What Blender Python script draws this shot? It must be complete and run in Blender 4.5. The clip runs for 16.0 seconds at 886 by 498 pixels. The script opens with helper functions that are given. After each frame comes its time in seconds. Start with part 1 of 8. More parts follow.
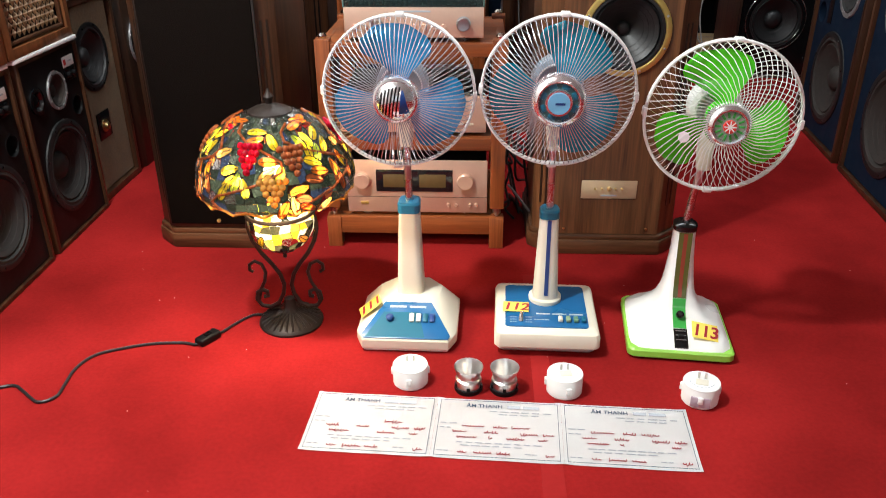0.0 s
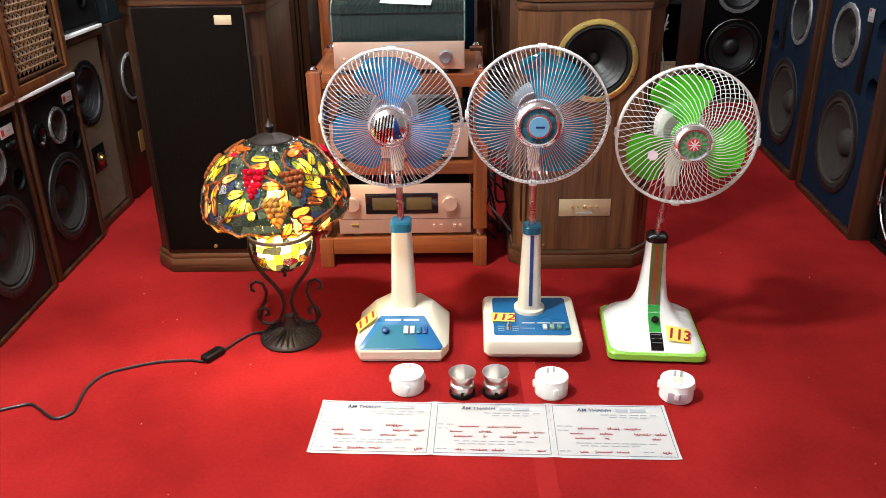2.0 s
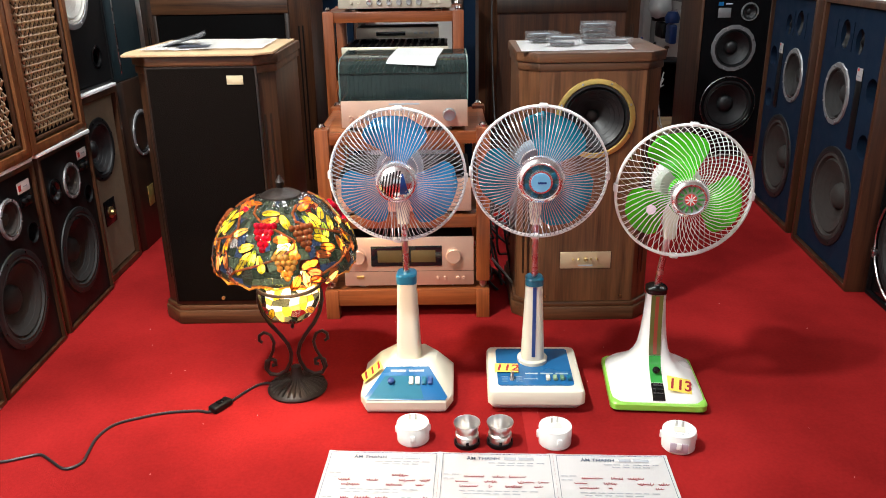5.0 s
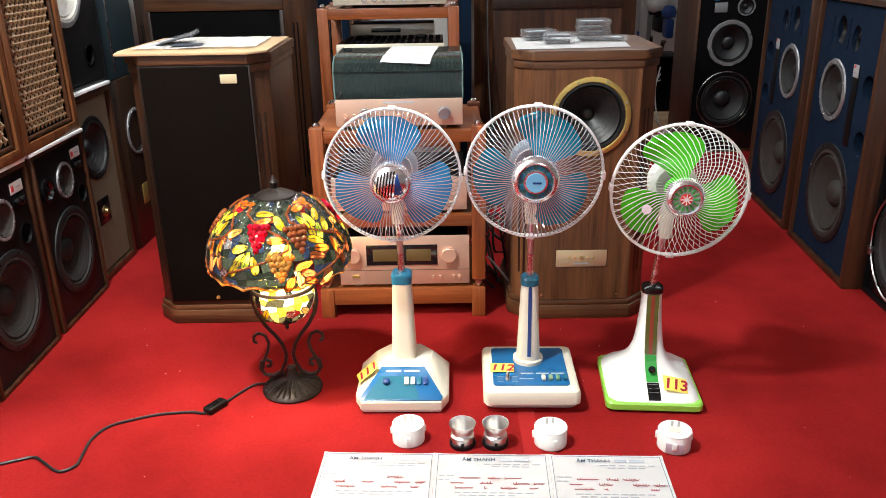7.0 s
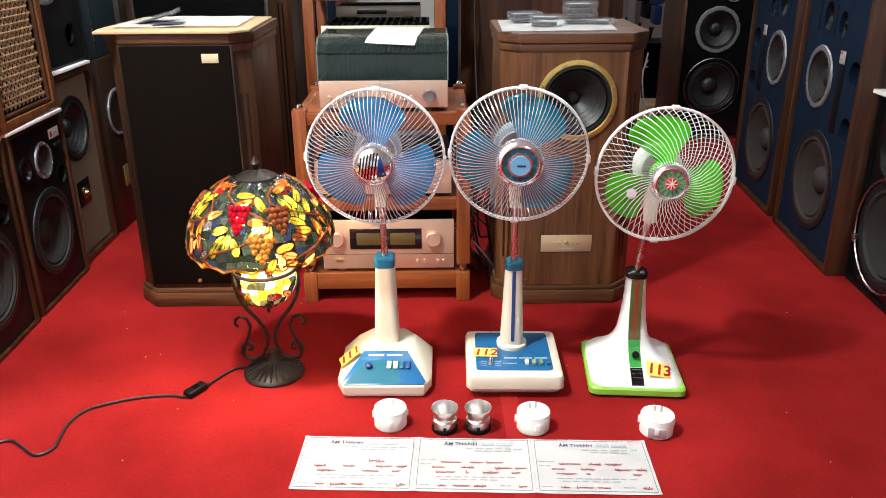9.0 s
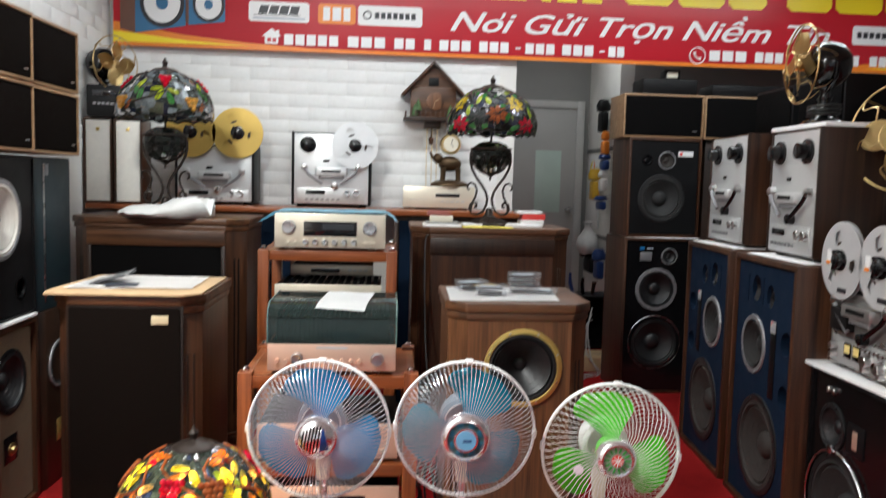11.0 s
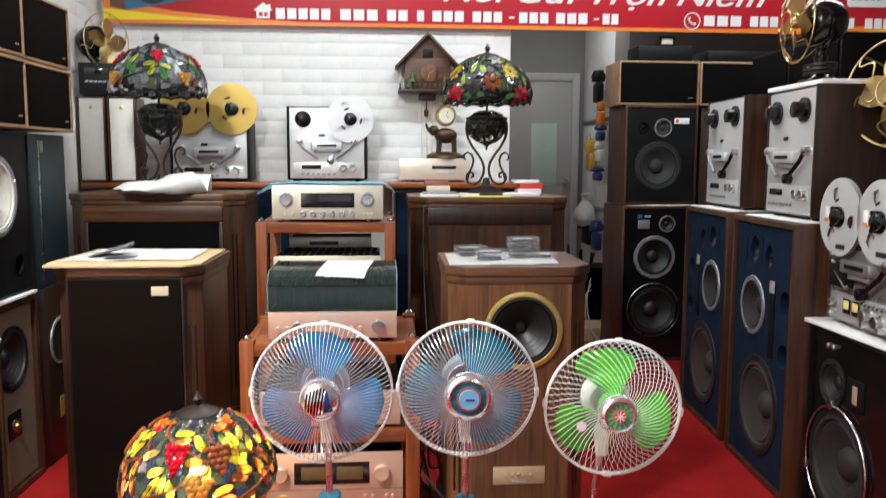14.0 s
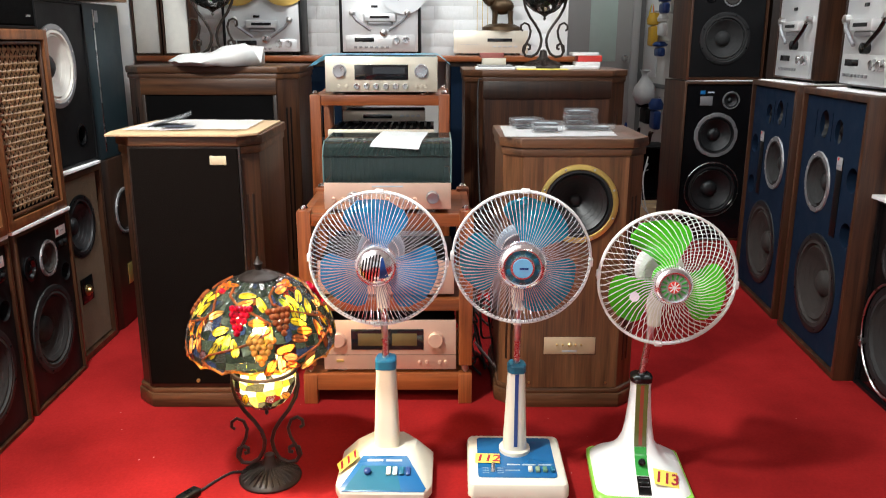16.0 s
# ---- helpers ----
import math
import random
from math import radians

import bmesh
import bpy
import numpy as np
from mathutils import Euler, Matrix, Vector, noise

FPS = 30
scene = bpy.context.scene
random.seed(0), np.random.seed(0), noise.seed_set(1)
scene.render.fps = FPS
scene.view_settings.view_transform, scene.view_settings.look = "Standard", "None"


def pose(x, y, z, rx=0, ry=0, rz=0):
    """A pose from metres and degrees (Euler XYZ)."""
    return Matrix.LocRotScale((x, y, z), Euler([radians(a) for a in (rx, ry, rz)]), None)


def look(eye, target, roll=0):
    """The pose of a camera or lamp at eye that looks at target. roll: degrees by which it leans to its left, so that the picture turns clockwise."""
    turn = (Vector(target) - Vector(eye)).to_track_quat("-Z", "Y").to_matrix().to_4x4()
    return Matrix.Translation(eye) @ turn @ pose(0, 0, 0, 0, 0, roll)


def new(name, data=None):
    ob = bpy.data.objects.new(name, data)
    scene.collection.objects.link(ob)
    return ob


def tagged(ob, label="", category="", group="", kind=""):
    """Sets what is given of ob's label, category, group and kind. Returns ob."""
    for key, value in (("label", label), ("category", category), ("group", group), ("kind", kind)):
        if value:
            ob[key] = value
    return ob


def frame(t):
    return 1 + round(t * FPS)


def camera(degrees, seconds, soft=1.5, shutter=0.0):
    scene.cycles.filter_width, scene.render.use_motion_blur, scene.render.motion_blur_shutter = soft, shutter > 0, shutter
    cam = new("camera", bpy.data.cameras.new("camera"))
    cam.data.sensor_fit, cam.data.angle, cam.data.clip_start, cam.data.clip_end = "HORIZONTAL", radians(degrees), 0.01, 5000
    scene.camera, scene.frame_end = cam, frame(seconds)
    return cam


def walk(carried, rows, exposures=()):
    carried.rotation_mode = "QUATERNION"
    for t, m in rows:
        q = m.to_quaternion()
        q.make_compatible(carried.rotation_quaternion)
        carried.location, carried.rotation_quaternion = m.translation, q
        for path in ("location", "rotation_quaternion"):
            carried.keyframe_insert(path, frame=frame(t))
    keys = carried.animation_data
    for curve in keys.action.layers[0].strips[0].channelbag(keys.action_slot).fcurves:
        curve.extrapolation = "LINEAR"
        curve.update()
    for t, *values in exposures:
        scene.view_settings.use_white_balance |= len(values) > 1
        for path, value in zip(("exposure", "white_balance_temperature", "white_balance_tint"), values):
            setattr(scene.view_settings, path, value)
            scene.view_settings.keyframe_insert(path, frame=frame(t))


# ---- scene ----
cam = camera(58.4, 16.0, soft=0.85, shutter=0.5)
PATH = [
    (0, (0.099, -1.546, 1.15), (0.011, 0.247, 0.268), -0.4),
    (0.5, (0.075, -1.591, 1.181), (-0.01, 0.223, 0.344), -0.8),
    (1, (0.04, -1.658, 1.194), (-0.012, 0.171, 0.386), -1.3),
    (1.5, (0.032, -1.686, 1.187), (0.011, 0.142, 0.375), -1.1),
    (2, (0.053, -1.697, 1.179), (0.036, 0.13, 0.365), -0.9),
    (2.5, (0.061, -1.709, 1.181), (0.04, 0.124, 0.382), -0.9),
    (3, (0.057, -1.728, 1.191), (0.045, 0.114, 0.413), -0.8),
    (3.5, (0.048, -1.741, 1.194), (0.028, 0.114, 0.445), -0.9),
    (4, (0.046, -1.75, 1.195), (0.023, 0.111, 0.463), -1.0),
    (4.5, (0.043, -1.752, 1.197), (0.031, 0.116, 0.485), -1.0),
    (5, (0.039, -1.747, 1.201), (0.025, 0.129, 0.508), -0.9),
    (5.2, (0.036, -1.744, 1.2), (0.021, 0.137, 0.519), -1.0),
    (7.3, (0.053, -1.727, 1.217), (0.048, 0.14, 0.5), -1.0),
    (7.5, (0.058, -1.723, 1.204), (0.06, 0.142, 0.481), -0.9),
    (8, (0.063, -1.717, 1.198), (0.084, 0.137, 0.448), -0.7),
    (8.2, (0.062, -1.713, 1.198), (0.088, 0.138, 0.441), -0.7),
    (10.3, (0.055, -1.727, 1.234), (0.084, 0.214, 0.752), 0.9),
    (10.5, (0.058, -1.726, 1.25), (0.106, 0.235, 0.855), 1.1),
    (11, (0.071, -1.705, 1.295), (0.212, 0.283, 1.126), 1.5),
    (11.5, (0.081, -1.69, 1.317), (0.292, 0.298, 1.251), 0.7),
    (12, (0.088, -1.691, 1.321), (0.317, 0.296, 1.287), -0.1),
    (12.5, (0.088, -1.694, 1.323), (0.325, 0.292, 1.296), -0.4),
    (13, (0.085, -1.697, 1.316), (0.314, 0.29, 1.278), -0.7),
    (13.5, (0.08, -1.704, 1.287), (0.278, 0.284, 1.188), -0.5),
    (14, (0.067, -1.708, 1.244), (0.215, 0.274, 1.027), 0.2),
    (14.5, (0.06, -1.712, 1.227), (0.158, 0.258, 0.895), 0.4),
    (15, (0.062, -1.716, 1.22), (0.127, 0.244, 0.827), 0.4),
    (15.5, (0.063, -1.718, 1.216), (0.101, 0.231, 0.772), 0.2),
    (16, (0.06, -1.708, 1.208), (0.076, 0.227, 0.701), 0.1),
]
walk(cam, [(t, look(eye, target, roll)) for t, eye, target, roll in PATH], exposures=[(0, -0.17), (1.5, -0.13), (5, -0.05), (8, 0.0), (10.4, 0.0), (11, -0.28), (12, -0.05), (13.5, -0.05), (16, 0.0)])

# ---- world and lamps ----
world = bpy.data.worlds.new("world")
world.use_nodes = True
scene.world = world
world.node_tree.nodes["Background"].inputs[0].default_value = (0.75, 0.85, 1.0, 1)
world.node_tree.nodes["Background"].inputs[1].default_value = 0.05


def area_lamp(name, m, sx, sy, watts, colour):
    d = bpy.data.lights.new(name, "AREA")
    d.shape, d.size, d.size_y, d.energy, d.color = "RECTANGLE", sx, sy, watts, colour
    ob = new(name, d)
    ob.matrix_basis = m
    return ob


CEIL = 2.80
# Unseen panels: first set by fan shadow, second stretched, last two added as fill.
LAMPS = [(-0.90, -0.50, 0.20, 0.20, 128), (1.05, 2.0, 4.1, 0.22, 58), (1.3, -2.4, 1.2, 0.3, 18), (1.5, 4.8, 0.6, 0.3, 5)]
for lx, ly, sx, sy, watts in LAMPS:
    area_lamp("unseen_ceiling_light", pose(lx, ly, CEIL - 0.075), sx, sy, watts, (0.87, 0.975, 1.04) if ly > 0 else (0.945, 0.985, 0.965))
# Cool fill added behind the camera; no such daylight source is known.
area_lamp("front_fill_light", pose(0.2, -5.3, 1.5, 90, 0, 0), 3.6, 2.4, 22, (0.86, 0.93, 1.0))


# ---- materials ----
def material(name, colour, rough=0.5, metal=0.0, vary=0.12, scale=30.0, bump=0.05, alpha=1.0, coat=0.0, spec=0.5):
    """A plain surface with two scales of variation and fine relief."""
    m = bpy.data.materials.new(name)
    m.use_nodes = True
    nt = m.node_tree
    b = nt.nodes["Principled BSDF"]
    b.inputs["Metallic"].default_value = metal
    b.inputs["Coat Weight"].default_value = coat
    b.inputs["Specular IOR Level"].default_value = spec
    tc = nt.nodes.new("ShaderNodeTexCoord")
    n1, n2 = nt.nodes.new("ShaderNodeTexNoise"), nt.nodes.new("ShaderNodeTexNoise")
    n1.inputs["Scale"].default_value, n2.inputs["Scale"].default_value = scale, scale / 9
    n1.inputs["Detail"].default_value, n2.inputs["Detail"].default_value = 4, 3
    nt.links.new(tc.outputs["Object"], n1.inputs["Vector"])
    nt.links.new(tc.outputs["Object"], n2.inputs["Vector"])
    add = nt.nodes.new("ShaderNodeMath")
    add.operation = "ADD"
    nt.links.new(n1.outputs[0], add.inputs[0])
    nt.links.new(n2.outputs[0], add.inputs[1])
    ramp = nt.nodes.new("ShaderNodeMapRange")
    ramp.inputs[1].default_value, ramp.inputs[2].default_value = 0.6, 1.4
    ramp.inputs[3].default_value, ramp.inputs[4].default_value = 1 - vary, 1 + vary
    nt.links.new(add.outputs[0], ramp.inputs[0])
    mul = nt.nodes.new("ShaderNodeVectorMath")
    mul.operation = "SCALE"
    mul.inputs[0].default_value = colour
    nt.links.new(ramp.outputs[0], mul.inputs["Scale"])
    nt.links.new(mul.outputs[0], b.inputs["Base Color"])
    rr = nt.nodes.new("ShaderNodeMapRange")
    rr.inputs[1].default_value, rr.inputs[2].default_value = 0.3, 0.7
    rr.inputs[3].default_value, rr.inputs[4].default_value = max(0.02, rough * 0.85), min(1, rough * 1.15)
    nt.links.new(n2.outputs[0], rr.inputs[0])
    nt.links.new(rr.outputs[0], b.inputs["Roughness"])
    if bump:
        bp = nt.nodes.new("ShaderNodeBump")
        bp.inputs["Strength"].default_value, bp.inputs["Distance"].default_value = bump, 0.004
        nt.links.new(n1.outputs[0], bp.inputs["Height"])
        nt.links.new(bp.outputs[0], b.inputs["Normal"])
    b.inputs["Alpha"].default_value = alpha
    return m


def wood(name, dark, light, rough=0.42, along="z", scale=1.0):
    """Veneer: long streaks along one axis over slow bands, with fine pores."""
    m = bpy.data.materials.new(name)
    m.use_nodes = True
    nt = m.node_tree
    b = nt.nodes["Principled BSDF"]
    tc, mp = nt.nodes.new("ShaderNodeTexCoord"), nt.nodes.new("ShaderNodeMapping")
    rnd = nt.nodes.new("ShaderNodeObjectInfo")
    off = nt.nodes.new("ShaderNodeMath")
    off.operation = "MULTIPLY"
    off.inputs[1].default_value = 17.0
    nt.links.new(rnd.outputs["Random"], off.inputs[0])
    nt.links.new(off.outputs[0], mp.inputs["Location"])
    st = {"x": (1.2, 26, 26), "y": (26, 1.2, 26), "z": (26, 26, 1.2)}[along]
    mp.inputs["Scale"].default_value = [v * scale for v in st]
    nt.links.new(tc.outputs["Object"], mp.inputs["Vector"])
    n1, n2 = nt.nodes.new("ShaderNodeTexNoise"), nt.nodes.new("ShaderNodeTexNoise")
    n1.inputs["Scale"].default_value, n1.inputs["Detail"].default_value, n1.inputs["Distortion"].default_value = 1.0, 5, 0.6
    n2.inputs["Scale"].default_value, n2.inputs["Detail"].default_value = 7.0, 2
    nt.links.new(mp.outputs[0], n1.inputs["Vector"])
    nt.links.new(mp.outputs[0], n2.inputs["Vector"])
    mix = nt.nodes.new("ShaderNodeMath")
    mix.operation = "MULTIPLY_ADD"
    mix.inputs[1].default_value = 0.35
    nt.links.new(n2.outputs[0], mix.inputs[0])
    nt.links.new(n1.outputs[0], mix.inputs[2])
    cr = nt.nodes.new("ShaderNodeValToRGB")
    cr.color_ramp.elements[0].position, cr.color_ramp.elements[0].color = 0.48, (*dark, 1)
    cr.color_ramp.elements[1].position, cr.color_ramp.elements[1].color = 0.90, (*light, 1)
    nt.links.new(mix.outputs[0], cr.inputs[0])
    nt.links.new(cr.outputs[0], b.inputs["Base Color"])
    b.inputs["Roughness"].default_value = rough
    bp = nt.nodes.new("ShaderNodeBump")
    bp.inputs["Strength"].default_value, bp.inputs["Distance"].default_value = 0.08, 0.003
    nt.links.new(n2.outputs[0], bp.inputs["Height"])
    nt.links.new(bp.outputs[0], b.inputs["Normal"])
    return m


def glass_tint(name, colour, through_share=0.55, rough=0.15, relief=0.25, scale=60):
    """Coloured sheet glass or clear plastic: part lets diffuse light through, part shines."""
    m = bpy.data.materials.new(name)
    m.use_nodes = True
    nt = m.node_tree
    nt.nodes.remove(nt.nodes["Principled BSDF"])
    out = nt.nodes["Material Output"]
    tr, df, gl = nt.nodes.new("ShaderNodeBsdfTranslucent"), nt.nodes.new("ShaderNodeBsdfDiffuse"), nt.nodes.new("ShaderNodeBsdfGlossy")
    n = nt.nodes.new("ShaderNodeTexNoise")
    n.inputs["Scale"].default_value, n.inputs["Detail"].default_value = scale, 3
    tc = nt.nodes.new("ShaderNodeTexCoord")
    nt.links.new(tc.outputs["Object"], n.inputs["Vector"])
    mr = nt.nodes.new("ShaderNodeMapRange")
    mr.inputs[1].default_value, mr.inputs[2].default_value, mr.inputs[3].default_value, mr.inputs[4].default_value = 0.3, 0.7, 0.6, 1.35
    nt.links.new(n.outputs[0], mr.inputs[0])
    sc = nt.nodes.new("ShaderNodeVectorMath")
    sc.operation = "SCALE"
    sc.inputs[0].default_value = colour
    nt.links.new(mr.outputs[0], sc.inputs["Scale"])
    for s in (tr, df):
        nt.links.new(sc.outputs[0], s.inputs["Color"])
    gl.inputs["Roughness"].default_value = rough
    bp = nt.nodes.new("ShaderNodeBump")
    bp.inputs["Strength"].default_value, bp.inputs["Distance"].default_value = relief, 0.004
    nt.links.new(n.outputs[0], bp.inputs["Height"])
    for s in (tr, df, gl):
        nt.links.new(bp.outputs[0], s.inputs["Normal"])
    m1, m2, fr = nt.nodes.new("ShaderNodeMixShader"), nt.nodes.new("ShaderNodeMixShader"), nt.nodes.new("ShaderNodeFresnel")
    m1.inputs[0].default_value = through_share
    nt.links.new(df.outputs[0], m1.inputs[1])
    nt.links.new(tr.outputs[0], m1.inputs[2])
    nt.links.new(fr.outputs[0], m2.inputs[0])
    nt.links.new(m1.outputs[0], m2.inputs[1])
    nt.links.new(gl.outputs[0], m2.inputs[2])
    nt.links.new(m2.outputs[0], out.inputs["Surface"])
    return m


def clear_plastic(name, colour, clear=0.5, rough=0.1):
    """Tinted see-through plastic: transparent, with a tinted body and gloss."""
    m = material(name, colour, rough, 0, 0.06, 20, 0.0)
    nt = m.node_tree
    b, out = nt.nodes["Principled BSDF"], nt.nodes["Material Output"]
    t, mx = nt.nodes.new("ShaderNodeBsdfTransparent"), nt.nodes.new("ShaderNodeMixShader")
    t.inputs[0].default_value = (*[0.35 + 0.65 * c for c in colour], 1)
    mx.inputs[0].default_value = clear
    nt.links.new(b.outputs[0], mx.inputs[1])
    nt.links.new(t.outputs[0], mx.inputs[2])
    nt.links.new(mx.outputs[0], out.inputs["Surface"])
    return m


def glow(name, colour, strength):
    m = bpy.data.materials.new(name)
    m.use_nodes = True
    b = m.node_tree.nodes["Principled BSDF"]
    b.inputs["Emission Color"].default_value, b.inputs["Emission Strength"].default_value = (*colour, 1), strength
    return m


def carpet_material():
    m = material("red_carpet", (0.285, 0.0152, 0.0150), 1.0, 0, 0.14, 900, 0.6, spec=0.0)
    nt = m.node_tree
    b = nt.nodes["Principled BSDF"]
    big = nt.nodes.new("ShaderNodeTexNoise")
    big.inputs["Scale"].default_value, big.inputs["Detail"].default_value = 2.2, 6
    tc = nt.nodes.new("ShaderNodeTexCoord")
    nt.links.new(tc.outputs["Object"], big.inputs["Vector"])
    mr = nt.nodes.new("ShaderNodeMapRange")
    mr.inputs[1].default_value, mr.inputs[2].default_value, mr.inputs[3].default_value, mr.inputs[4].default_value = 0.3, 0.7, 0.68, 1.30
    nt.links.new(big.outputs[0], mr.inputs[0])
    old = b.inputs["Base Color"].links[0].from_socket
    sc = nt.nodes.new("ShaderNodeVectorMath")
    sc.operation = "SCALE"
    nt.links.new(old, sc.inputs[0])
    nt.links.new(mr.outputs[0], sc.inputs["Scale"])
    nt.links.new(sc.outputs[0], b.inputs["Base Color"])
    return m


CARPET = carpet_material()
PLASTER = material("white_plaster", (0.78, 0.77, 0.74), 0.8, 0, 0.05, 8, 0.1)
BRICKW = material("white_foam_brick", (0.83, 0.83, 0.82), 0.6, 0, 0.05, 20, 0.9)
GREYWALL = material("grey_panel", (0.28, 0.28, 0.275), 0.6, 0, 0.06, 6, 0.05)
CEILM = material("ceiling_board", (0.55, 0.50, 0.46), 0.7, 0, 0.05, 5, 0.05)
WALNUT = wood("walnut", (0.015, 0.0050, 0.0022), (0.088, 0.034, 0.014))
WALNUT_X = wood("walnut_across", (0.030, 0.011, 0.0042), (0.140, 0.058, 0.024), along="x")
TEAKV = wood("warm_veneer", (0.050, 0.018, 0.0065), (0.190, 0.078, 0.031))
CHERRY = wood("cherry_rack", (0.155, 0.036, 0.0095), (0.37, 0.105, 0.032), 0.3, "x")
CHERRY_Z = wood("cherry_rack_upright", (0.155, 0.036, 0.0095), (0.37, 0.105, 0.032), 0.3, "z")
LATTICEW = wood("lattice_frame", (0.085, 0.028, 0.009), (0.27, 0.10, 0.035))
LOZENGE = wood("carved_lozenge", (0.13, 0.07, 0.03), (0.27, 0.16, 0.075))
DARKWOOD = wood("dark_wood", (0.008, 0.0034, 0.0018), (0.038, 0.016, 0.0075))
PALEWOOD = wood("pale_wood", (0.25, 0.14, 0.07), (0.42, 0.26, 0.14), along="x")
BLACKV = material("black_paint", (0.0038, 0.0038, 0.0044), 0.5, 0, 0.2, 60, 0.06, spec=0.25)
BLACKG = material("black_gloss", (0.0045, 0.0045, 0.0052), 0.2, 0, 0.2, 60, 0.0)
BLACKC = material("black_cloth", (0.0048, 0.0045, 0.0046), 0.95, 0, 0.25, 400, 0.4, spec=0.04)
BROWNC = material("brown_grille_cloth", (0.0054, 0.0034, 0.0026), 1.0, 0, 0.15, 500, 0.5, spec=0.06)
TEALC = material("dark_teal_vinyl", (0.012, 0.026, 0.032), 0.45, 0, 0.15, 80, 0.05)
BLUEB = material("blue_baffle", (0.0025, 0.0112, 0.029), 0.8, 0, 0.15, 120, 0.12, spec=0.15)
CONE = material("paper_cone", (0.0135, 0.0130, 0.0130), 0.75, 0, 0.2, 70, 0.15)
CONEB = material("brown_paper_cone", (0.027, 0.0215, 0.0185), 0.8, 0, 0.2, 60, 0.2)
CONEK = material("black_cone", (0.0085, 0.0085, 0.0095), 0.5, 0, 0.2, 60, 0.1)
CONEW = material("white_cone", (0.62, 0.60, 0.55), 0.7, 0, 0.08, 40, 0.1)
RUBBER = material("rubber_surround", (0.0060, 0.0060, 0.0066), 0.55, 0, 0.2, 50, 0.05)
GREYM = material("grey_cast_ring", (0.30, 0.30, 0.31), 0.45, 0.6, 0.1, 60, 0.08)
GOLDR = material("gold_ring", (0.62, 0.45, 0.14), 0.32, 0.75, 0.1, 50, 0.05)
BRASS = material("polished_brass", (0.60, 0.44, 0.20), 0.33, 1.0, 0.12, 25, 0.03)
HUBM = material("spun_hub_metal", (0.80, 0.80, 0.82), 0.2, 0.9, 0.05, 90, 0.02)
CHROME = material("chrome", (0.82, 0.82, 0.84), 0.07, 1.0, 0.03, 20, 0.0)
STEEL = material("brushed_steel", (0.60, 0.60, 0.60), 0.28, 1.0, 0.06, 120, 0.03)
CHAMP = material("champagne_faceplate", (0.70, 0.47, 0.36), 0.36, 0.55, 0.04, 150, 0.02)
CHAMPL = material("pale_champagne_faceplate", (0.74, 0.68, 0.56), 0.36, 0.45, 0.04, 150, 0.02)
SILVER = material("silver_faceplate", (0.62, 0.63, 0.63), 0.35, 0.5, 0.04, 120, 0.02)
SMOKE = clear_plastic("smoked_cover", (0.035, 0.055, 0.052), 0.5, 0.08)
WINDOWK = material("black_display_window", (0.01, 0.01, 0.012), 0.08, 0, 0.1, 20, 0.0, coat=0.5)
PAPER = material("white_paper", (0.86, 0.86, 0.86), 0.7, 0, 0.02, 20, 0.02)
KRAFT = material("cardboard", (0.50, 0.34, 0.19), 0.85, 0, 0.08, 30, 0.08)
IVORY = material("ivory_plastic", (0.72, 0.68, 0.56), 0.32, 0, 0.03, 12, 0.01)
WHITEP = material("white_plastic", (0.84, 0.84, 0.82), 0.3, 0, 0.03, 15, 0.01)
BLUEP = material("blue_panel", (0.010, 0.115, 0.30), 0.28, 0, 0.08, 20, 0.0)
TEALP = material("teal_collar", (0.006, 0.12, 0.20), 0.35, 0, 0.06, 20, 0.0)
LIMEP = material("lime_rim", (0.28, 0.62, 0.08), 0.3, 0, 0.05, 20, 0.0)
GREENP = material("green_strip", (0.05, 0.36, 0.07), 0.15, 0, 0.25, 14, 0.0)
OLIVEP = material("olive_strip", (0.10, 0.11, 0.03), 0.15, 0, 0.2, 14, 0.0)
NAVYP = material("navy_stripe", (0.015, 0.05, 0.20), 0.3, 0, 0.05, 20, 0.0)
TAGY = material("yellow_note", (0.88, 0.72, 0.12), 0.6, 0, 0.03, 20, 0.0)
INKR = material("red_ink", (0.36, 0.008, 0.025), 0.6, 0, 0.1, 40, 0.0)
INKB = material("dark_blue_print", (0.05, 0.09, 0.16), 0.6, 0, 0.1, 40, 0.0)
INKG = material("grey_print", (0.44, 0.47, 0.53), 0.7, 0, 0.1, 40, 0.0)
IRON = material("bronze_iron", (0.028, 0.019, 0.015), 0.42, 0.35, 0.3, 45, 0.25)
BANNER = material("red_banner", (0.50, 0.012, 0.025), 0.32, 0, 0.06, 3, 0.02)
BYELLOW = material("yellow_print", (0.88, 0.68, 0.02), 0.35, 0, 0.03, 6, 0.0)
BORANGE = material("orange_print", (0.78, 0.22, 0.02), 0.35, 0, 0.05, 6, 0.0)
BWHITE = material("white_print", (0.82, 0.82, 0.82), 0.35, 0, 0.03, 6, 0.0)
BBLUE = material("blue_print", (0.03, 0.15, 0.30), 0.35, 0, 0.1, 6, 0.0)
BBROWN = material("brown_print", (0.14, 0.06, 0.04), 0.35, 0, 0.15, 8, 0.0)
BBLACK = material("black_print", (0.02, 0.02, 0.025), 0.35, 0, 0.1, 6, 0.0)
GUARDW = material("white_guard_wire", (0.78, 0.77, 0.76), 0.3, 0.1, 0.05, 30, 0.0)
GUARDC = material("chromed_guard_wire", (0.70, 0.72, 0.76), 0.25, 0.6, 0.05, 30, 0.0)
BLADEB = clear_plastic("blue_blade", (0.015, 0.22, 0.48), 0.27, 0.10)
BLADET = clear_plastic("turquoise_blade", (0.004, 0.27, 0.42), 0.40, 0.10)
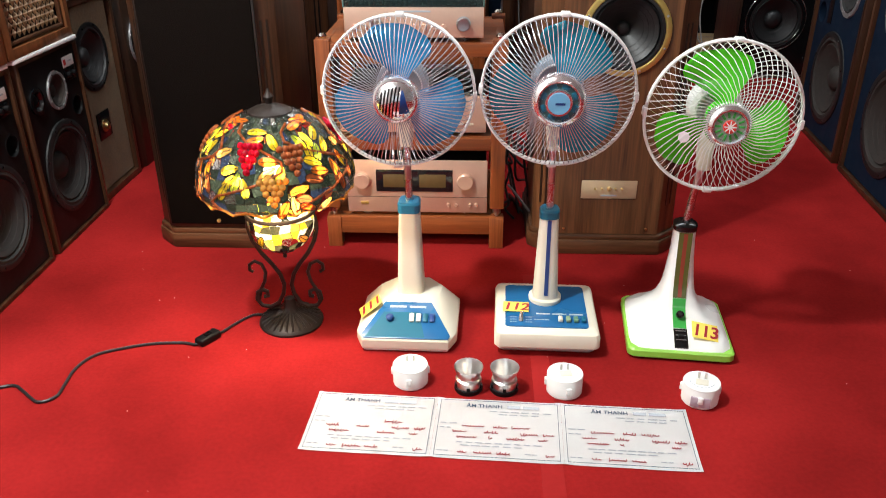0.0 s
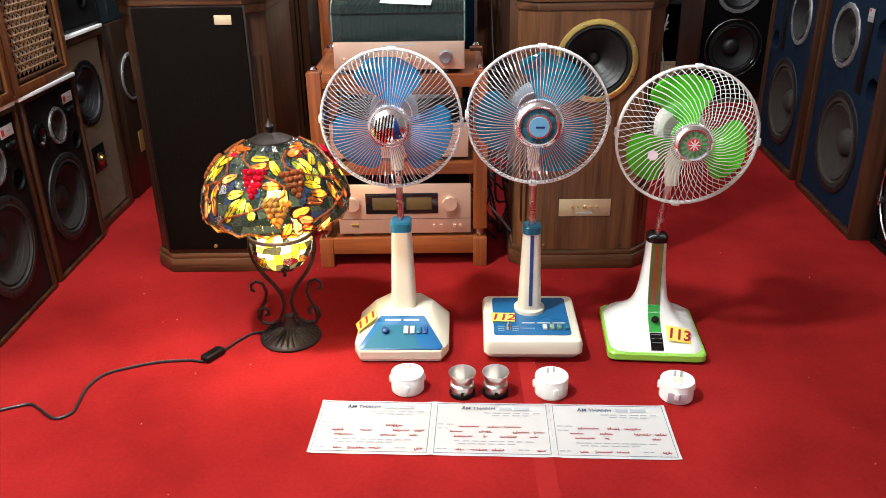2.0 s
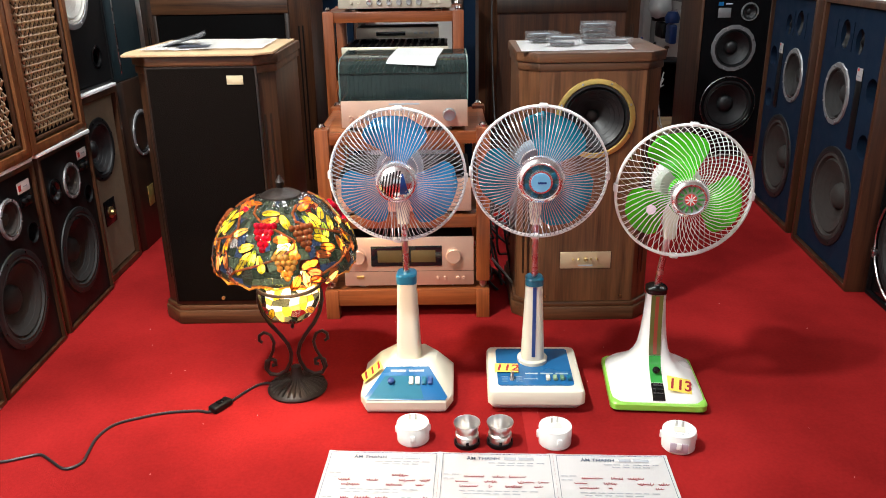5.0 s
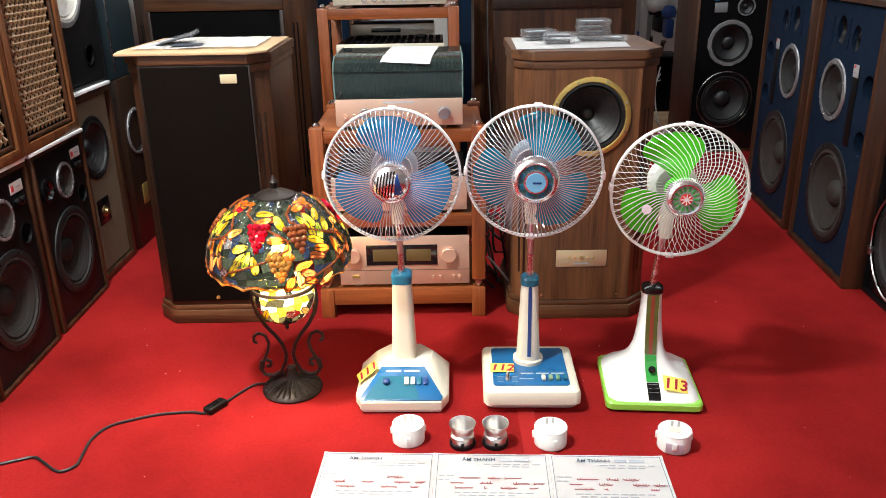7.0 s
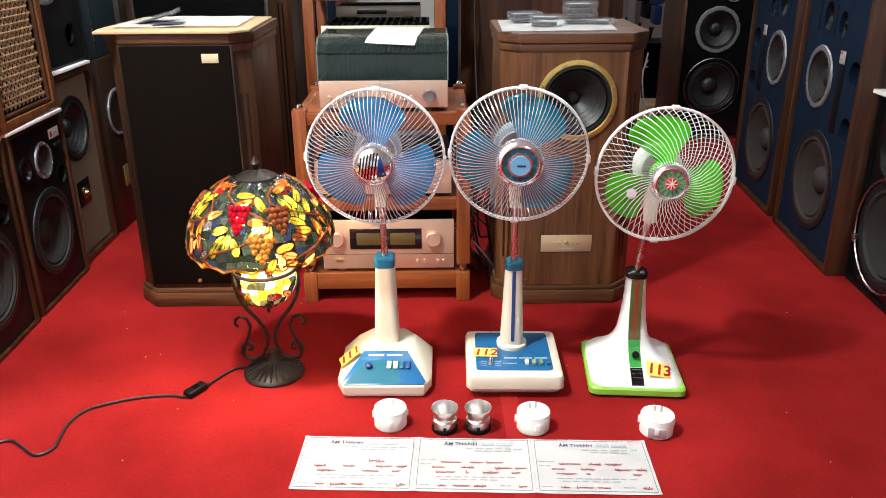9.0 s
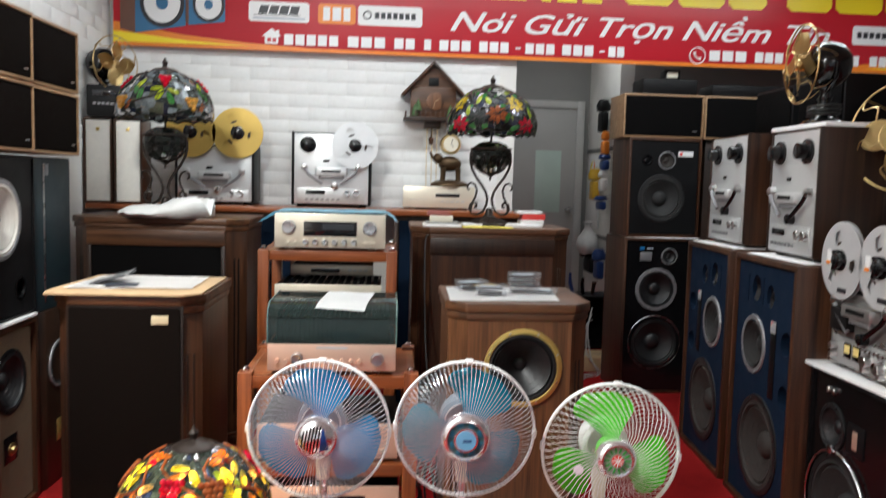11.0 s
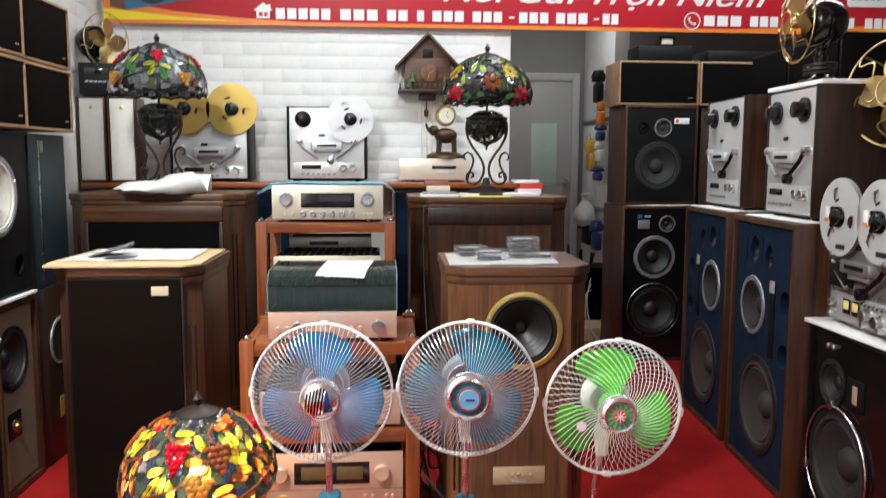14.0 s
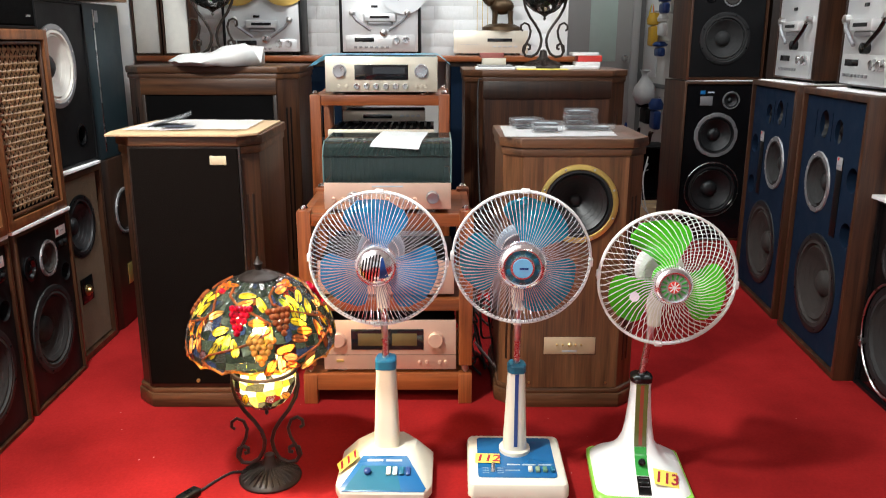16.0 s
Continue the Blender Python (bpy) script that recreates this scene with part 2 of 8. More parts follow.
BLADEG = clear_plastic("green_blade", (0.08, 0.72, 0.02), 0.25, 0.10)
MOTORG = material("motor_grey", (0.24, 0.30, 0.36), 0.35, 0.2, 0.08, 30, 0.02)
CLEAR = clear_plastic("clear_case", (0.92, 0.93, 0.95), 0.90, 0.03)
CYANP = material("cyan_sheet", (0.30, 0.66, 0.80), 0.35, 0, 0.06, 15, 0.05)
REDC = material("red_chip", (0.70, 0.05, 0.04), 0.4, 0, 0.05, 20, 0.0)
GOLDT = material("tan_weave_baffle", (0.10, 0.062, 0.032), 0.9, 0, 0.3, 160, 0.4)
LAMPG = glow("lamp_diffuser_glow", (1.0, 0.95, 0.88), 5.0)
BULB = glow("bulb_glow", (1.0, 0.82, 0.55), 14.0)


# ---- mesh tools ----
RX = Matrix.Rotation(radians(90), 4, "X")


def thing(name, label, category, m=None, group="", kind=""):
    ob = new(name)
    ob.empty_display_size = 0.05
    ob.matrix_basis = m or Matrix()
    return tagged(ob, label, category, group, kind)


def part(name, bm, mat, parent=None, label="", sharp=38):
    me = bpy.data.meshes.new(name)
    bmesh.ops.recalc_face_normals(bm, faces=bm.faces)
    bm.to_mesh(me)
    bm.free()
    me.materials.append(mat)
    me.polygons.foreach_set("use_smooth", [True] * len(me.polygons))
    me.set_sharp_from_angle(angle=radians(sharp))
    ob = new(name, me)
    if parent:
        ob.parent = parent
    if label:
        ob["label"] = label
    return ob


def share(name, me, parent, m, label=""):
    ob = new(name, me)
    ob.parent = parent
    ob.matrix_basis = m
    if label:
        ob["label"] = label
    return ob


def B():
    return bmesh.new()


def box(bm, x0, x1, y0, y1, z0, z1, bev=0.003, seg=2, m=None):
    r = bmesh.ops.create_cube(bm, size=1)
    vs = r["verts"]
    for v in vs:
        v.co = ((v.co.x + 0.5) * (x1 - x0) + x0, (v.co.y + 0.5) * (y1 - y0) + y0, (v.co.z + 0.5) * (z1 - z0) + z0)
    bev = min(bev, 0.45 * min(x1 - x0, y1 - y0, z1 - z0))
    if bev > 0:
        es = {e for v in vs for e in v.link_edges}
        r2 = bmesh.ops.bevel(bm, geom=list(es), offset=bev, segments=seg, affect="EDGES", profile=0.5)
        vs = list({v for f in r2["faces"] for v in f.verts} | {v for v in vs if v.is_valid})
    if m is not None:
        bmesh.ops.transform(bm, matrix=m, verts=[v for v in vs if v.is_valid])
    return bm


def prism(bm, pts, z0, z1, bev=0.0, m=None, top=1.0, seg=2):
    """An outline (x, y) raised from z0 to z1; top scales the upper outline about its middle."""
    cx, cy = sum(p[0] for p in pts) / len(pts), sum(p[1] for p in pts) / len(pts)
    lo = [bm.verts.new((x, y, z0)) for x, y in pts]
    hi = [bm.verts.new((cx + (x - cx) * top, cy + (y - cy) * top, z1)) for x, y in pts]
    k = len(pts)
    fs = [bm.faces.new(lo[::-1]), bm.faces.new(hi)]
    fs += [bm.faces.new((lo[i], lo[(i + 1) % k], hi[(i + 1) % k], hi[i])) for i in range(k)]
    vs = lo + hi
    if bev:
        r = bmesh.ops.bevel(bm, geom=list({e for f in fs for e in f.edges}), offset=bev, segments=seg, affect="EDGES", profile=0.5)
        vs = list({v for f in r["faces"] for v in f.verts} | {v for v in vs if v.is_valid})
    if m is not None:
        bmesh.ops.transform(bm, matrix=m, verts=vs)
    return bm


def lathe(bm, prof, m=None, seg=32, sx=1.0):
    """A profile of (radius, height) turned about z, then placed by m."""
    m = m or Matrix()
    rings = []
    for r, h in prof:
        if r < 1e-6:
            rings.append([bm.verts.new(m @ Vector((0, 0, h)))])
        else:
            rings.append([bm.verts.new(m @ Vector((r * sx * math.cos(2 * math.pi * i / seg), r * math.sin(2 * math.pi * i / seg), h))) for i in range(seg)])
    for a, b in zip(rings, rings[1:]):
        for i in range(seg):
            j = (i + 1) % seg
            if len(a) == 1 and len(b) > 1:
                bm.faces.new((a[0], b[i], b[j]))
            elif len(b) == 1 and len(a) > 1:
                bm.faces.new((a[i], b[0], a[j]))
            elif len(a) > 1:
                bm.faces.new((a[i], b[i], b[j], a[j]))
    return bm


def tube(bm, pts, r, seg=6, closed=False):
    pts = [Vector(p) for p in pts]
    n = len(pts)
    up, rings = None, []
    for i, p in enumerate(pts):
        a = pts[(i - 1) % n] if (i or closed) else p
        b = pts[(i + 1) % n] if (i < n - 1 or closed) else p
        d = (b - a).normalized()
        if up is None:
            up = d.orthogonal().normalized()
        up = (up - d * up.dot(d)).normalized()
        side = d.cross(up)
        rr = r[i] if isinstance(r, (list, tuple)) else r
        rings.append([bm.verts.new(p + (up * math.cos(2 * math.pi * k / seg) + side * math.sin(2 * math.pi * k / seg)) * rr) for k in range(seg)])
    for i in range(n if closed else n - 1):
        a, b = rings[i], rings[(i + 1) % n]
        for k in range(seg):
            bm.faces.new((a[k], a[(k + 1) % seg], b[(k + 1) % seg], b[k]))
    if not closed:
        bm.faces.new(rings[0][::-1])
        bm.faces.new(rings[-1])
    return bm


def ball(bm, c, r, seg=10):
    return lathe(bm, [(r * math.sin(math.pi * i / (seg // 2)), -r * math.cos(math.pi * i / (seg // 2))) for i in range(seg // 2 + 1)], Matrix.Translation(c), seg)


def circle(x, z, r, n=28, rz=None):
    rz = rz or r
    return [(x + r * math.cos(2 * math.pi * i / n), z + rz * math.sin(2 * math.pi * i / n)) for i in range(n)]


def rect(x, z, w, h):
    return [(x - w / 2, z - h / 2), (x + w / 2, z - h / 2), (x + w / 2, z + h / 2), (x - w / 2, z + h / 2)]


def pierced(bm, outline, holes, y0, thick):
    """A board in the xz plane at y0, with openings that go through its thickness."""
    es = []
    for loop in [outline] + holes:
        vs = [bm.verts.new((x, y0, z)) for x, z in loop]
        es += [bm.edges.new((vs[i], vs[(i + 1) % len(vs)])) for i in range(len(vs))]
        back = [bm.verts.new((x, y0 + thick, z)) for x, z in loop]
        for i in range(len(vs)):
            j = (i + 1) % len(vs)
            bm.faces.new((vs[i], vs[j], back[j], back[i]))
    bmesh.ops.triangle_fill(bm, use_beauty=True, use_dissolve=False, edges=es)
    return bm


def shell(bm, w, d, h, t, recess, z0=0.0, bev=0.004):
    """A cabinet hollow at its front (y = 0), in one piece, with walls t thick."""
    box(bm, -w / 2, w / 2, 0, d, z0, z0 + h, bev)
    face = max((f for f in bm.faces if f.normal.y < -0.9), key=lambda f: f.calc_area())
    bmesh.ops.inset_individual(bm, faces=[face], thickness=max(t - bev, 0.004))
    r = bmesh.ops.extrude_discrete_faces(bm, faces=[face])
    bmesh.ops.translate(bm, vec=(0, d - t, 0), verts=r["faces"][0].verts)
    return bm


def text_mesh(body, size, bold=0.0, shear=0.0, depth=0.001, align="LEFT", gap=1.0):
    c = bpy.data.curves.new("lettering", "FONT")
    c.body, c.size, c.offset, c.shear, c.extrude, c.align_x, c.space_character = body, size, bold, shear, depth, align, gap
    c.resolution_u = 3
    ob = bpy.data.objects.new("lettering", c)
    me = bpy.data.meshes.new_from_object(ob)
    bpy.data.objects.remove(ob)
    me.name = "lettering"
    return me


def lettering(name, body, size, mat, parent, m, bold=0.0, shear=0.0, align="LEFT", gap=1.0, depth=0.001, label=""):
    me = text_mesh(body, size, bold, shear, depth, align, gap)
    me.materials.clear()
    me.materials.append(mat)
    return share(name, me, parent, m, label)


# ---- structure ----
def slab(name, x0, x1, y0, y1, z0, z1, mat, label, category, bev=0.0):
    return tagged(part(name, box(B(), x0, x1, y0, y1, z0, z1, bev), mat), label, category, kind="structure")


XL, XR, YB, YD, YF = -1.58, 4.1, 3.18, 5.9, -5.4
slab("floor", XL - 0.2, XR + 0.2, YF - 0.2, YD + 0.2, -0.12, 0.0, CARPET, "red short-pile carpet over the whole shop floor", "floor")
wall_left = slab("wall_left", XL - 0.15, XL, YF - 0.2, YB, 0, CEIL, PLASTER, "white wall lined with embossed foam bricks", "wall")
wall_back = slab("wall_back", XL - 0.15, 0.84, YB, YB + 0.12, 0, CEIL, PLASTER, "white embossed brick wall behind the shelves", "wall")
slab("wall_alcove", 0.72, 0.84, YB + 0.12, YD, 0, CEIL, PLASTER, "plain white side wall of the back passage", "wall")
slab("wall_passage_end", 0.84, XR + 0.15, YD, YD + 0.12, 0, CEIL, GREYWALL, "grey panelled wall at the end of the passage", "wall")
slab("wall_passage_side", 1.99, 2.11, 4.9, YD, 0, CEIL, PLASTER, "white wall hung with tools and bags", "wall")
slab("wall_right_back", 2.11, XR + 0.15, 4.9, 5.02, 0, CEIL, GREYWALL, "grey wall behind the loudspeaker stack", "wall")
slab("wall_right", XR, XR + 0.15, YF - 0.2, 4.9, 0, CEIL, GREYWALL, "dark grey wall behind stacked equipment", "wall")
slab("ceiling", XL - 0.15, XR + 0.15, YF - 0.2, YD + 0.12, CEIL, CEIL + 0.1, CEILM, "beige-grey board ceiling", "ceiling")
# Unseen front walls round an assumed opening, added to close the room.
slab("wall_front_left", XL - 0.15, -1.5, YF - 0.15, YF, 0, CEIL, PLASTER, "unseen white front wall beside an assumed opening", "wall")
slab("wall_front_right", 1.95, XR + 0.15, YF - 0.15, YF, 0, CEIL, PLASTER, "unseen white front wall beside an assumed opening", "wall")
slab("wall_front_top", -1.5, 1.95, YF - 0.15, YF, 2.6, CEIL, PLASTER, "unseen white front wall above an assumed opening", "wall")
slab("beam", XL, XL + 0.16, 1.6, YB, 2.62, CEIL, GREYWALL, "grey boxed pipe under the ceiling", "beam")
tagged(part("floor_tape", box(B(), 0.238, 0.285, -1.6, 0.62, 0.0, 0.0012, 0), material("carpet_tape", (0.30, 0.0163, 0.0160), 0.95, 0, 0.08, 60, 0.1, spec=0.06)), "clear tape over a carpet seam", "tape", kind="structure")

# Housings for the unseen ceiling panels; only the first follows a cast shadow.
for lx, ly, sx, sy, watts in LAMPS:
    t = thing("unseen_ceiling_lamp", "unseen white surface-mounted ceiling light panel added to light the shop, switched on", "lamp", pose(lx, ly, CEIL), "ceiling lights")
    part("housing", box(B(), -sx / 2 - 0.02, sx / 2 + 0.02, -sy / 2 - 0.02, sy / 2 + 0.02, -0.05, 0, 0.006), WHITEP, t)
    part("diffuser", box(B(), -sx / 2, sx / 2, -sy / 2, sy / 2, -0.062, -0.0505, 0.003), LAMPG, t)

# passage end: door, frame, glass strip
DY = YD - 0.02
d = tagged(part("door_1", box(B(), 1.02, 1.86, DY - 0.03, DY + 0.01, 0.0, 2.02, 0.004), material("grey_door", (0.47, 0.47, 0.46), 0.45, 0, 0.05, 6, 0.03)), "pale grey flush door, closed", "door", kind="structure")
part("glass_strip", box(B(), 1.47, 1.72, DY - 0.036, DY - 0.0305, 1.03, 1.62, 0.002), material("green_glass", (0.62, 0.76, 0.70), 0.15, 0, 0.05, 10, 0.0), d, "frosted green glass panel")
k = lathe(B(), [(0.0, 0.07), (0.022, 0.065), (0.03, 0.045), (0.02, 0.03), (0.012, 0.02), (0.028, 0.004), (0.028, 0.0)], Matrix.Translation((1.80, DY - 0.031, 1.06)) @ RX, 20)
part("door_knob", k, STEEL, d, "round steel knob")
b = B()
box(b, 0.95, 1.02, DY - 0.05, DY + 0.015, 0, 2.09, 0.004), box(b, 1.86, 1.93, DY - 0.05, DY + 0.015, 0, 2.09, 0.004), box(b, 1.02, 1.86, DY - 0.05, DY + 0.015, 2.02, 2.09, 0.004)
tagged(part("door_trim", b, material("door_frame_paint", (0.55, 0.55, 0.54), 0.45, 0, 0.05, 8, 0.03)), "pale grey door frame", "trim", kind="structure")


# ---- loudspeaker pieces ----
def driver(parent, name, x, z, r, y=0.0, cone=CONE, ring=RUBBER, cap=None, octagon=False, capr=0.3, depth=0.32, dome=True, label="", proud=0.006):
    """A cone in its chassis ring: the ring stands proud of the board, the cone sinks behind it."""
    cap = cap or cone
    m = Matrix.Translation((x, y, z)) @ RX
    bm = B()
    d = r * depth
    seg = 40
    lathe(bm, [(r * 0.84, -0.004), (r * 0.88, 0.004), (r * 0.80, 0.0055), (r * 0.76, -0.006), (r * 0.72, 0.0), (r * capr, -d), (0.0, -d)], m, seg)
    for i in range(1, 4):
        rr = r * (0.72 - i * 0.1)
        hh = -d * (0.72 - rr / r) / (0.72 - capr) + 0.0002
        lathe(bm, [(rr + 0.003, hh - 0.001), (rr, hh + 0.0004), (rr - 0.003, hh - 0.003)], m, seg)
    c = part(name, bm, cone, parent, label)
    bm = B()
    if octagon:
        pts = []
        for i in range(8):
            a0 = math.pi / 8 + i * math.pi / 4
            for da in (-0.22, 0.22):
                pts.append((r * 1.03 * math.cos(a0 + da), r * 1.03 * math.sin(a0 + da)))
        n = len(pts)
        lo = [bm.verts.new(m @ Vector((px, pz, 0.0))) for px, pz in pts]
        hi = [bm.verts.new(m @ Vector((px * 0.98, pz * 0.98, proud))) for px, pz in pts]
        inn = [bm.verts.new(m @ Vector((r * 0.86 * math.cos(math.atan2(pz, px)), r * 0.86 * math.sin(math.atan2(pz, px)), proud))) for px, pz in pts]
        inl = [bm.verts.new(m @ Vector((r * 0.85 * math.cos(math.atan2(pz, px)), r * 0.85 * math.sin(math.atan2(pz, px)), -0.004))) for px, pz in pts]
        for i in range(n):
            j = (i + 1) % n
            bm.faces.new((lo[i], lo[j], hi[j], hi[i])), bm.faces.new((hi[i], hi[j], inn[j], inn[i])), bm.faces.new((inn[i], inn[j], inl[j], inl[i]))
    else:
        lathe(bm, [(r, 0.0), (r * 0.995, proud * 0.8), (r * 0.97, proud), (r * 0.88, proud), (r * 0.86, proud * 0.6), (r * 0.845, -0.004)], m, seg)
    part("chassis_ring", bm, ring, c, sharp=30)
    if dome:
        bm = lathe(B(), [(r * capr * 1.02, -d + 0.001), (r * capr * 0.9, -d + r * capr * 0.32), (r * capr * 0.55, -d + r * capr * 0.55), (0, -d + r * capr * 0.62)], m, 24)
        part("dust_cap", bm, cap, c)
    bm = B()
    for i in range(8):
        a = math.pi / 8 + i * math.pi / 4
        lathe(bm, [(0.0, proud + 0.0025), (0.0035, proud + 0.002), (0.0042, proud - 0.001)], m @ Matrix.Translation((r * 0.935 * math.cos(a), r * 0.935 * math.sin(a), 0)), 8)
    part("screw_set", bm, STEEL if ring in (GREYM, GOLDR) else BLACKG, c)["kind"] = "stuff"
    return c


def plate(parent, name, x, z, w, h, mat, y=0.0, t=0.002, label="", bev=0.0006):
    return part(name, box(B(), x - w / 2, x + w / 2, y - t, y - 0.0002, z - h / 2, z + h / 2, bev), mat, parent, label)


def monitor_speaker(m, group):
    """Black three-way bookshelf monitor, 0.41 wide and 0.62 high, in walnut sides."""
    t = thing("bookshelf_speaker", "black three-way monitor loudspeaker in walnut cabinet on the carpet", "loudspeaker", m, group)
    w, h = 0.405, 0.62
    part("cabinet", shell(B(), w, 0.30, h, 0.018, 0.01), WALNUT, t)
    holes = [circle(0.0, 0.235, 0.134), circle(0.02, 0.485, 0.052), circle(-0.115, 0.485, 0.030), circle(0.135, 0.405, 0.032)]
    part("baffle", pierced(B(), rect(0, h / 2, w - 0.034, h - 0.034), holes, 0.010, 0.018), BLACKV, t, "matt black front board")
    driver(t, "woofer", 0.0, 0.235, 0.155, 0.010, cone=CONE, depth=0.26)
    driver(t, "midrange", 0.02, 0.485, 0.062, 0.010, cone=CONEB, ring=GREYM, octagon=True, capr=0.34)
    part("tweeter", lathe(B(), [(0.042, 0.0), (0.042, 0.006), (0.030, 0.007), (0.024, -0.004), (0.012, 0.004), (0, 0.006)], Matrix.Translation((-0.115, 0.010, 0.485)) @ RX, 24), BLACKG, t)
    part("port_tube", lathe(B(), [(0.036, 0.002), (0.033, 0.003), (0.032, -0.06), (0, -0.06)], Matrix.Translation((0.135, 0.010, 0.405)) @ RX, 24), BLACKV, t)
    p = plate(t, "name_plate", 0.13, 0.556, 0.075, 0.034, BWHITE, 0.010, 0.003, "white name plate with a red square")
    plate(p, "logo_square", 0.104, 0.556, 0.016, 0.018, REDC, 0.0069, 0.0008)
    plate(p, "text_bar", 0.138, 0.556, 0.026, 0.004, INKG, 0.0069, 0.0008)
    q = plate(t, "control_panel", 0.13, 0.512, 0.075, 0.036, BLACKG, 0.010, 0.003)
    for kx in (0.113, 0.147):
        part("control_knob", lathe(B(), [(0.009, 0), (0.009, 0.008), (0.007, 0.010), (0, 0.010)], Matrix.Translation((kx, 0.007, 0.514)) @ RX, 16), BLACKV, q)
    return t


for xc, yc in ((-1.266, 0.912), (-1.255, 0.473), (-1.246, 0.060)):
    monitor_speaker(pose(xc, yc, 0, 0, 0, 91.2), "bookshelf monitors along the wall")


def lattice_speaker(m, pieces=True):
    t = thing("lattice_speaker", "vintage wooden loudspeaker with carved lattice grille on a bookshelf speaker", "loudspeaker", m, "lattice speakers")
    w, h = 0.41, 0.61
    part("cabinet", shell(B(), w, 0.30, h, 0.042, 0.02), LATTICEW, t)
    part("grille_cloth", box(B(), -w / 2 + 0.041, w / 2 - 0.041, 0.022, 0.03, 0.041, h - 0.041, 0), BLACKC, t)
    b = B()
    x0, z0 = w / 2 - 0.042, 0.042
    for s in (-1, 1):
        box(b, s * x0 - 0.005, s * x0 + 0.005, 0.006, 0.02, z0, h - z0, 0.003)
    box(b, -x0, x0, 0.006, 0.02, z0 - 0.005, z0 + 0.005, 0.003), box(b, -x0, x0, 0.006, 0.02, h - z0 - 0.005, h - z0 + 0.005, 0.003)
    part("inner_moulding", b, WALNUT, t)
    bm = B()
    top, pts = bm.verts.new((0, -0.011, 0.004)), [bm.verts.new(v) for v in ((-0.0098, 0, 0), (0, 0, -0.0165), (0.0098, 0, 0), (0, 0, 0.0165))]
    for i in range(4):
        bm.faces.new((pts[i], pts[(i + 1) % 4], top))
    first = part("lozenge", bm, LOZENGE, t)
    me = first.data
    cols, rows = 11, 23
    k = 0
    for r in range(rows):
        for c in range(cols if r % 2 == 0 else cols - 1):
            x = (c - (cols - 1) / 2 + (0.5 if r % 2 else 0)) * 0.0285
            z = 0.064 + r * 0.0219
            if k == 0:
                first.matrix_basis = pose(x, 0.021, z)
            else:
                share("lozenge", me, t, pose(x, 0.021, z))
            k += 1
    return t


for xc, yc in ((-1.258, 0.883), (-1.248, 0.462)):
    lattice_speaker(pose(xc, yc, 0.633, 0, 0, 91.0))
for yc in (0.893, 0.467):
    tagged(part("paper_sheet", box(B(), -1.52, -1.256, yc - 0.2, yc + 0.2, 0.6203, 0.633, 0.002), PAPER), "white foam sheet between two loudspeakers", "sheet", "padding sheets")


def plain_speaker(name, label, m, w, d, h, body, face, inset=0.016, round_grille=False, badge=True):
    t = thing(name, label, "loudspeaker", m, "small grille speakers" if round_grille else "")
    part("cabinet", shell(B(), w, d, h, inset, 0.01), body, t)
    g = part("grille", box(B(), -w / 2 + inset, w / 2 - inset, 0.004, 0.02, inset, h - inset, 0.02 if round_grille else 0.004, 3), face, t)
    if badge:
        plate(g, "badge", w / 2 - inset - 0.04, inset + 0.03, 0.03, 0.006, STEEL, 0.004, 0.0015)
    return t


# left row: tan speaker, dark speaker, black and teal speakers on top, small ones above
t = thing("tan_speaker", "wooden loudspeaker with tan woven baffle and black driver on the carpet", "loudspeaker", pose(-1.295, 1.300, 0, 0, 0, 90))
w, h = 0.37, 0.735
part("cabinet", shell(B(), w, 0.26, h, 0.035, 0.02), WALNUT, t)
part("baffle", pierced(B(), rect(0, h / 2, w - 0.066, h - 0.066), [circle(-0.02, 0.515, 0.108)], 0.016, 0.012), GOLDT, t, "tan woven front board")
driver(t, "woofer", -0.02, 0.515, 0.123, 0.016, cone=CONEK, ring=BLACKV, depth=0.3)
q = plate(t, "terminal_panel", -0.03, 0.265, 0.10, 0.10, BLACKG, 0.016, 0.004, "glossy black panel with a brass knob")
part("brass_knob", lathe(B(), [(0.024, 0), (0.024, 0.004), (0.014, 0.006), (0.012, 0.016), (0, 0.018)], Matrix.Translation((-0.03, 0.012, 0.262)) @ RX, 18), BRASS, q)
t = thing("dark_speaker", "dark wooden floor loudspeaker with rounded edge beside the tan speaker", "loudspeaker", pose(-1.29, 1.665, 0, 0, 0, 89))
part("cabinet", prism(B(), [(-0.17, 0.25), (-0.17, 0.05), (-0.155, 0.015), (-0.12, 0.0), (0.12, 0.0), (0.155, 0.015), (0.17, 0.05), (0.17, 0.25)], 0.0, 0.735, 0.006), DARKWOOD, t)
driver(t, "woofer", 0.0, 0.50, 0.10, -0.001, cone=CONEK, ring=GREYM)
plate(t, "brass_plate", 0.0, 0.22, 0.06, 0.09, GOLDR, 0.0, 0.003)

t = thing("black_speaker", "black loudspeaker with large white cone on top of the tan speaker", "loudspeaker", pose(-1.295, 1.262, 0.748, 0, 0, 89))
w, h = 0.41, 0.605
part("cabinet", shell(B(), w, 0.27, h, 0.014, 0.006), BLACKV, t)
part("baffle", pierced(B(), rect(0, h / 2, w - 0.026, h - 0.026), [circle(-0.05, 0.37, 0.125), circle(0.09, 0.11, 0.035)], 0.006, 0.012), BLACKV, t)
driver(t, "woofer", -0.05, 0.37, 0.148, 0.006, cone=CONEW, cap=CONE, ring=GREYM, depth=0.25)
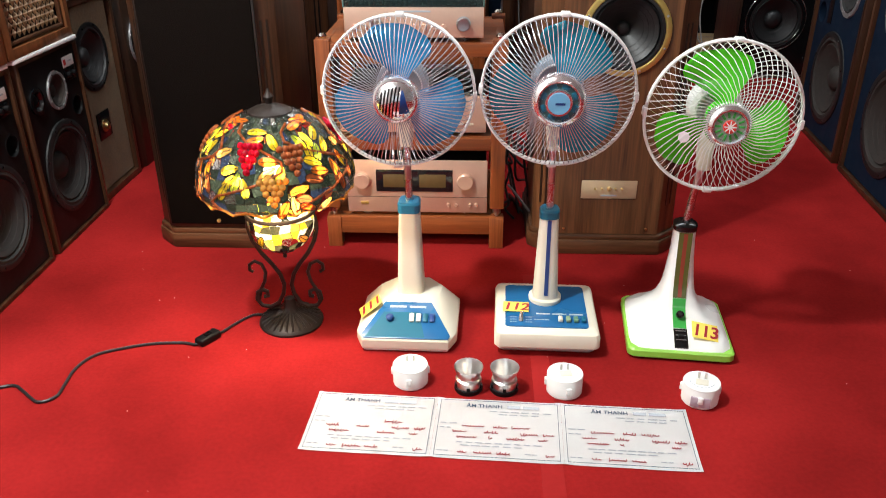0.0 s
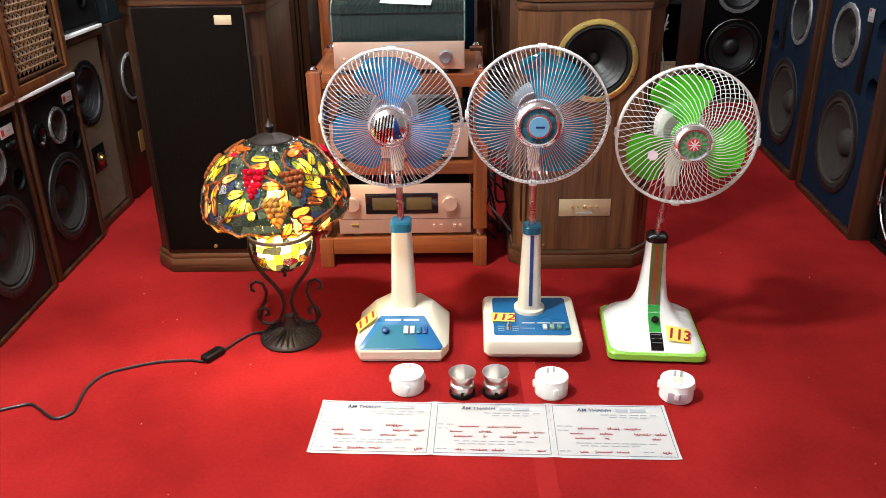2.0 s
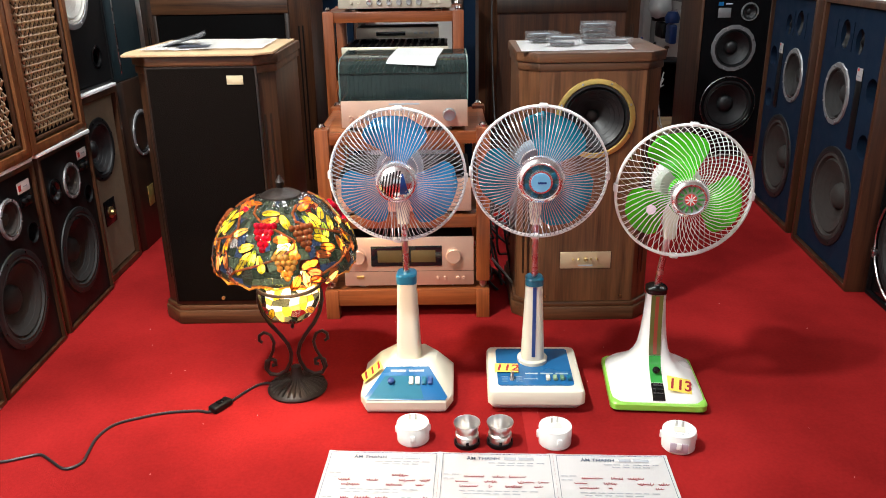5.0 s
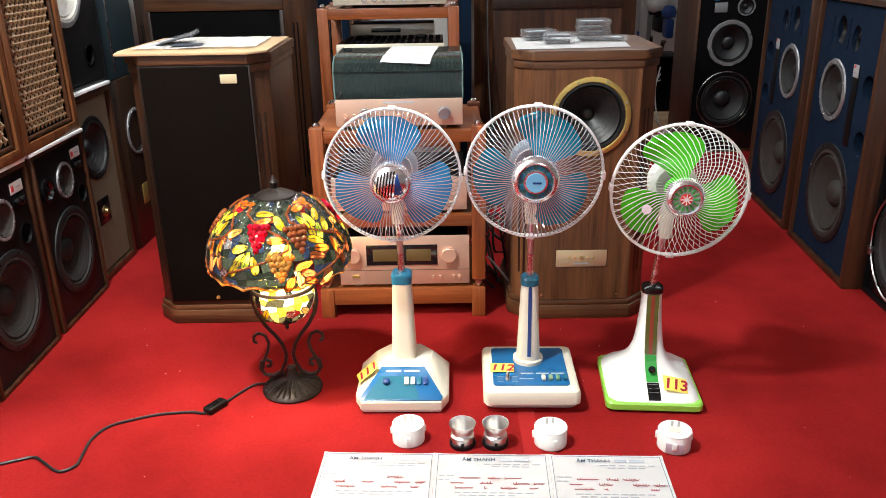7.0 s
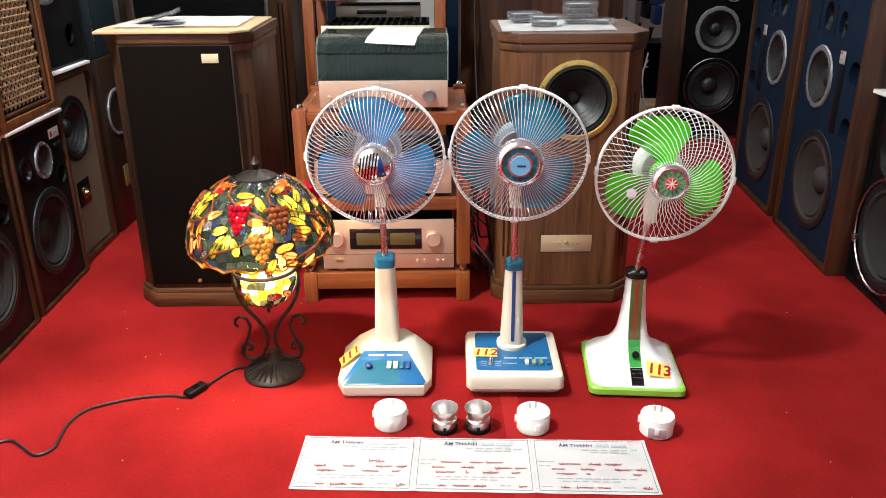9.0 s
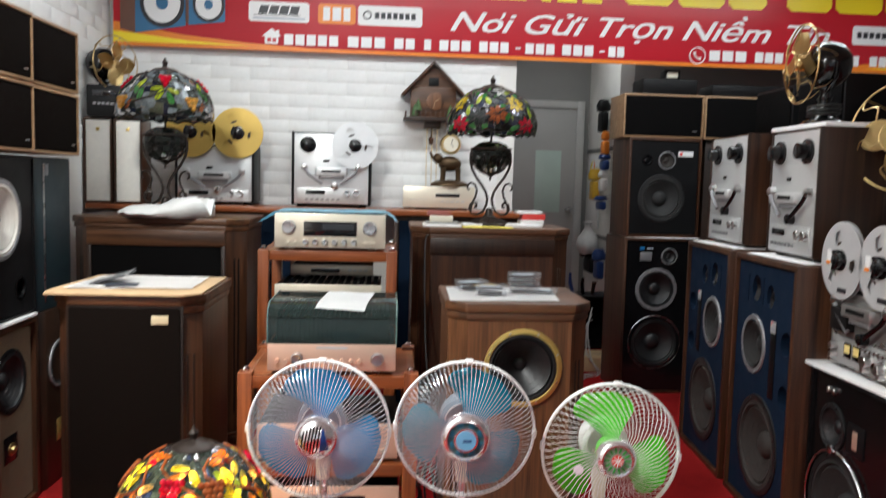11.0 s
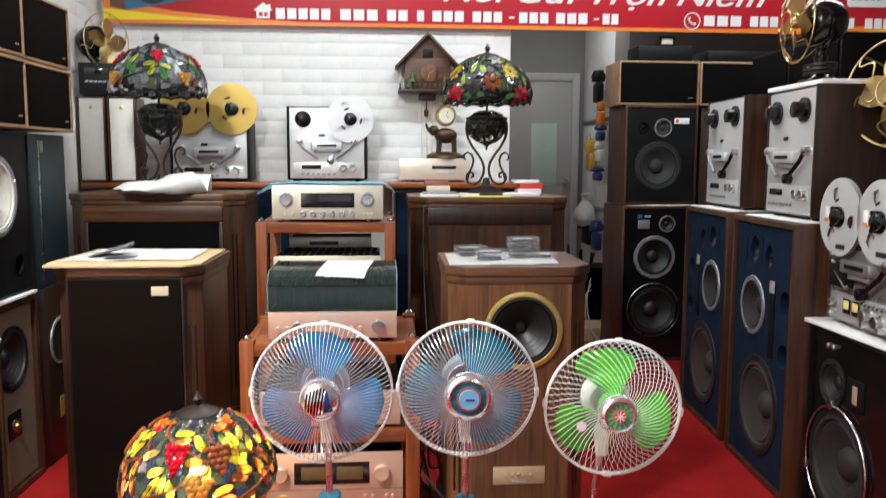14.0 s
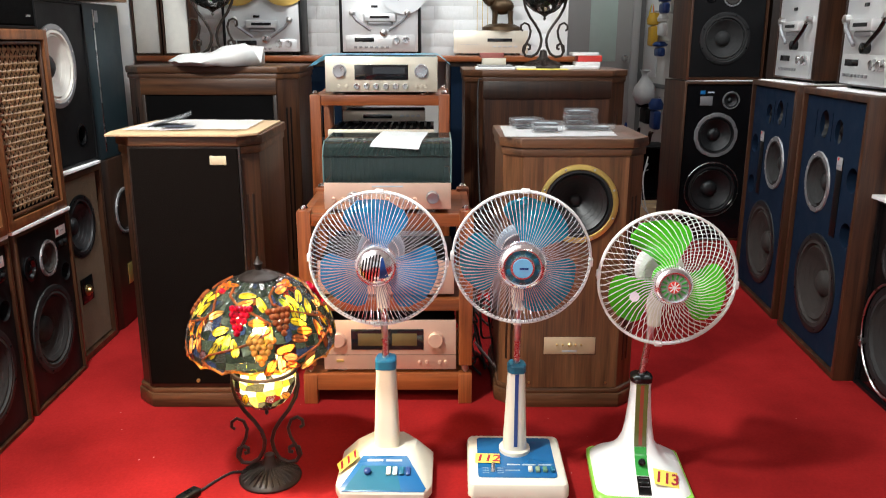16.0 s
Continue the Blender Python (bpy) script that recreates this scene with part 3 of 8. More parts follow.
part("port_tube", lathe(B(), [(0.045, 0.002), (0.036, 0.004), (0.035, -0.06), (0, -0.06)], Matrix.Translation((0.09, 0.006, 0.11)) @ RX, 24), BLACKG, t)
tagged(part("paper_sheet", box(B(), -1.53, -1.28, 1.09, 1.45, 0.7362, 0.7475, 0.001), PAPER), "white sheet under the black loudspeaker", "sheet", "padding sheets")
t = thing("teal_speaker", "dark teal loudspeaker with a bright metal trim line", "loudspeaker", pose(-1.295, 1.645, 0.7365, 0, 0, 88))
part("cabinet", box(B(), -0.16, 0.16, 0.0, 0.25, 0, 0.615, 0.006), TEALC, t)
part("trim_line", box(B(), -0.088, -0.080, -0.003, 0.0, 0.03, 0.59, 0.001), STEEL, t)
plate(t, "badge", -0.06, 0.565, 0.03, 0.045, GREYM, 0.0, 0.003)
for yc, z, w in ((1.25, 1.365, 0.30), (1.615, 1.365, 0.42), (1.25, 1.625, 0.30), (1.615, 1.625, 0.42)):
    plain_speaker("small_speaker", "small wooden loudspeaker with dark rounded grille in a stack", pose(-1.262, yc, z, 0, 0, 88), w, 0.24, 0.255, PALEWOOD, BROWNC, 0.014, True)
plain_speaker("satellite_speaker", "black bookshelf loudspeaker on the lattice speaker", pose(-1.27, 0.885, 1.2445, 0, 0, 90), 0.33, 0.24, 0.30, BLACKV, BLACKC, 0.012)
for xc in (-1.497, -1.338):
    t = plain_speaker("slim_speaker", "slim wooden loudspeaker with off-white cloth front", pose(xc, 2.72, 1.131, 0, 0, 4), 0.148, 0.22, 0.46, WALNUT, material("offwhite_cloth", (0.76, 0.73, 0.67), 0.9, 0, 0.06, 300, 0.3), 0.012, False, False)
    plate(t, "gold_badge", 0.0, 0.40, 0.018, 0.018, GOLDR, 0.004, 0.002)

# ---- tall wooden cabinets with chamfered corners ----
def chamfered(w, d, c):
    return [(-w / 2, d), (-w / 2, c), (-w / 2 + c, 0), (w / 2 - c, 0), (w / 2, c), (w / 2, d)]


def tall_speaker(label, m, w, d, h, front, c=0.06, rail=0.0, wood_body=WALNUT):
    t = thing("floor_speaker", label, "loudspeaker", m)
    line = chamfered(w, d, c)
    if front == "open":
        x0 = w / 2 - c - 0.012
        line = line[:3] + [(-x0, 0), (-x0, 0.12), (x0, 0.12), (x0, 0)] + line[3:]
    part("cabinet", prism(B(), line, 0.06, h - 0.032, 0.0 if front == "open" else 0.003, pose(0, 0.012, 0)), wood_body, t)
    part("top_board", prism(B(), chamfered(w + 0.024, d + 0.02, c + 0.004), h - 0.032, h, 0.006), WALNUT_X, t)
    b = B()
    prism(b, chamfered(w + 0.012, d + 0.012, c + 0.002), h - 0.058, h - 0.0325, 0.005, pose(0, 0.006, 0))
    part("top_moulding", b, WALNUT_X, t)
    b = B()
    prism(b, chamfered(w + 0.03, d + 0.02, c + 0.006), 0.0, 0.05, 0.006), prism(b, chamfered(w + 0.018, d + 0.016, c + 0.003), 0.05, 0.068, 0.006, pose(0, 0.004, 0))
    part("plinth", b, WALNUT_X, t)
    ang = 45
    for s in (-1, 1):
        for k, off in enumerate((-0.011, 0.011)):
            if c < 0.05 and off:
                continue
            mm = Matrix.Translation((s * (w / 2 - c / 2), 0.012 + c / 2, 0)) @ pose(0, 0, 0, 0, 0, s * ang) @ Matrix.Translation((off, 0, 0))
            part("groove", box(B(), -0.0045, 0.0045, -0.0012, 0.004, 0.16, h - 0.19, 0.001, m=mm), DARKWOOD if front != "dark" else BLACKV, t)
    return t


t = tall_speaker("dark walnut floor loudspeaker with brown cloth grille, papers on its top", pose(-0.734, 0.775, 0, 0, 0, 0), 0.445, 0.46, 0.920, "grille")
g = part("grille", box(B(), -0.170, 0.170, 0.001, 0.016, 0.085, 0.882, 0.005), BROWNC, t, "brown cloth grille")
plate(g, "badge", 0.108, 0.845, 0.052, 0.028, material("ivory_badge", (0.66, 0.56, 0.36), 0.4, 0.2, 0.04, 30, 0.0), 0.001, 0.003, "cream badge")
part("frame_edge", box(B(), -0.177, 0.177, 0.006, 0.0125, 0.075, 0.888, 0.002), DARKWOOD, t)
part("lock_screw", lathe(B(), [(0.006, 0), (0.006, 0.006), (0, 0.007)], Matrix.Translation((-0.01, 0.001, 0.1)) @ RX, 12), GOLDR, g)

t = tall_speaker("walnut floor loudspeaker with a gold-ringed driver and brass control plate", pose(0.502, 0.768, 0, 0, 0, 0), 0.455, 0.40, 0.915, "open", wood_body=TEAKV)
b = pierced(B(), rect(0, 0.47, 0.335, 0.80), [circle(0.012, 0.705, 0.104, 40)], 0.0105, 0.006)
part("front_board", b, TEAKV, t)
driver(t, "driver", 0.012, 0.705, 0.128, 0.0105, cone=CONEK, ring=GOLDR, cap=CONEK, capr=0.16, depth=0.5, proud=0.008, label="black cone with gold ring")
p = plate(t, "control_plate", 0.003, 0.222, 0.172, 0.06, material("pale_gold", (0.72, 0.60, 0.38), 0.35, 0.6, 0.05, 40, 0.0), 0.0105, 0.003, "pale gold control plate", 0.001)
for kx in (-0.04, -0.02, 0.003, 0.022, 0.042):
    r = 0.007 if kx == 0.003 else 0.0035
    part("knob", lathe(B(), [(r, 0), (r, 0.007), (r * 0.7, 0.009), (0, 0.009)], Matrix.Translation((kx, 0.0075, 0.226)) @ RX, 14), BRASS, p)
plate(p, "text_bar", 0.003, 0.203, 0.05, 0.005, INKG, 0.0075, 0.0006)
for lx in (-0.13, 0.13):
    part("brass_stud", lathe(B(), [(0.004, 0), (0.004, 0.003), (0, 0.004)], Matrix.Translation((lx, 0.0105, 0.088)) @ RX, 10), BRASS, t)

BT = 1.095
t = tall_speaker("large dark walnut cabinet loudspeaker with black recessed grille", pose(-0.998, 2.045, 0, 0, 0, 0), 0.80, 0.50, BT, "dark", 0.085)
part("grille", box(B(), -0.30, 0.30, 0.006, 0.0125, 0.12, 0.965, 0.003), BLACKC, t, "black cloth grille")
part("front_rail", box(B(), -0.315, 0.315, -0.004, 0.0118, 0.965, 1.04, 0.004), WALNUT_X, t)
for sx in (-1, 1):
    part("front_stile", box(B(), sx * 0.305 - 0.010, sx * 0.305 + 0.010, -0.002, 0.0118, 0.1, 0.9645, 0.003), DARKWOOD, t)
t = tall_speaker("large walnut cabinet loudspeaker without grille, gold-ringed driver", pose(0.575, 2.045, 0, 0, 0, 0), 0.76, 0.50, BT - 0.015, "open", 0.085)
part("front_board", pierced(B(), rect(0, 0.53, 0.58, 0.87), [circle(-0.03, 0.63, 0.15, 40)], 0.0105, 0.006), WALNUT, t)
driver(t, "driver", -0.03, 0.63, 0.185, 0.0105, cone=CONEK, ring=GOLDR, cap=GOLDR, capr=0.16, depth=0.4, proud=0.008, label="black cone with gold ring")
b = B()
box(b, -0.30, 0.30, -0.004, 0.0118, 0.95, 1.03, 0.004)
part("front_rail", b, DARKWOOD, t)


# ---- blue studio monitors ----
def blue_monitor(m, h=1.03, w=0.655, mirror=1, label="large studio monitor loudspeaker, blue baffle, walnut cabinet"):
    t = thing("studio_monitor", label, "loudspeaker", m, "blue studio monitors")
    part("cabinet", shell(B(), w, 0.42, h, 0.03, 0.02), WALNUT, t)
    s = mirror
    holes = [circle(0.0 - s * 0.0, 0.285, 0.180, 36), circle(-s * 0.085, 0.675, 0.105, 30), circle(s * 0.215, 0.73, 0.045), circle(s * 0.215, 0.53, 0.045), circle(-s * 0.085, 0.900, 0.042, 24, 0.055), circle(s * 0.055, 0.885, 0.036, 24, 0.046)]
    holes += [rect(-s * 0.165, 0.895, 0.008, 0.11), rect(-s * 0.012, 0.895, 0.008, 0.11)]
    part("baffle", pierced(B(), rect(0, h / 2, w - 0.056, h - 0.056), holes, 0.014, 0.02), BLUEB, t, "matt blue front board")
    driver(t, "woofer", 0.0, 0.285, 0.198, 0.014, cone=CONEB, ring=RUBBER, depth=0.22, capr=0.27)
    driver(t, "midrange", -s * 0.085, 0.675, 0.118, 0.014, cone=CONE, ring=GREYM, octagon=True, capr=0.3)
    for px, pz in ((s * 0.215, 0.73), (s * 0.215, 0.53)):
        part("port_tube", lathe(B(), [(0.0455, -0.002), (0.0445, -0.12), (0, -0.12)], Matrix.Translation((px, 0.014, pz)) @ RX, 24), BLUEB, t)
    part("horn_throat", lathe(B(), [(0.05, -0.004), (0.02, -0.06), (0, -0.06)], Matrix.Translation((-s * 0.085, 0.014, 0.90)) @ RX, 20), BLACKV, t)
    part("super_tweeter", lathe(B(), [(0.047, -0.004), (0.034, -0.02), (0.012, -0.008), (0, 0.0)], Matrix.Translation((s * 0.055, 0.014, 0.885)) @ RX, 20), BLACKV, t)
    for lx in (-s * 0.165, -s * 0.012):
        part("slot_back", box(B(), lx - 0.008, lx + 0.008, 0.028, 0.034, 0.83, 0.96, 0), BLACKV, t)
    p = plate(t, "control_strip", s * 0.105, 0.645, 0.048, 0.29, BLACKV, 0.014, 0.003, "narrow black control strip")
    q = plate(t, "name_plate", s * 0.105, 0.775, 0.046, 0.046, SILVER, 0.0108, 0.002)
    plate(q, "logo_square", s * 0.105 - 0.010, 0.791, 0.014, 0.010, REDC, 0.0087, 0.0006)
    plate(q, "text_bar", s * 0.105, 0.768, 0.032, 0.005, INKG, 0.0087, 0.0006)
    return t


for (px, py), mir, lab in (((1.540, 1.285), 1, "large studio monitor loudspeaker, blue baffle, walnut cabinet, under a tape deck"), ((1.590, 1.955), -1, "large studio monitor loudspeaker, blue baffle, walnut cabinet, carrying a silver deck")):
    blue_monitor(pose(px, py, 0, 0, 0, -94.3), w=0.605, mirror=mir, label=lab)
for xc, mir in ((-0.80, 1), (0.47, -1)):
    blue_monitor(pose(xc, 2.74, 0, 0, 0, 0), h=1.10, w=0.72, mirror=mir, label="blue studio monitor standing behind the walnut cabinets")
tagged(part("shelf_board", box(B(), -1.56, 0.82, 2.70, 3.16, 1.1005, 1.130, 0.004), CHERRY), "brown wooden board carrying tape decks and clock", "shelf")


# ---- right side: black speaker in front, stack at the back ----
t = thing("black_floor_speaker", "black floor loudspeaker with chromed woofer trim under a tape deck", "loudspeaker", pose(1.57, 0.618, 0, 0, 0, -93))
w, h = 0.72, 0.685
part("cabinet", shell(B(), w, 0.70, h, 0.02, 0.01), BLACKV, t)
part("baffle", pierced(B(), rect(0, h / 2, w - 0.038, h - 0.038), [circle(-0.15, 0.235, 0.165, 36), circle(-0.21, 0.50, 0.066)], 0.010, 0.018), BLACKG, t)
driver(t, "woofer", -0.15, 0.235, 0.19, 0.010, cone=CONE, ring=RUBBER, depth=0.24)
driver(t, "midrange", -0.21, 0.50, 0.082, 0.010, cone=CONEK, ring=RUBBER)
b = B()
tube(b, [(-0.15 + 0.196 * math.cos(a / 24 * 2 * math.pi), -0.002, 0.235 + 0.196 * math.sin(a / 24 * 2 * math.pi)) for a in range(24)], 0.004, 6, True)
part("chrome_trim", b, STEEL, t)
for a in (100, 200, 340):
    xx, zz = -0.15 + 0.2 * math.cos(radians(a)), 0.235 + 0.2 * math.sin(radians(a))
    part("clamp", box(B(), xx - 0.012, xx + 0.012, -0.012, 0.009, zz - 0.016, zz + 0.016, 0.005), STEEL, t)
q = plate(t, "horn_plate", -0.06, 0.50, 0.10, 0.10, BLACKV, 0.010, 0.004)
plate(q, "horn_slot", -0.06, 0.50, 0.03, 0.06, CHAMP, 0.0058, 0.0015)
for kx in (-0.235, -0.20):
    part("knob", lathe(B(), [(0.010, 0), (0.010, 0.010), (0.007, 0.013), (0, 0.013)], Matrix.Translation((kx, 0.010, 0.625)) @ RX, 16), STEEL, t)

t = thing("stack_speaker", "tall black three-way loudspeaker with walnut sides, bottom of a stack", "loudspeaker", pose(1.788, 3.10, 0, 0, 0, 2), "loudspeaker stack")
part("cabinet", shell(B(), 0.50, 0.38, 0.98, 0.02, 0.01), WALNUT, t)
part("baffle", pierced(B(), rect(0, 0.49, 0.464, 0.944), [circle(-0.035, 0.325, 0.145), circle(-0.035, 0.66, 0.115), circle(0.04, 0.868, 0.04)], 0.008, 0.02), BLACKG, t)
driver(t, "woofer", -0.035, 0.325, 0.168, 0.008, cone=CONEK, ring=BLACKG, depth=0.25)
part("trim_ring", tube(B(), [(-0.035 + 0.168 * math.cos(a * math.pi / 24), 0.004, 0.325 + 0.168 * math.sin(a * math.pi / 24)) for a in range(48)], 0.0032, 6, True), STEEL, t, "thin bright trim ring")
driver(t, "midrange", -0.035, 0.66, 0.132, 0.008, cone=CONEK, ring=GREYM, octagon=True)
driver(t, "tweeter", 0.04, 0.868, 0.052, 0.008, cone=CONEK, ring=GREYM, octagon=True)
p = plate(t, "name_plate", -0.11, 0.865, 0.075, 0.055, GREYM, 0.008, 0.003)
plate(t, "logo_square", -0.135, 0.915, 0.03, 0.022, BLUEP, 0.008, 0.002)
plate(t, "text_bar", -0.085, 0.915, 0.04, 0.008, INKG, 0.008, 0.002)
t = thing("stack_speaker", "black monitor loudspeaker in walnut cabinet standing on another", "loudspeaker", pose(1.772, 3.10, 0.987, 0, 0, 2) @ Matrix.Scale(0.955, 4), "loudspeaker stack")
part("cabinet", shell(B(), 0.485, 0.34, 0.64, 0.022, 0.01), WALNUT, t)
part("baffle", pierced(B(), rect(0, 0.32, 0.445, 0.60), [circle(-0.015, 0.25, 0.135), circle(0.012, 0.497, 0.048), circle(-0.12, 0.497, 0.03)], 0.008, 0.02), BLACKV, t)
driver(t, "woofer", -0.015, 0.25, 0.158, 0.008, cone=CONE, depth=0.26)
driver(t, "midrange", 0.012, 0.497, 0.058, 0.008, cone=CONEB, ring=GREYM, octagon=True)
part("tweeter", lathe(B(), [(0.036, 0.0), (0.036, 0.006), (0.026, 0.007), (0.02, -0.004), (0, 0.005)], Matrix.Translation((-0.12, 0.008, 0.497)) @ RX, 24), BLACKG, t)
p = plate(t, "name_plate", 0.135, 0.54, 0.10, 0.036, BWHITE, 0.008, 0.003)
plate(p, "logo_square", 0.103, 0.54, 0.02, 0.02, REDC, 0.0048, 0.0008)
tagged(part("paper_sheet", box(B(), 1.555, 2.01, 3.10, 3.40, 0.9802, 0.9868, 0.001), PAPER), "white sheet between two stacked loudspeakers", "sheet", "padding sheets")
for xc in (1.748, 2.256):
    t = plain_speaker("shelf_speaker", "low wide loudspeaker with black grille on top of the stack", pose(xc, 3.10, 1.5985, 0, 0, 0), 0.503, 0.30, 0.265, PALEWOOD, BLACKC, 0.014)
t = thing("tall_dark_cabinet", "dark walnut loudspeaker beside the stack", "loudspeaker", pose(2.25, 3.13, 0, 0, 0, 0))
part("cabinet", box(B(), -0.22, 0.22, 0, 0.35, 0, 1.598, 0.005), DARKWOOD, t)


# ---- wooden racks and amplifiers ----
def rack(m, w, d, levels, h, label):
    """Four square posts on spiked feet, framed shelves between them, metal caps on top."""
    t = thing("equipment_rack", label, "rack", m)
    p = 0.046
    for sx in (-1, 1):
        for y in (0, d - p):
            x = sx * (w / 2 - p / 2)
            part("foot_block", box(B(), x - p / 2, x + p / 2, y, y + p, 0, 0.108, 0.003), CHERRY_Z, t)
            part("cone_spike", lathe(B(), [(0.004, 0.108), (0.014, 0.122), (0.014, 0.14), (0, 0.14)], Matrix.Translation((x, y + p / 2, 0)), 14), STEEL, t)
            part("post", box(B(), x - p / 2, x + p / 2, y, y + p, 0.14, h, 0.003), CHERRY_Z, t)
            part("cap", lathe(B(), [(0.013, h), (0.014, h + 0.008), (0.008, h + 0.016), (0, h + 0.017)], Matrix.Translation((x, y + p / 2, 0)), 14), CHROME, t)
    for z0, z1 in levels:
        b = B()
        x0 = w / 2 - p
        box(b, -x0 - 0.004, x0 + 0.004, 0.006, 0.03, z0, z1, 0.002), box(b, -x0 - 0.004, x0 + 0.004, d - 0.03, d - 0.006, z0, z1, 0.002)
        box(b, -w / 2 + 0.008, -w / 2 + 0.034, p - 0.004, d - p + 0.004, z0, z1, 0.002), box(b, w / 2 - 0.034, w / 2 - 0.008, p - 0.004, d - p + 0.004, z0, z1, 0.002)
        box(b, -w / 2 + 0.03, w / 2 - 0.03, 0.028, d - 0.028, z1 - 0.018, z1 - 0.001, 0.001)
        part("shelf", b, CHERRY, t)
    return t


def dial(parent, x, z, r, y=0.0, depth=0.016, mat=CHAMPL, label=""):
    m = Matrix.Translation((x, y, z)) @ RX
    bm = B()
    lathe(bm, [(r * 1.15, 0), (r * 1.15, 0.002), (r, 0.0025), (r * 0.97, depth), (r * 0.9, depth + 0.0015), (r * 0.55, depth + 0.0008), (0, depth + 0.0008)], m, 28)
    return part("knob", bm, mat, parent, label)


def component(name, label, m, w, d, h, face, case=BLACKV, feet=0.012):
    t = thing(name, label, "amplifier", m)
    part("case", box(B(), -w / 2 + 0.004, w / 2 - 0.004, 0.008, d, feet, h - 0.002, 0.003), case, t)
    f = part("faceplate", box(B(), -w / 2, w / 2, 0, 0.009, feet, h, 0.003), face, t)
    for sx in (-1, 1):
        for y in (0.04, d - 0.05):
            part("foot", lathe(B(), [(0.02, 0), (0.022, feet * 0.5), (0.018, feet + 0.002), (0, feet + 0.002)], Matrix.Translation((sx * (w / 2 - 0.06), y, 0)), 16), STEEL, t)
    return t, f


RX1 = -0.107
rack(pose(RX1, 0.80, 0), 0.575, 0.46, [(0.048, 0.108), (0.335, 0.375), (0.625, 0.665)], 0.676, "cherry-stained equipment rack with metal spikes holding amplifiers")
t, f = component("integrated_amplifier", "champagne power amplifier with two meters on the rack's lowest shelf", pose(-0.099, 0.815, 0.1085), 0.45, 0.36, 0.19, CHAMP)
plate(f, "meter_window", -0.008, 0.122, 0.245, 0.074, WINDOWK, 0.0, 0.003, "black meter window")
for mx in (-0.065, 0.05):
    plate(f, "meter_scale", mx, 0.122, 0.085, 0.044, material("meter_scale", (0.10, 0.062, 0.020), 0.5, 0, 0.2, 40, 0), -0.0031, 0.0006)
dial(f, -0.175, 0.122, 0.026, mat=CHAMP), dial(f, 0.155, 0.122, 0.026, mat=CHAMP)
plate(f, "power_button", -0.17, 0.045, 0.025, 0.008, GOLDR, 0.0, 0.004)
for kx in (0.1, 0.125, 0.17, 0.19):
    dial(f, kx, 0.04, 0.005, depth=0.006, mat=CHAMP)
plate(f, "seam_line", 0.0, 0.066, 0.45, 0.0015, DARKWOOD, 0.0, 0.0006)
t, f = component("disc_player", "champagne audio component with a row of buttons on the middle shelf", pose(-0.109, 0.825, 0.3755), 0.455, 0.36, 0.128, CHAMP)
for k in range(5):
    plate(f, "button", 0.05 + k * 0.032, 0.04, 0.022, 0.007, CHAMPL, 0.0, 0.004)
plate(f, "drawer_line", -0.05, 0.085, 0.17, 0.0015, DARKWOOD, 0.0, 0.0006)
t, f = component("valve_amplifier", "champagne amplifier under a smoked cover, a paper sheet on top", pose(-0.099, 0.825, 0.6655), 0.412, 0.35, 0.10, CHAMP)
inner = part("chassis_block", box(B(), -0.185, 0.185, 0.03, 0.33, 0.10, 0.185, 0.01), BLACKV, t)
b = B()
for k in range(26):
    x = -0.18 + k * 0.0144
    box(b, x, x + 0.004, 0.016, 0.33, 0.10, 0.20, 0.0)
part("vent_fins", b, BLACKC, t)
prof = [(0.0, 0.10), (0.0, 0.185), (0.012, 0.212), (0.05, 0.228), (0.30, 0.228), (0.345, 0.20), (0.35, 0.10)]
b = B()
for x0, x1 in ((-0.206, 0.206),):
    lo, hi = [b.verts.new((x0, y + 0.001, z)) for y, z in prof], [b.verts.new((x1, y + 0.001, z)) for y, z in prof]
    for i in range(len(prof) - 1):
        b.faces.new((lo[i], lo[i + 1], hi[i + 1], hi[i]))
    b.faces.new(lo), b.faces.new(hi[::-1])
part("cover", b, SMOKE, t, "smoked see-through cover")
for rx in (-0.206, 0.206):
    part("cover_edge", tube(B(), [(rx, y + 0.001, z) for y, z in prof], 0.0028, 6), material("cover_edge_green", (0.10, 0.17, 0.16), 0.25, 0, 0.1, 30, 0), t)
part("cover_front_edge", tube(B(), [(-0.206, -0.001, 0.187), (0.206, -0.001, 0.187)], 0.0028, 6), SMOKE, t)
dial(f, -0.112, 0.052, 0.017, mat=STEEL), dial(f, 0.146, 0.052, 0.019, mat=STEEL)
for kx in (-0.175, -0.145, 0.0, 0.03, 0.06, 0.088):
    dial(f, kx, 0.045, 0.007, depth=0.009, mat=CHAMP)
plate(f, "text_bar", 0.0, 0.088, 0.1, 0.005, INKG, 0.0, 0.0005)

RX2 = -0.180
rack(pose(RX2, 1.68, 0), 0.59, 0.46, [(0.048, 0.108), (0.40, 0.44), (0.665, 0.705), (0.945, 0.988)], 0.99, "cherry-stained equipment rack with shelves of amplifiers behind the front rack")
t, f = component("integrated_amplifier", "pale champagne amplifier with display and dials, cyan sheet on top", pose(-0.172, 1.70, 0.9885), 0.472, 0.38, 0.158, CHAMPL)
plate(f, "display_window", 0.0, 0.093, 0.225, 0.062, WINDOWK, 0.0, 0.003, "black display window")
dial(f, -0.176, 0.098, 0.026, mat=STEEL), dial(f, 0.168, 0.098, 0.026, mat=STEEL)
for k in range(6):
    dial(f, -0.105 + k * 0.041, 0.036, 0.0110, depth=0.011, mat=STEEL)
for kx in (-0.18, -0.15, 0.15, 0.168, 0.186):
    dial(f, kx, 0.036, 0.006, depth=0.008, mat=CHAMPL)
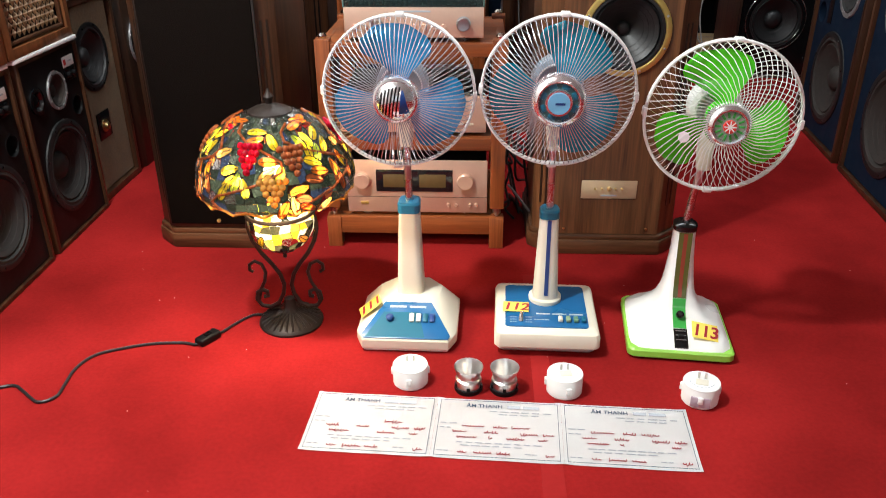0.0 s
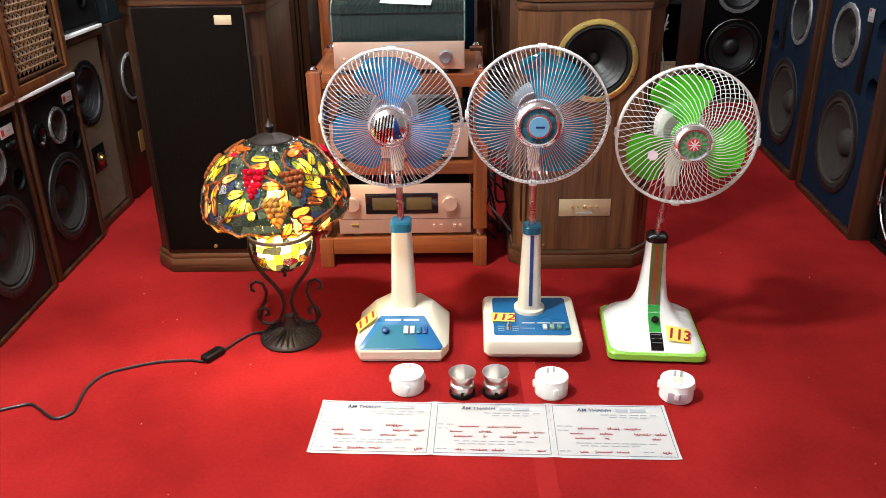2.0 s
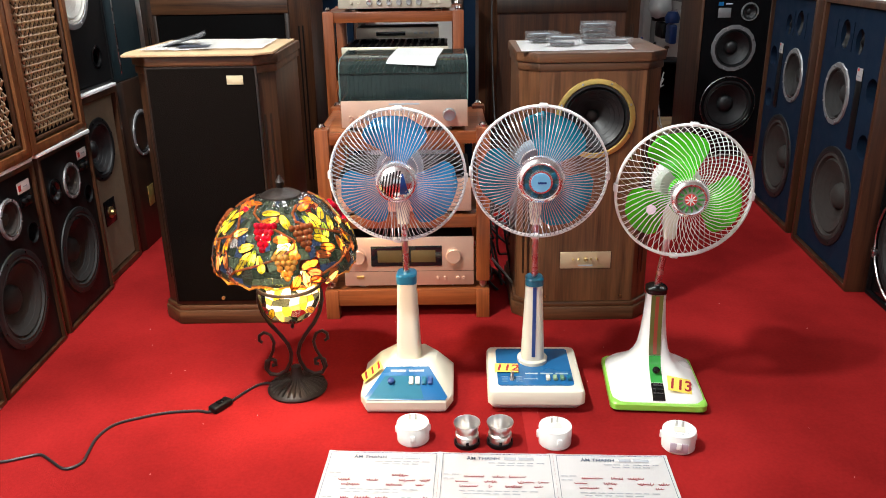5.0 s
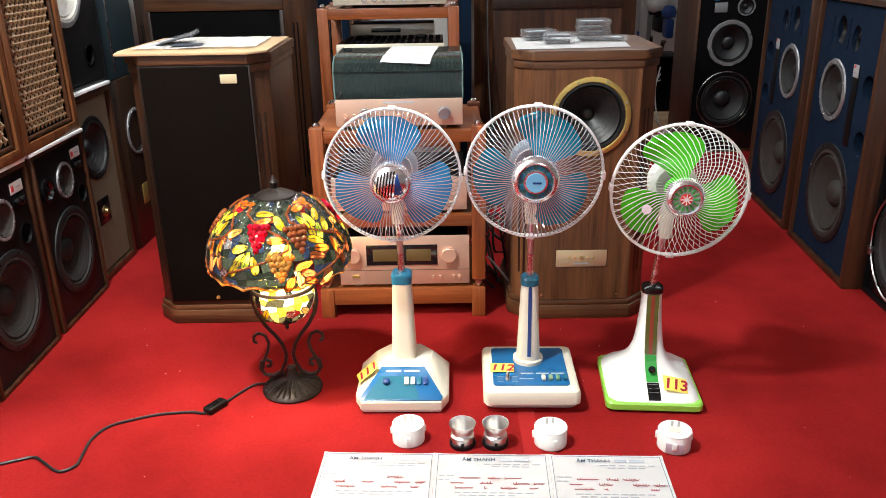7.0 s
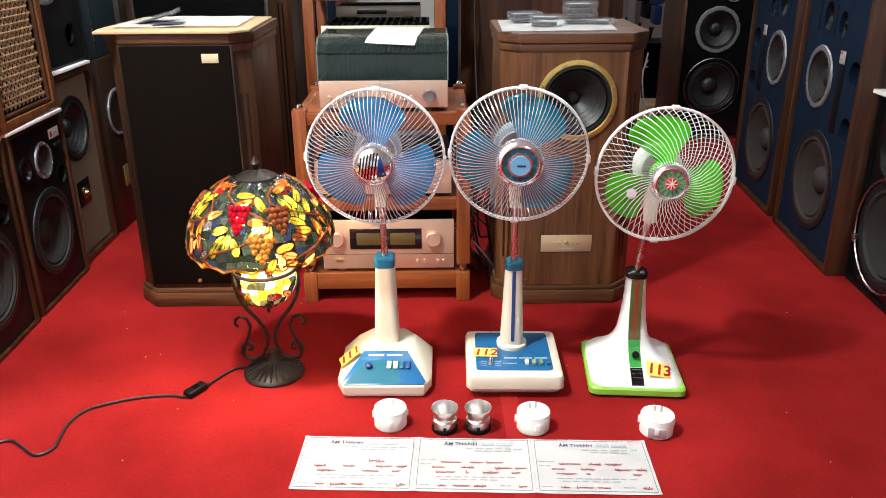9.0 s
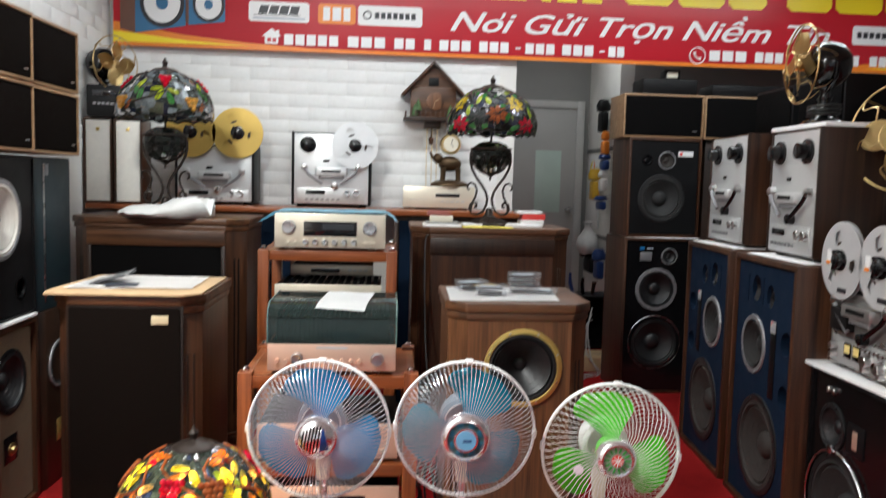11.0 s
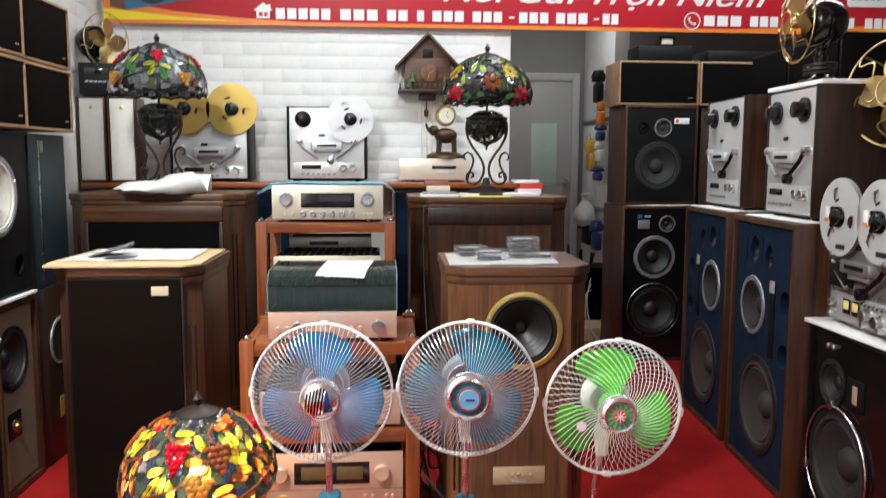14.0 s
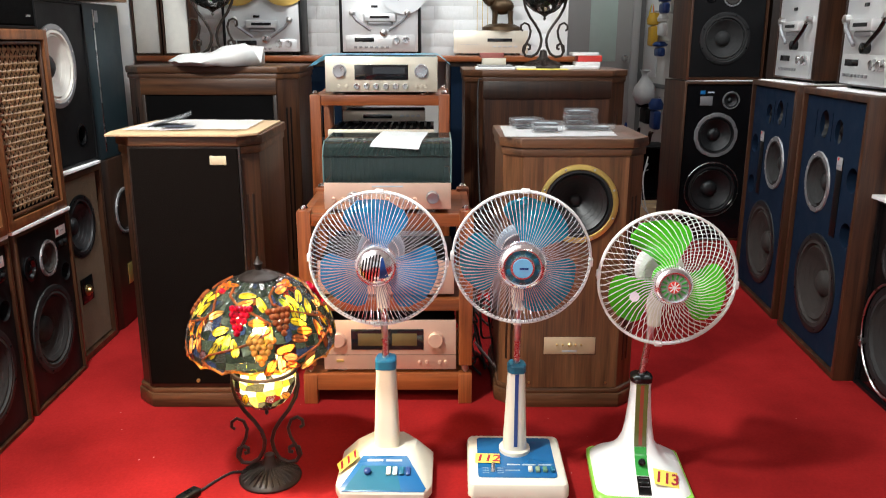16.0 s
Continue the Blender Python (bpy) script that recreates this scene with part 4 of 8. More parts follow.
t, f = component("power_amplifier", "pale champagne amplifier with black vented lid on the rack's lower shelf", pose(-0.175, 1.66, 0.7055), 0.45, 0.38, 0.142, CHAMPL, BLACKG)
plate(f, "display_window", 0.0, 0.085, 0.2, 0.05, WINDOWK, 0.0, 0.003)
dial(f, -0.17, 0.085, 0.022, mat=CHAMPL), dial(f, 0.17, 0.085, 0.022, mat=CHAMPL)
b = B()
for k in range(14):
    box(b, -0.2 + k * 0.03, -0.2 + k * 0.03 + 0.018, 0.05, 0.33, 0.1405, 0.1425, 0)
part("vent_slats", b, BLACKC, t)
t, f = component("compact_player", "slim silver audio player standing on the amplifier", pose(-0.175, 1.89, 0.8484), 0.37, 0.20, 0.060, CHAMPL)
plate(f, "display_window", -0.03, 0.033, 0.13, 0.018, WINDOWK, 0.0, 0.002)
for k in range(4):
    plate(f, "button", 0.08 + k * 0.024, 0.035, 0.016, 0.01, SILVER, 0.0, 0.003)


# ---- banner ----
BX0, BX1, BZ0, BZ1, BY = -1.545, 3.95, 2.040, 2.735, 3.13
ban = thing("shop_banner", "long red vinyl shop banner with yellow and white lettering", "banner")
part("sheet", box(B(), BX0, BX1, BY - 0.004, BY, BZ0, BZ1, 0.001), BANNER, ban)
part("edge_strip", box(B(), BX0, BX1, BY - 0.0068, BY - 0.0045, BZ0, BZ0 + 0.022, 0), BORANGE, ban)
RB = pose(0, 0, 0, 90, 0, 0)


def flat(pts, y, t=0.0016):
    """A thin flat shape in the banner's plane."""
    return prism(B(), [(x, z) for x, z in pts], 0, t, 0, pose(0, y, 0, 90, 0, 0))


part("orange_wave", flat([(BX0, BZ0 + 0.022), (-0.4, BZ0 + 0.022), (-0.75, BZ0 + 0.04), (-1.15, BZ0 + 0.075), (BX0, BZ0 + 0.14)], BY - 0.0045), BORANGE, ban)
part("yellow_wave", flat([(BX0, BZ0 + 0.022), (-0.75, BZ0 + 0.022), (-1.1, BZ0 + 0.04), (BX0, BZ0 + 0.085)], BY - 0.0065), BYELLOW, ban)
part("orange_wave", flat([(2.2, BZ0 + 0.022), (BX1, BZ0 + 0.022), (BX1, BZ0 + 0.17), (3.5, BZ0 + 0.09), (3.0, BZ0 + 0.05)], BY - 0.0045), BORANGE, ban)
part("yellow_wave", flat([(3.0, BZ0 + 0.022), (BX1, BZ0 + 0.022), (BX1, BZ0 + 0.12), (3.55, BZ0 + 0.06)], BY - 0.0065), BYELLOW, ban)


def letters(body, x0, x1, z, size, mat, bold=0.0, shear=0.0, name="lettering"):
    me = text_mesh(body, size, 0.0, shear, 0.0012)
    xs = [v.co.x for v in me.vertices]
    k = (x1 - x0) / (max(xs) - min(xs))
    if bold > 0.002:
        thick = bmesh.new()
        for q, (dx, dz) in enumerate(((0, 0), (-1, 0.5), (1, 0.5), (-1, -0.5), (1, -0.5))):
            n0 = len(thick.verts)
            thick.from_mesh(me)
            thick.verts.ensure_lookup_table()
            for v in thick.verts[n0:]:
                v.co += Vector((dx * bold, dz * bold, 0.0002 * q))
        thick.to_mesh(me)
        thick.free()
    me.materials.clear()
    me.materials.append(mat)
    return share(name, me, ban, Matrix.Translation((x0 - min(xs) * k, BY - 0.006, z)) @ RB @ Matrix.Diagonal((k, 1, 1, 1)))


def slab_letter(ch, x0, x1, z0=2.392, h=0.232):
    """A fat capital with bracketed slab feet, built from overlapping strokes."""
    w, sw, sh = x1 - x0, 0.23, 0.13
    def stem(a, b, lo=0.0, hi=1.0):
        return [(a, lo), (b, lo), (b, hi), (a, hi)]
    def foot(c, half, up):
        z = (0.0, sh, sh * 1.5) if up else (1.0, 1.0 - sh, 1.0 - sh * 1.5)
        return [(c - half, z[0]), (c + half, z[0]), (c + half, z[1]), (c + sw * 0.55, z[2]), (c - sw * 0.55, z[2]), (c - half, z[1])]
    if ch == "T":
        strokes = [stem(0.37, 0.63), [(0.0, 1.0), (0.0, 0.62), (0.09, 0.62), (0.16, 0.82), (0.84, 0.82), (0.91, 0.62), (1.0, 0.62), (1.0, 1.0)], foot(0.5, 0.27, True)]
    elif ch == "H":
        strokes = [stem(0.10, 0.10 + sw), stem(0.90 - sw, 0.90), stem(0.2, 0.8, 0.42, 0.60)] + [foot(c, 0.22, u) for c in (0.22, 0.78) for u in (True, False)]
    elif ch == "A":
        strokes = [[(0.08, 0.05), (0.24, 0.05), (0.50, 0.82), (0.56, 1.0), (0.40, 1.0)], [(0.62, 0.05), (0.92, 0.05), (0.62, 1.0), (0.40, 1.0), (0.44, 0.78)], stem(0.25, 0.72, 0.26, 0.40), foot(0.16, 0.16, True), foot(0.79, 0.21, True)]
    elif ch == "M":
        strokes = [stem(0.10, 0.23), stem(0.72, 0.92), [(0.10, 1.0), (0.33, 1.0), (0.52, 0.42), (0.50, 0.0), (0.42, 0.0)], [(0.92, 1.0), (0.70, 1.0), (0.44, 0.20), (0.46, 0.0), (0.54, 0.0)], foot(0.16, 0.16, True), foot(0.82, 0.18, True), foot(0.15, 0.15, False), foot(0.84, 0.16, False)]
    else:
        strokes = [stem(0.12, 0.26), stem(0.76, 0.90), [(0.12, 1.0), (0.36, 1.0), (0.90, 0.16), (0.90, 0.0), (0.72, 0.0), (0.12, 0.86)], foot(0.19, 0.19, True), foot(0.19, 0.19, False), foot(0.82, 0.18, False)]
    bm = B()
    for k, line in enumerate(strokes):
        prism(bm, [(x0 + x * w, z0 + z * h) for x, z in line], 0, 0.0016 + 0.0003 * k, 0, pose(0, BY - 0.006, 0, 90, 0, 0))
    return part("lettering", bm, BYELLOW, ban)


for ch, x0, x1 in (("A", -0.889, -0.590), ("M", -0.592, -0.268), ("T", -0.092, 0.160), ("H", 0.180, 0.442), ("A", 0.452, 0.765), ("N", 0.772, 1.056), ("H", 1.065, 1.338)):
    slab_letter(ch, x0, x1)
part("circumflex", flat([(-0.815, 2.650), (-0.760, 2.650), (-0.730, 2.672), (-0.700, 2.650), (-0.645, 2.650), (-0.700, 2.702), (-0.760, 2.702)], BY - 0.006), BYELLOW, ban)
for x0, x1 in ((1.477, 1.777), (1.81, 2.10), (2.125, 2.365), (2.494, 2.780), (2.805, 3.105), (3.125, 3.41), (3.435, 3.72)):
    part("name_block", flat([(x0 + 0.03, 2.395), (x1 - 0.03, 2.395), (x1, 2.425), (x1, 2.595), (x1 - 0.03, 2.622), (x0 + 0.03, 2.622), (x0, 2.595), (x0, 2.425)], BY - 0.006), BYELLOW, ban)
SLOGAN = "Noi Gửi Trọn Niềm Tin"
letters(SLOGAN, 0.426, 2.777, 2.198, 0.165, BWHITE, 0.0024, 0.40)
xs = [v.co.x for v in text_mesh(SLOGAN, 0.165, 0.0, 0.40, 0.0012).vertices]
hx = 0.426 + (max(v.co.x for v in text_mesh("No", 0.165, 0.0, 0.40, 0.0012).vertices) - min(xs)) * 2.351 / (max(xs) - min(xs))
part("letter_horn", flat([(hx - 0.022, 2.276), (hx - 0.004, 2.278), (hx + 0.012, 2.294), (hx + 0.016, 2.314), (hx - 0.002, 2.314), (hx - 0.006, 2.296)], BY - 0.0080), BWHITE, ban)
for q, (x0, x1, mat) in enumerate(((-0.767, -0.414, BWHITE), (-0.363, -0.142, BORANGE), (-0.128, 0.254, BWHITE), (2.924, 3.184, BWHITE), (3.239, 3.66, BWHITE))):
    z0, z1 = 2.209, 2.325
    p = part("logo_panel", flat([(x0 + 0.012, z0), (x1 - 0.012, z0), (x1, z0 + 0.012), (x1, z1 - 0.012), (x1 - 0.012, z1), (x0 + 0.012, z1), (x0, z1 - 0.012), (x0, z0 + 0.012)], BY - 0.006), mat, ban)
    ink = BBLACK if mat is BWHITE else BWHITE
    if q == 0:
        for k in range(4):
            xa = x0 + 0.055 + k * 0.060
            part("logo_block", flat([(xa, 2.254), (xa + 0.050, 2.254), (xa + 0.064, 2.302), (xa + 0.014, 2.302)], BY - 0.0078), ink, p)
        part("logo_line", flat([(x0 + 0.03, 2.246), (x1 - 0.05, 2.246), (x1 - 0.05, 2.250), (x0 + 0.03, 2.250)], BY - 0.0078), ink, p)
        part("logo_bar", flat([(x0 + 0.025, 2.224), (x1 - 0.025, 2.224), (x1 - 0.025, 2.234), (x0 + 0.025, 2.234)], BY - 0.0078), INKG, p)
    elif q == 1:
        for xa, xb in ((0.03, 0.07), (0.085, 0.135), (0.15, 0.19)):
            part("logo_block", flat([(x0 + xa, 2.228), (x0 + xb, 2.228), (x0 + xb, 2.306), (x0 + xa, 2.306)], BY - 0.0078), ink, p)
    else:
        n = 7 if q == 2 else 5
        xa, xb = x0 + (0.10 if q == 2 else 0.03), x1 - 0.03
        for k in range(n):
            c0 = xa + (xb - xa) * k / n
            part("logo_block", flat([(c0, 2.250), (c0 + (xb - xa) / n * 0.72, 2.250), (c0 + (xb - xa) / n * 0.72, 2.286), (c0, 2.286)], BY - 0.0078), ink, p)
        if q == 2:
            part("logo_ring", lathe(B(), [(0.026, 0.0), (0.026, 0.0016), (0.018, 0.0016), (0.018, 0.0)], Matrix.Translation((x0 + 0.055, BY - 0.0078, 2.268)) @ RX, 20), ink, p)
for x0, x1 in ((-0.560, -0.230), (-0.185, 0.050), (0.090, 0.225), (0.268, 0.320), (0.360, 0.560), (0.600, 0.790), (0.880, 1.070), (1.105, 1.310), (1.390, 1.498), (2.020, 2.270), (2.310, 2.500), (2.840, 2.990), (3.045, 3.225), (3.280, 3.480)):
    n = max(1, round((x1 - x0) / 0.072))
    for k in range(n):
        xa = x0 + (x1 - x0) * k / n
        part("text_bar", flat([(xa, 2.078), (xa + (x1 - x0) / n * 0.80, 2.078), (xa + (x1 - x0) / n * 0.80, 2.140), (xa, 2.140)], BY - 0.0088), BWHITE, ban)
for xa in (0.820, 1.335):
    part("text_dash", flat([(xa, 2.103), (xa + 0.032, 2.103), (xa + 0.032, 2.114), (xa, 2.114)], BY - 0.0088), BWHITE, ban)
house = [(-0.672, 2.080), (-0.594, 2.080), (-0.594, 2.124), (-0.578, 2.124), (-0.590, 2.140), (-0.590, 2.160), (-0.606, 2.160), (-0.606, 2.152), (-0.633, 2.172), (-0.690, 2.124), (-0.672, 2.124)]
icon = part("house_icon", flat(house, BY - 0.0088), BWHITE, ban)
for xa in (-0.658, -0.628):
    part("icon_window", flat([(xa, 2.092), (xa + 0.022, 2.092), (xa + 0.022, 2.114), (xa, 2.114)], BY - 0.0106), BANNER, icon)
b = lathe(B(), [(0.052, 0), (0.052, 0.0016), (0.045, 0.0016), (0.045, 0)], Matrix.Translation((1.947, BY - 0.006, 2.107)) @ RX, 28)
icon = part("phone_icon", b, BWHITE, ban)
part("handset", tube(B(), [(1.925, BY - 0.007, 2.128), (1.930, BY - 0.007, 2.105), (1.948, BY - 0.007, 2.089), (1.968, BY - 0.007, 2.088)], [0.010, 0.006, 0.006, 0.010], 6), BWHITE, icon)
# printed loudspeakers on the banner
for x0, x1, zt0, zt1, zb0, zb1, side in ((-1.418, -1.129, 2.715, 2.67, 2.115, 2.165, 0.085), (-1.112, -0.903, 2.665, 2.635, 2.17, 2.195, 0.02)):
    part("printed_side", flat([(x0 - side, zb0 + 0.02), (x0, zb0), (x0, zt0), (x0 - side, zt0 - 0.015)], BY - 0.009), BBROWN, ban)
    p = part("printed_front", flat([(x0, zb0), (x1, zb1), (x1, zt1), (x0, zt0)], BY - 0.009), BBLUE, ban)
    cx, w = (x0 + x1) / 2 + 0.01, x1 - x0
    part("printed_strip", flat([(x0 + 0.01, zt0 - 0.075), (x1 - 0.01, zt1 - 0.07), (x1 - 0.01, zt1 - 0.01), (x0 + 0.01, zt0 - 0.012)], BY - 0.011), BBLACK, p)
    for r, z, mat, dy in ((0.44 * w, 2.29, BBLACK, 0.0108), (0.36 * w, 2.29, BWHITE, 0.0125), (0.12 * w, 2.29, BBLUE, 0.0142), (0.13 * w, 2.54, BWHITE, 0.0108), (0.10 * w, 2.46, BBLACK, 0.0108)):
        part("printed_disc", flat([(cx + (0.0 if r > 0.1 * w * 1.05 else -0.3 * w) + r * math.cos(a * math.pi / 16), z + r * 1.1 * math.sin(a * math.pi / 16)) for a in range(32)], BY - dy), mat, p)


# ---- tape decks and reels ----
def reel(parent, x, z, y, r, mat, label=""):
    """A flanged spool: two discs with three openings, hub between."""
    bm = B()
    m = Matrix.Translation((x, y, z)) @ RX
    holes = []
    for k in range(3):
        a0 = radians(90 + 120 * k + 20)
        holes.append([(rr * math.cos(a0 + da), rr * math.sin(a0 + da)) for rr, da in ((r * 0.42, -0.22), (r * 0.42, 0.22), (r * 0.58, 0.30), (r * 0.78, 0.14), (r * 0.78, -0.14), (r * 0.58, -0.30))])
    tmp = pierced(bm, circle(0, 0, r, 48), holes, -0.002, 0.002)
    bmesh.ops.transform(tmp, matrix=Matrix.Translation((x, y, z)), verts=tmp.verts)
    o = part("reel", tmp, mat, parent, label)
    part("back_flange", lathe(B(), [(0, 0.0), (r, 0.0), (r, -0.0015), (0, -0.0015)], Matrix.Translation((x, y + 0.010, z)) @ RX, 40), mat, o)
    part("tape_pack", lathe(B(), [(r * 0.5, -0.0085), (r * 0.5, -0.001), (0, -0.001)], Matrix.Translation((x, y, z)) @ RX, 32), DARKWOOD, o)
    hub = lathe(B(), [(r * 0.27, 0.0), (r * 0.27, 0.004), (r * 0.2, 0.006), (r * 0.2, 0.02), (r * 0.13, 0.026), (0, 0.026)], Matrix.Translation((x, y - 0.002, z)) @ RX, 24)
    for k in range(3):
        a = radians(90 + 120 * k)
        box(hub, -0.006, 0.006, -0.024, -0.002, r * 0.12, r * 0.29, 0.002, m=Matrix.Translation((x, y, z)) @ Matrix.Rotation(a, 4, "Y"))
    part("reel_hub", hub, BLACKG, o)
    return o


def tape_deck(label, m, w, h, d, face, reels, side=DARKWOOD, style=0, rz=None):
    t = thing("tape_deck", label, "tape deck", m, "reel tape decks")
    part("case", box(B(), -w / 2, w / 2, 0.012, d, 0.012, h, 0.004), side, t)
    f = part("faceplate", box(B(), -w / 2 + 0.012, w / 2 - 0.012, 0.0, 0.0125, 0.02, h - 0.008, 0.003), face, t)
    for sx in (-1, 1):
        part("foot", box(B(), sx * w * 0.4 - 0.02, sx * w * 0.4 + 0.02, 0.03, d - 0.03, 0.0, 0.0125, 0.003), BLACKV, t)
        part("side_panel", box(B(), sx * (w / 2 - 0.003) - 0.006, sx * (w / 2 - 0.003) + 0.006, -0.002, d, 0.014, h + 0.002, 0.002), side, t)
    zr = rz or h - 0.085
    for k, x in enumerate((-w * 0.30, w * 0.30) if style == 0 else (-w * 0.285, w * 0.285)):
        if k in reels:
            rr, mat = reels[k]
            reel(t, x, zr, -0.022, rr, mat)
        else:
            part("spindle", lathe(B(), [(0.046, 0.0), (0.046, 0.010), (0.030, 0.014), (0.030, 0.045), (0.018, 0.050), (0, 0.050)], Matrix.Translation((x, 0.0, zr)) @ RX, 28), BLACKG, t)
    # head cover, tape arms
    hz = h * 0.42
    part("head_cover", prism(B(), [(-0.095, 0.0), (0.095, 0.0), (0.085, -0.032), (-0.085, -0.032)], -0.02, 0.022, 0.004, pose(0, 0.0, hz + 0.025)), face, t)
    part("head_block", prism(B(), [(-0.075, 0.0), (0.075, 0.0), (0.065, -0.022), (-0.065, -0.022)], -0.018, 0.0, 0.003, pose(0, 0.0, hz + 0.004)), GREYM, t, "dark tape head block")
    part("name_strip", box(B(), -0.055, 0.055, -0.0328, -0.0318, hz + 0.020, hz + 0.034, 0), BLACKV, t)
    for sx in (-1, 1):
        b = tube(B(), [(sx * 0.155, -0.018, hz + 0.045), (sx * 0.13, -0.022, hz + 0.01), (sx * 0.05, -0.024, hz - 0.045)], 0.008, 8)
        part("tape_arm", b, GREYM if sx < 0 or style == 0 else BLACKG, t)
        part("roller", lathe(B(), [(0.017, 0), (0.017, 0.024), (0.010, 0.028), (0, 0.028)], Matrix.Translation((sx * 0.155, 0.0, hz + 0.05)) @ RX, 18), STEEL, t)
    part("capstan", lathe(B(), [(0.02, 0), (0.02, 0.026), (0.012, 0.03), (0, 0.03)], Matrix.Translation((0.02, 0.0, hz - 0.055)) @ RX, 20), BLACKG if style else STEEL, t)
    # control field
    p = plate(f, "control_panel", 0, h * 0.16, w - 0.06, h * 0.2, SILVER if style != 2 else material("grey_control_panel", (0.42, 0.42, 0.42), 0.35, 0.5, 0.05, 80, 0), 0.0, 0.004)
    if style == 2:
        for mx in (-0.075, -0.02):
            plate(p, "level_meter", mx, h * 0.17, 0.044, 0.05, BLACKG, -0.004, 0.003)
            plate(p, "meter_scale", mx, h * 0.18, 0.034, 0.028, material("lit_meter", (0.75, 0.60, 0.22), 0.5, 0, 0.1, 30, 0), -0.0072, 0.0008)
        plate(f, "counter_box", -0.10, h * 0.40, 0.10, 0.075, BLACKV, 0.0, 0.03)
        for k in range(6):
            dial(p, 0.04 + k * 0.024, h * 0.23, 0.006, -0.004, 0.02, STEEL)
        for kx, kz, r in ((0.05, 0.15, 0.02), (0.12, 0.13, 0.02), (0.05, 0.09, 0.01), (0.14, 0.085, 0.01), (-0.15, 0.18, 0.012), (-0.15, 0.11, 0.010)):
            dial(p, kx, h * kz, r, -0.004, 0.022, STEEL)
    else:
        plate(p, "level_meter", -0.09, h * 0.2, 0.11, 0.024, BLACKG, -0.004, 0.002)
        for kx in (0.09, 0.145):
            dial(p, kx, h * 0.19, 0.019, -0.004, 0.016, STEEL)
        for k in range(7):
            plate(p, "button", -0.14 + k * 0.03, h * 0.105, 0.018, 0.012, GREYM, -0.004, 0.005)
    plate(f, "counter", -0.03, h * 0.62, 0.035, 0.014, BLACKG, 0.0, 0.003)
    return t


GOLDREEL = material("gold_anodised_reel", (0.68, 0.47, 0.13), 0.3, 0.7, 0.06, 20, 0)
WHITEREEL = material("white_metal_reel", (0.74, 0.75, 0.76), 0.35, 0.4, 0.04, 20, 0)
GREYREEL = material("grey_metal_reel", (0.60, 0.61, 0.62), 0.35, 0.35, 0.05, 20, 0)
tape_deck("silver reel tape deck with two gold reels on the wooden board", pose(-0.921, 2.93, 1.13), 0.44, 0.34, 0.22, SILVER, {0: (0.143, GOLDREEL), 1: (0.143, GOLDREEL)}, BLACKV, 0, 0.41)
tape_deck("bright silver tape deck with one white reel on wooden board", pose(-0.258, 2.93, 1.13), 0.45, 0.43, 0.22, WHITEREEL, {1: (0.134, WHITEREEL)}, BLACKV, 0, 0.358)
tape_deck("silver reel tape deck with empty spindles on a studio monitor", pose(1.622, 1.255, 1.0347, 0, 0, -93), 0.40, 0.492, 0.24, SILVER, {}, DARKWOOD, 1)
tape_deck("silver reel tape deck with walnut case on a studio monitor", pose(1.665, 1.945, 1.0347, 0, 0, -93), 0.45, 0.508, 0.24, SILVER, {}, WALNUT, 1)
agfa = tape_deck("reel tape deck with two large grey metal reels and amber meters", pose(1.595, 0.70, 0.70, 0, 0, -93), 0.42, 0.44, 0.17, material("grey_steel_faceplate", (0.36, 0.35, 0.34), 0.3, 0.75, 0.06, 120, 0.02), {0: (0.130, GREYREEL), 1: (0.130, GREYREEL)}, WALNUT, 2, 0.368)
for rx in (-0.1197, 0.1197):
    p = part("reel_label", box(B(), rx - 0.09, rx - 0.065, -0.0262, -0.0245, 0.35, 0.40, 0.0004), BWHITE, agfa)
    part("label_stripe", box(B(), rx - 0.09, rx - 0.065, -0.0275, -0.0263, 0.35, 0.362, 0), BORANGE, p)
    part("brand_bar", box(B(), rx - 0.01, rx + 0.045, -0.0262, -0.0245, 0.262, 0.278, 0.0004), BBLACK, agfa)
for x0, x1, y0, y1, z in ((1.565, 2.25, 0.28, 0.98, 0.6855), (1.575, 1.92, 1.03, 1.50, 1.0305), (1.612, 1.95, 1.70, 2.19, 1.0305)):
    tagged(part("paper_sheet", box(B(), x0, x1, y0, y1, z, z + 0.0135 if z < 1 else z + 0.004, 0.001), PAPER), "white padding sheet under a tape deck", "sheet", "padding sheets")

# silver unit and what stands round it on the board
t, f = component("tuner", "low pale silver audio unit on the wooden board", pose(0.368, 2.93, 1.13), 0.42, 0.22, 0.137, CHAMPL, SILVER)
plate(f, "display_window", 0.05, 0.085, 0.14, 0.018, WINDOWK, 0.0, 0.002)
plate(f, "drawer_line", -0.12, 0.06, 0.1, 0.0015, INKG, 0.0, 0.0006)
for k in range(5):
    plate(f, "button", 0.02 + k * 0.03, 0.05, 0.02, 0.008, SILVER, 0.0, 0.003)


# ---- wooden clock on the wall, bronze clock ----
t = thing("cuckoo_clock", "carved dark wooden house-shaped wall clock with hanging chains", "clock", pose(0.328, 3.165, 1.612))
part("house_body", box(B(), -0.135, 0.135, -0.12, 0.0, 0.06, 0.24, 0.004), WALNUT_X, t)
part("gable", prism(B(), [(-0.135, 0.24), (0.135, 0.24), (0.0, 0.365)], 0, 0.12, 0, pose(0, 0, 0, 90, 0, 0)), WALNUT_X, t)
for s in (-1, 1):
    m = Matrix.Translation((0, 0, 0.385)) @ Matrix.Rotation(radians(s * 46), 4, "Y")
    part("roof_slope", box(B(), min(0, s * 0.275), max(0, s * 0.275), -0.16, 0.0, -0.012, 0.004, 0.003, m=m), WALNUT, t)
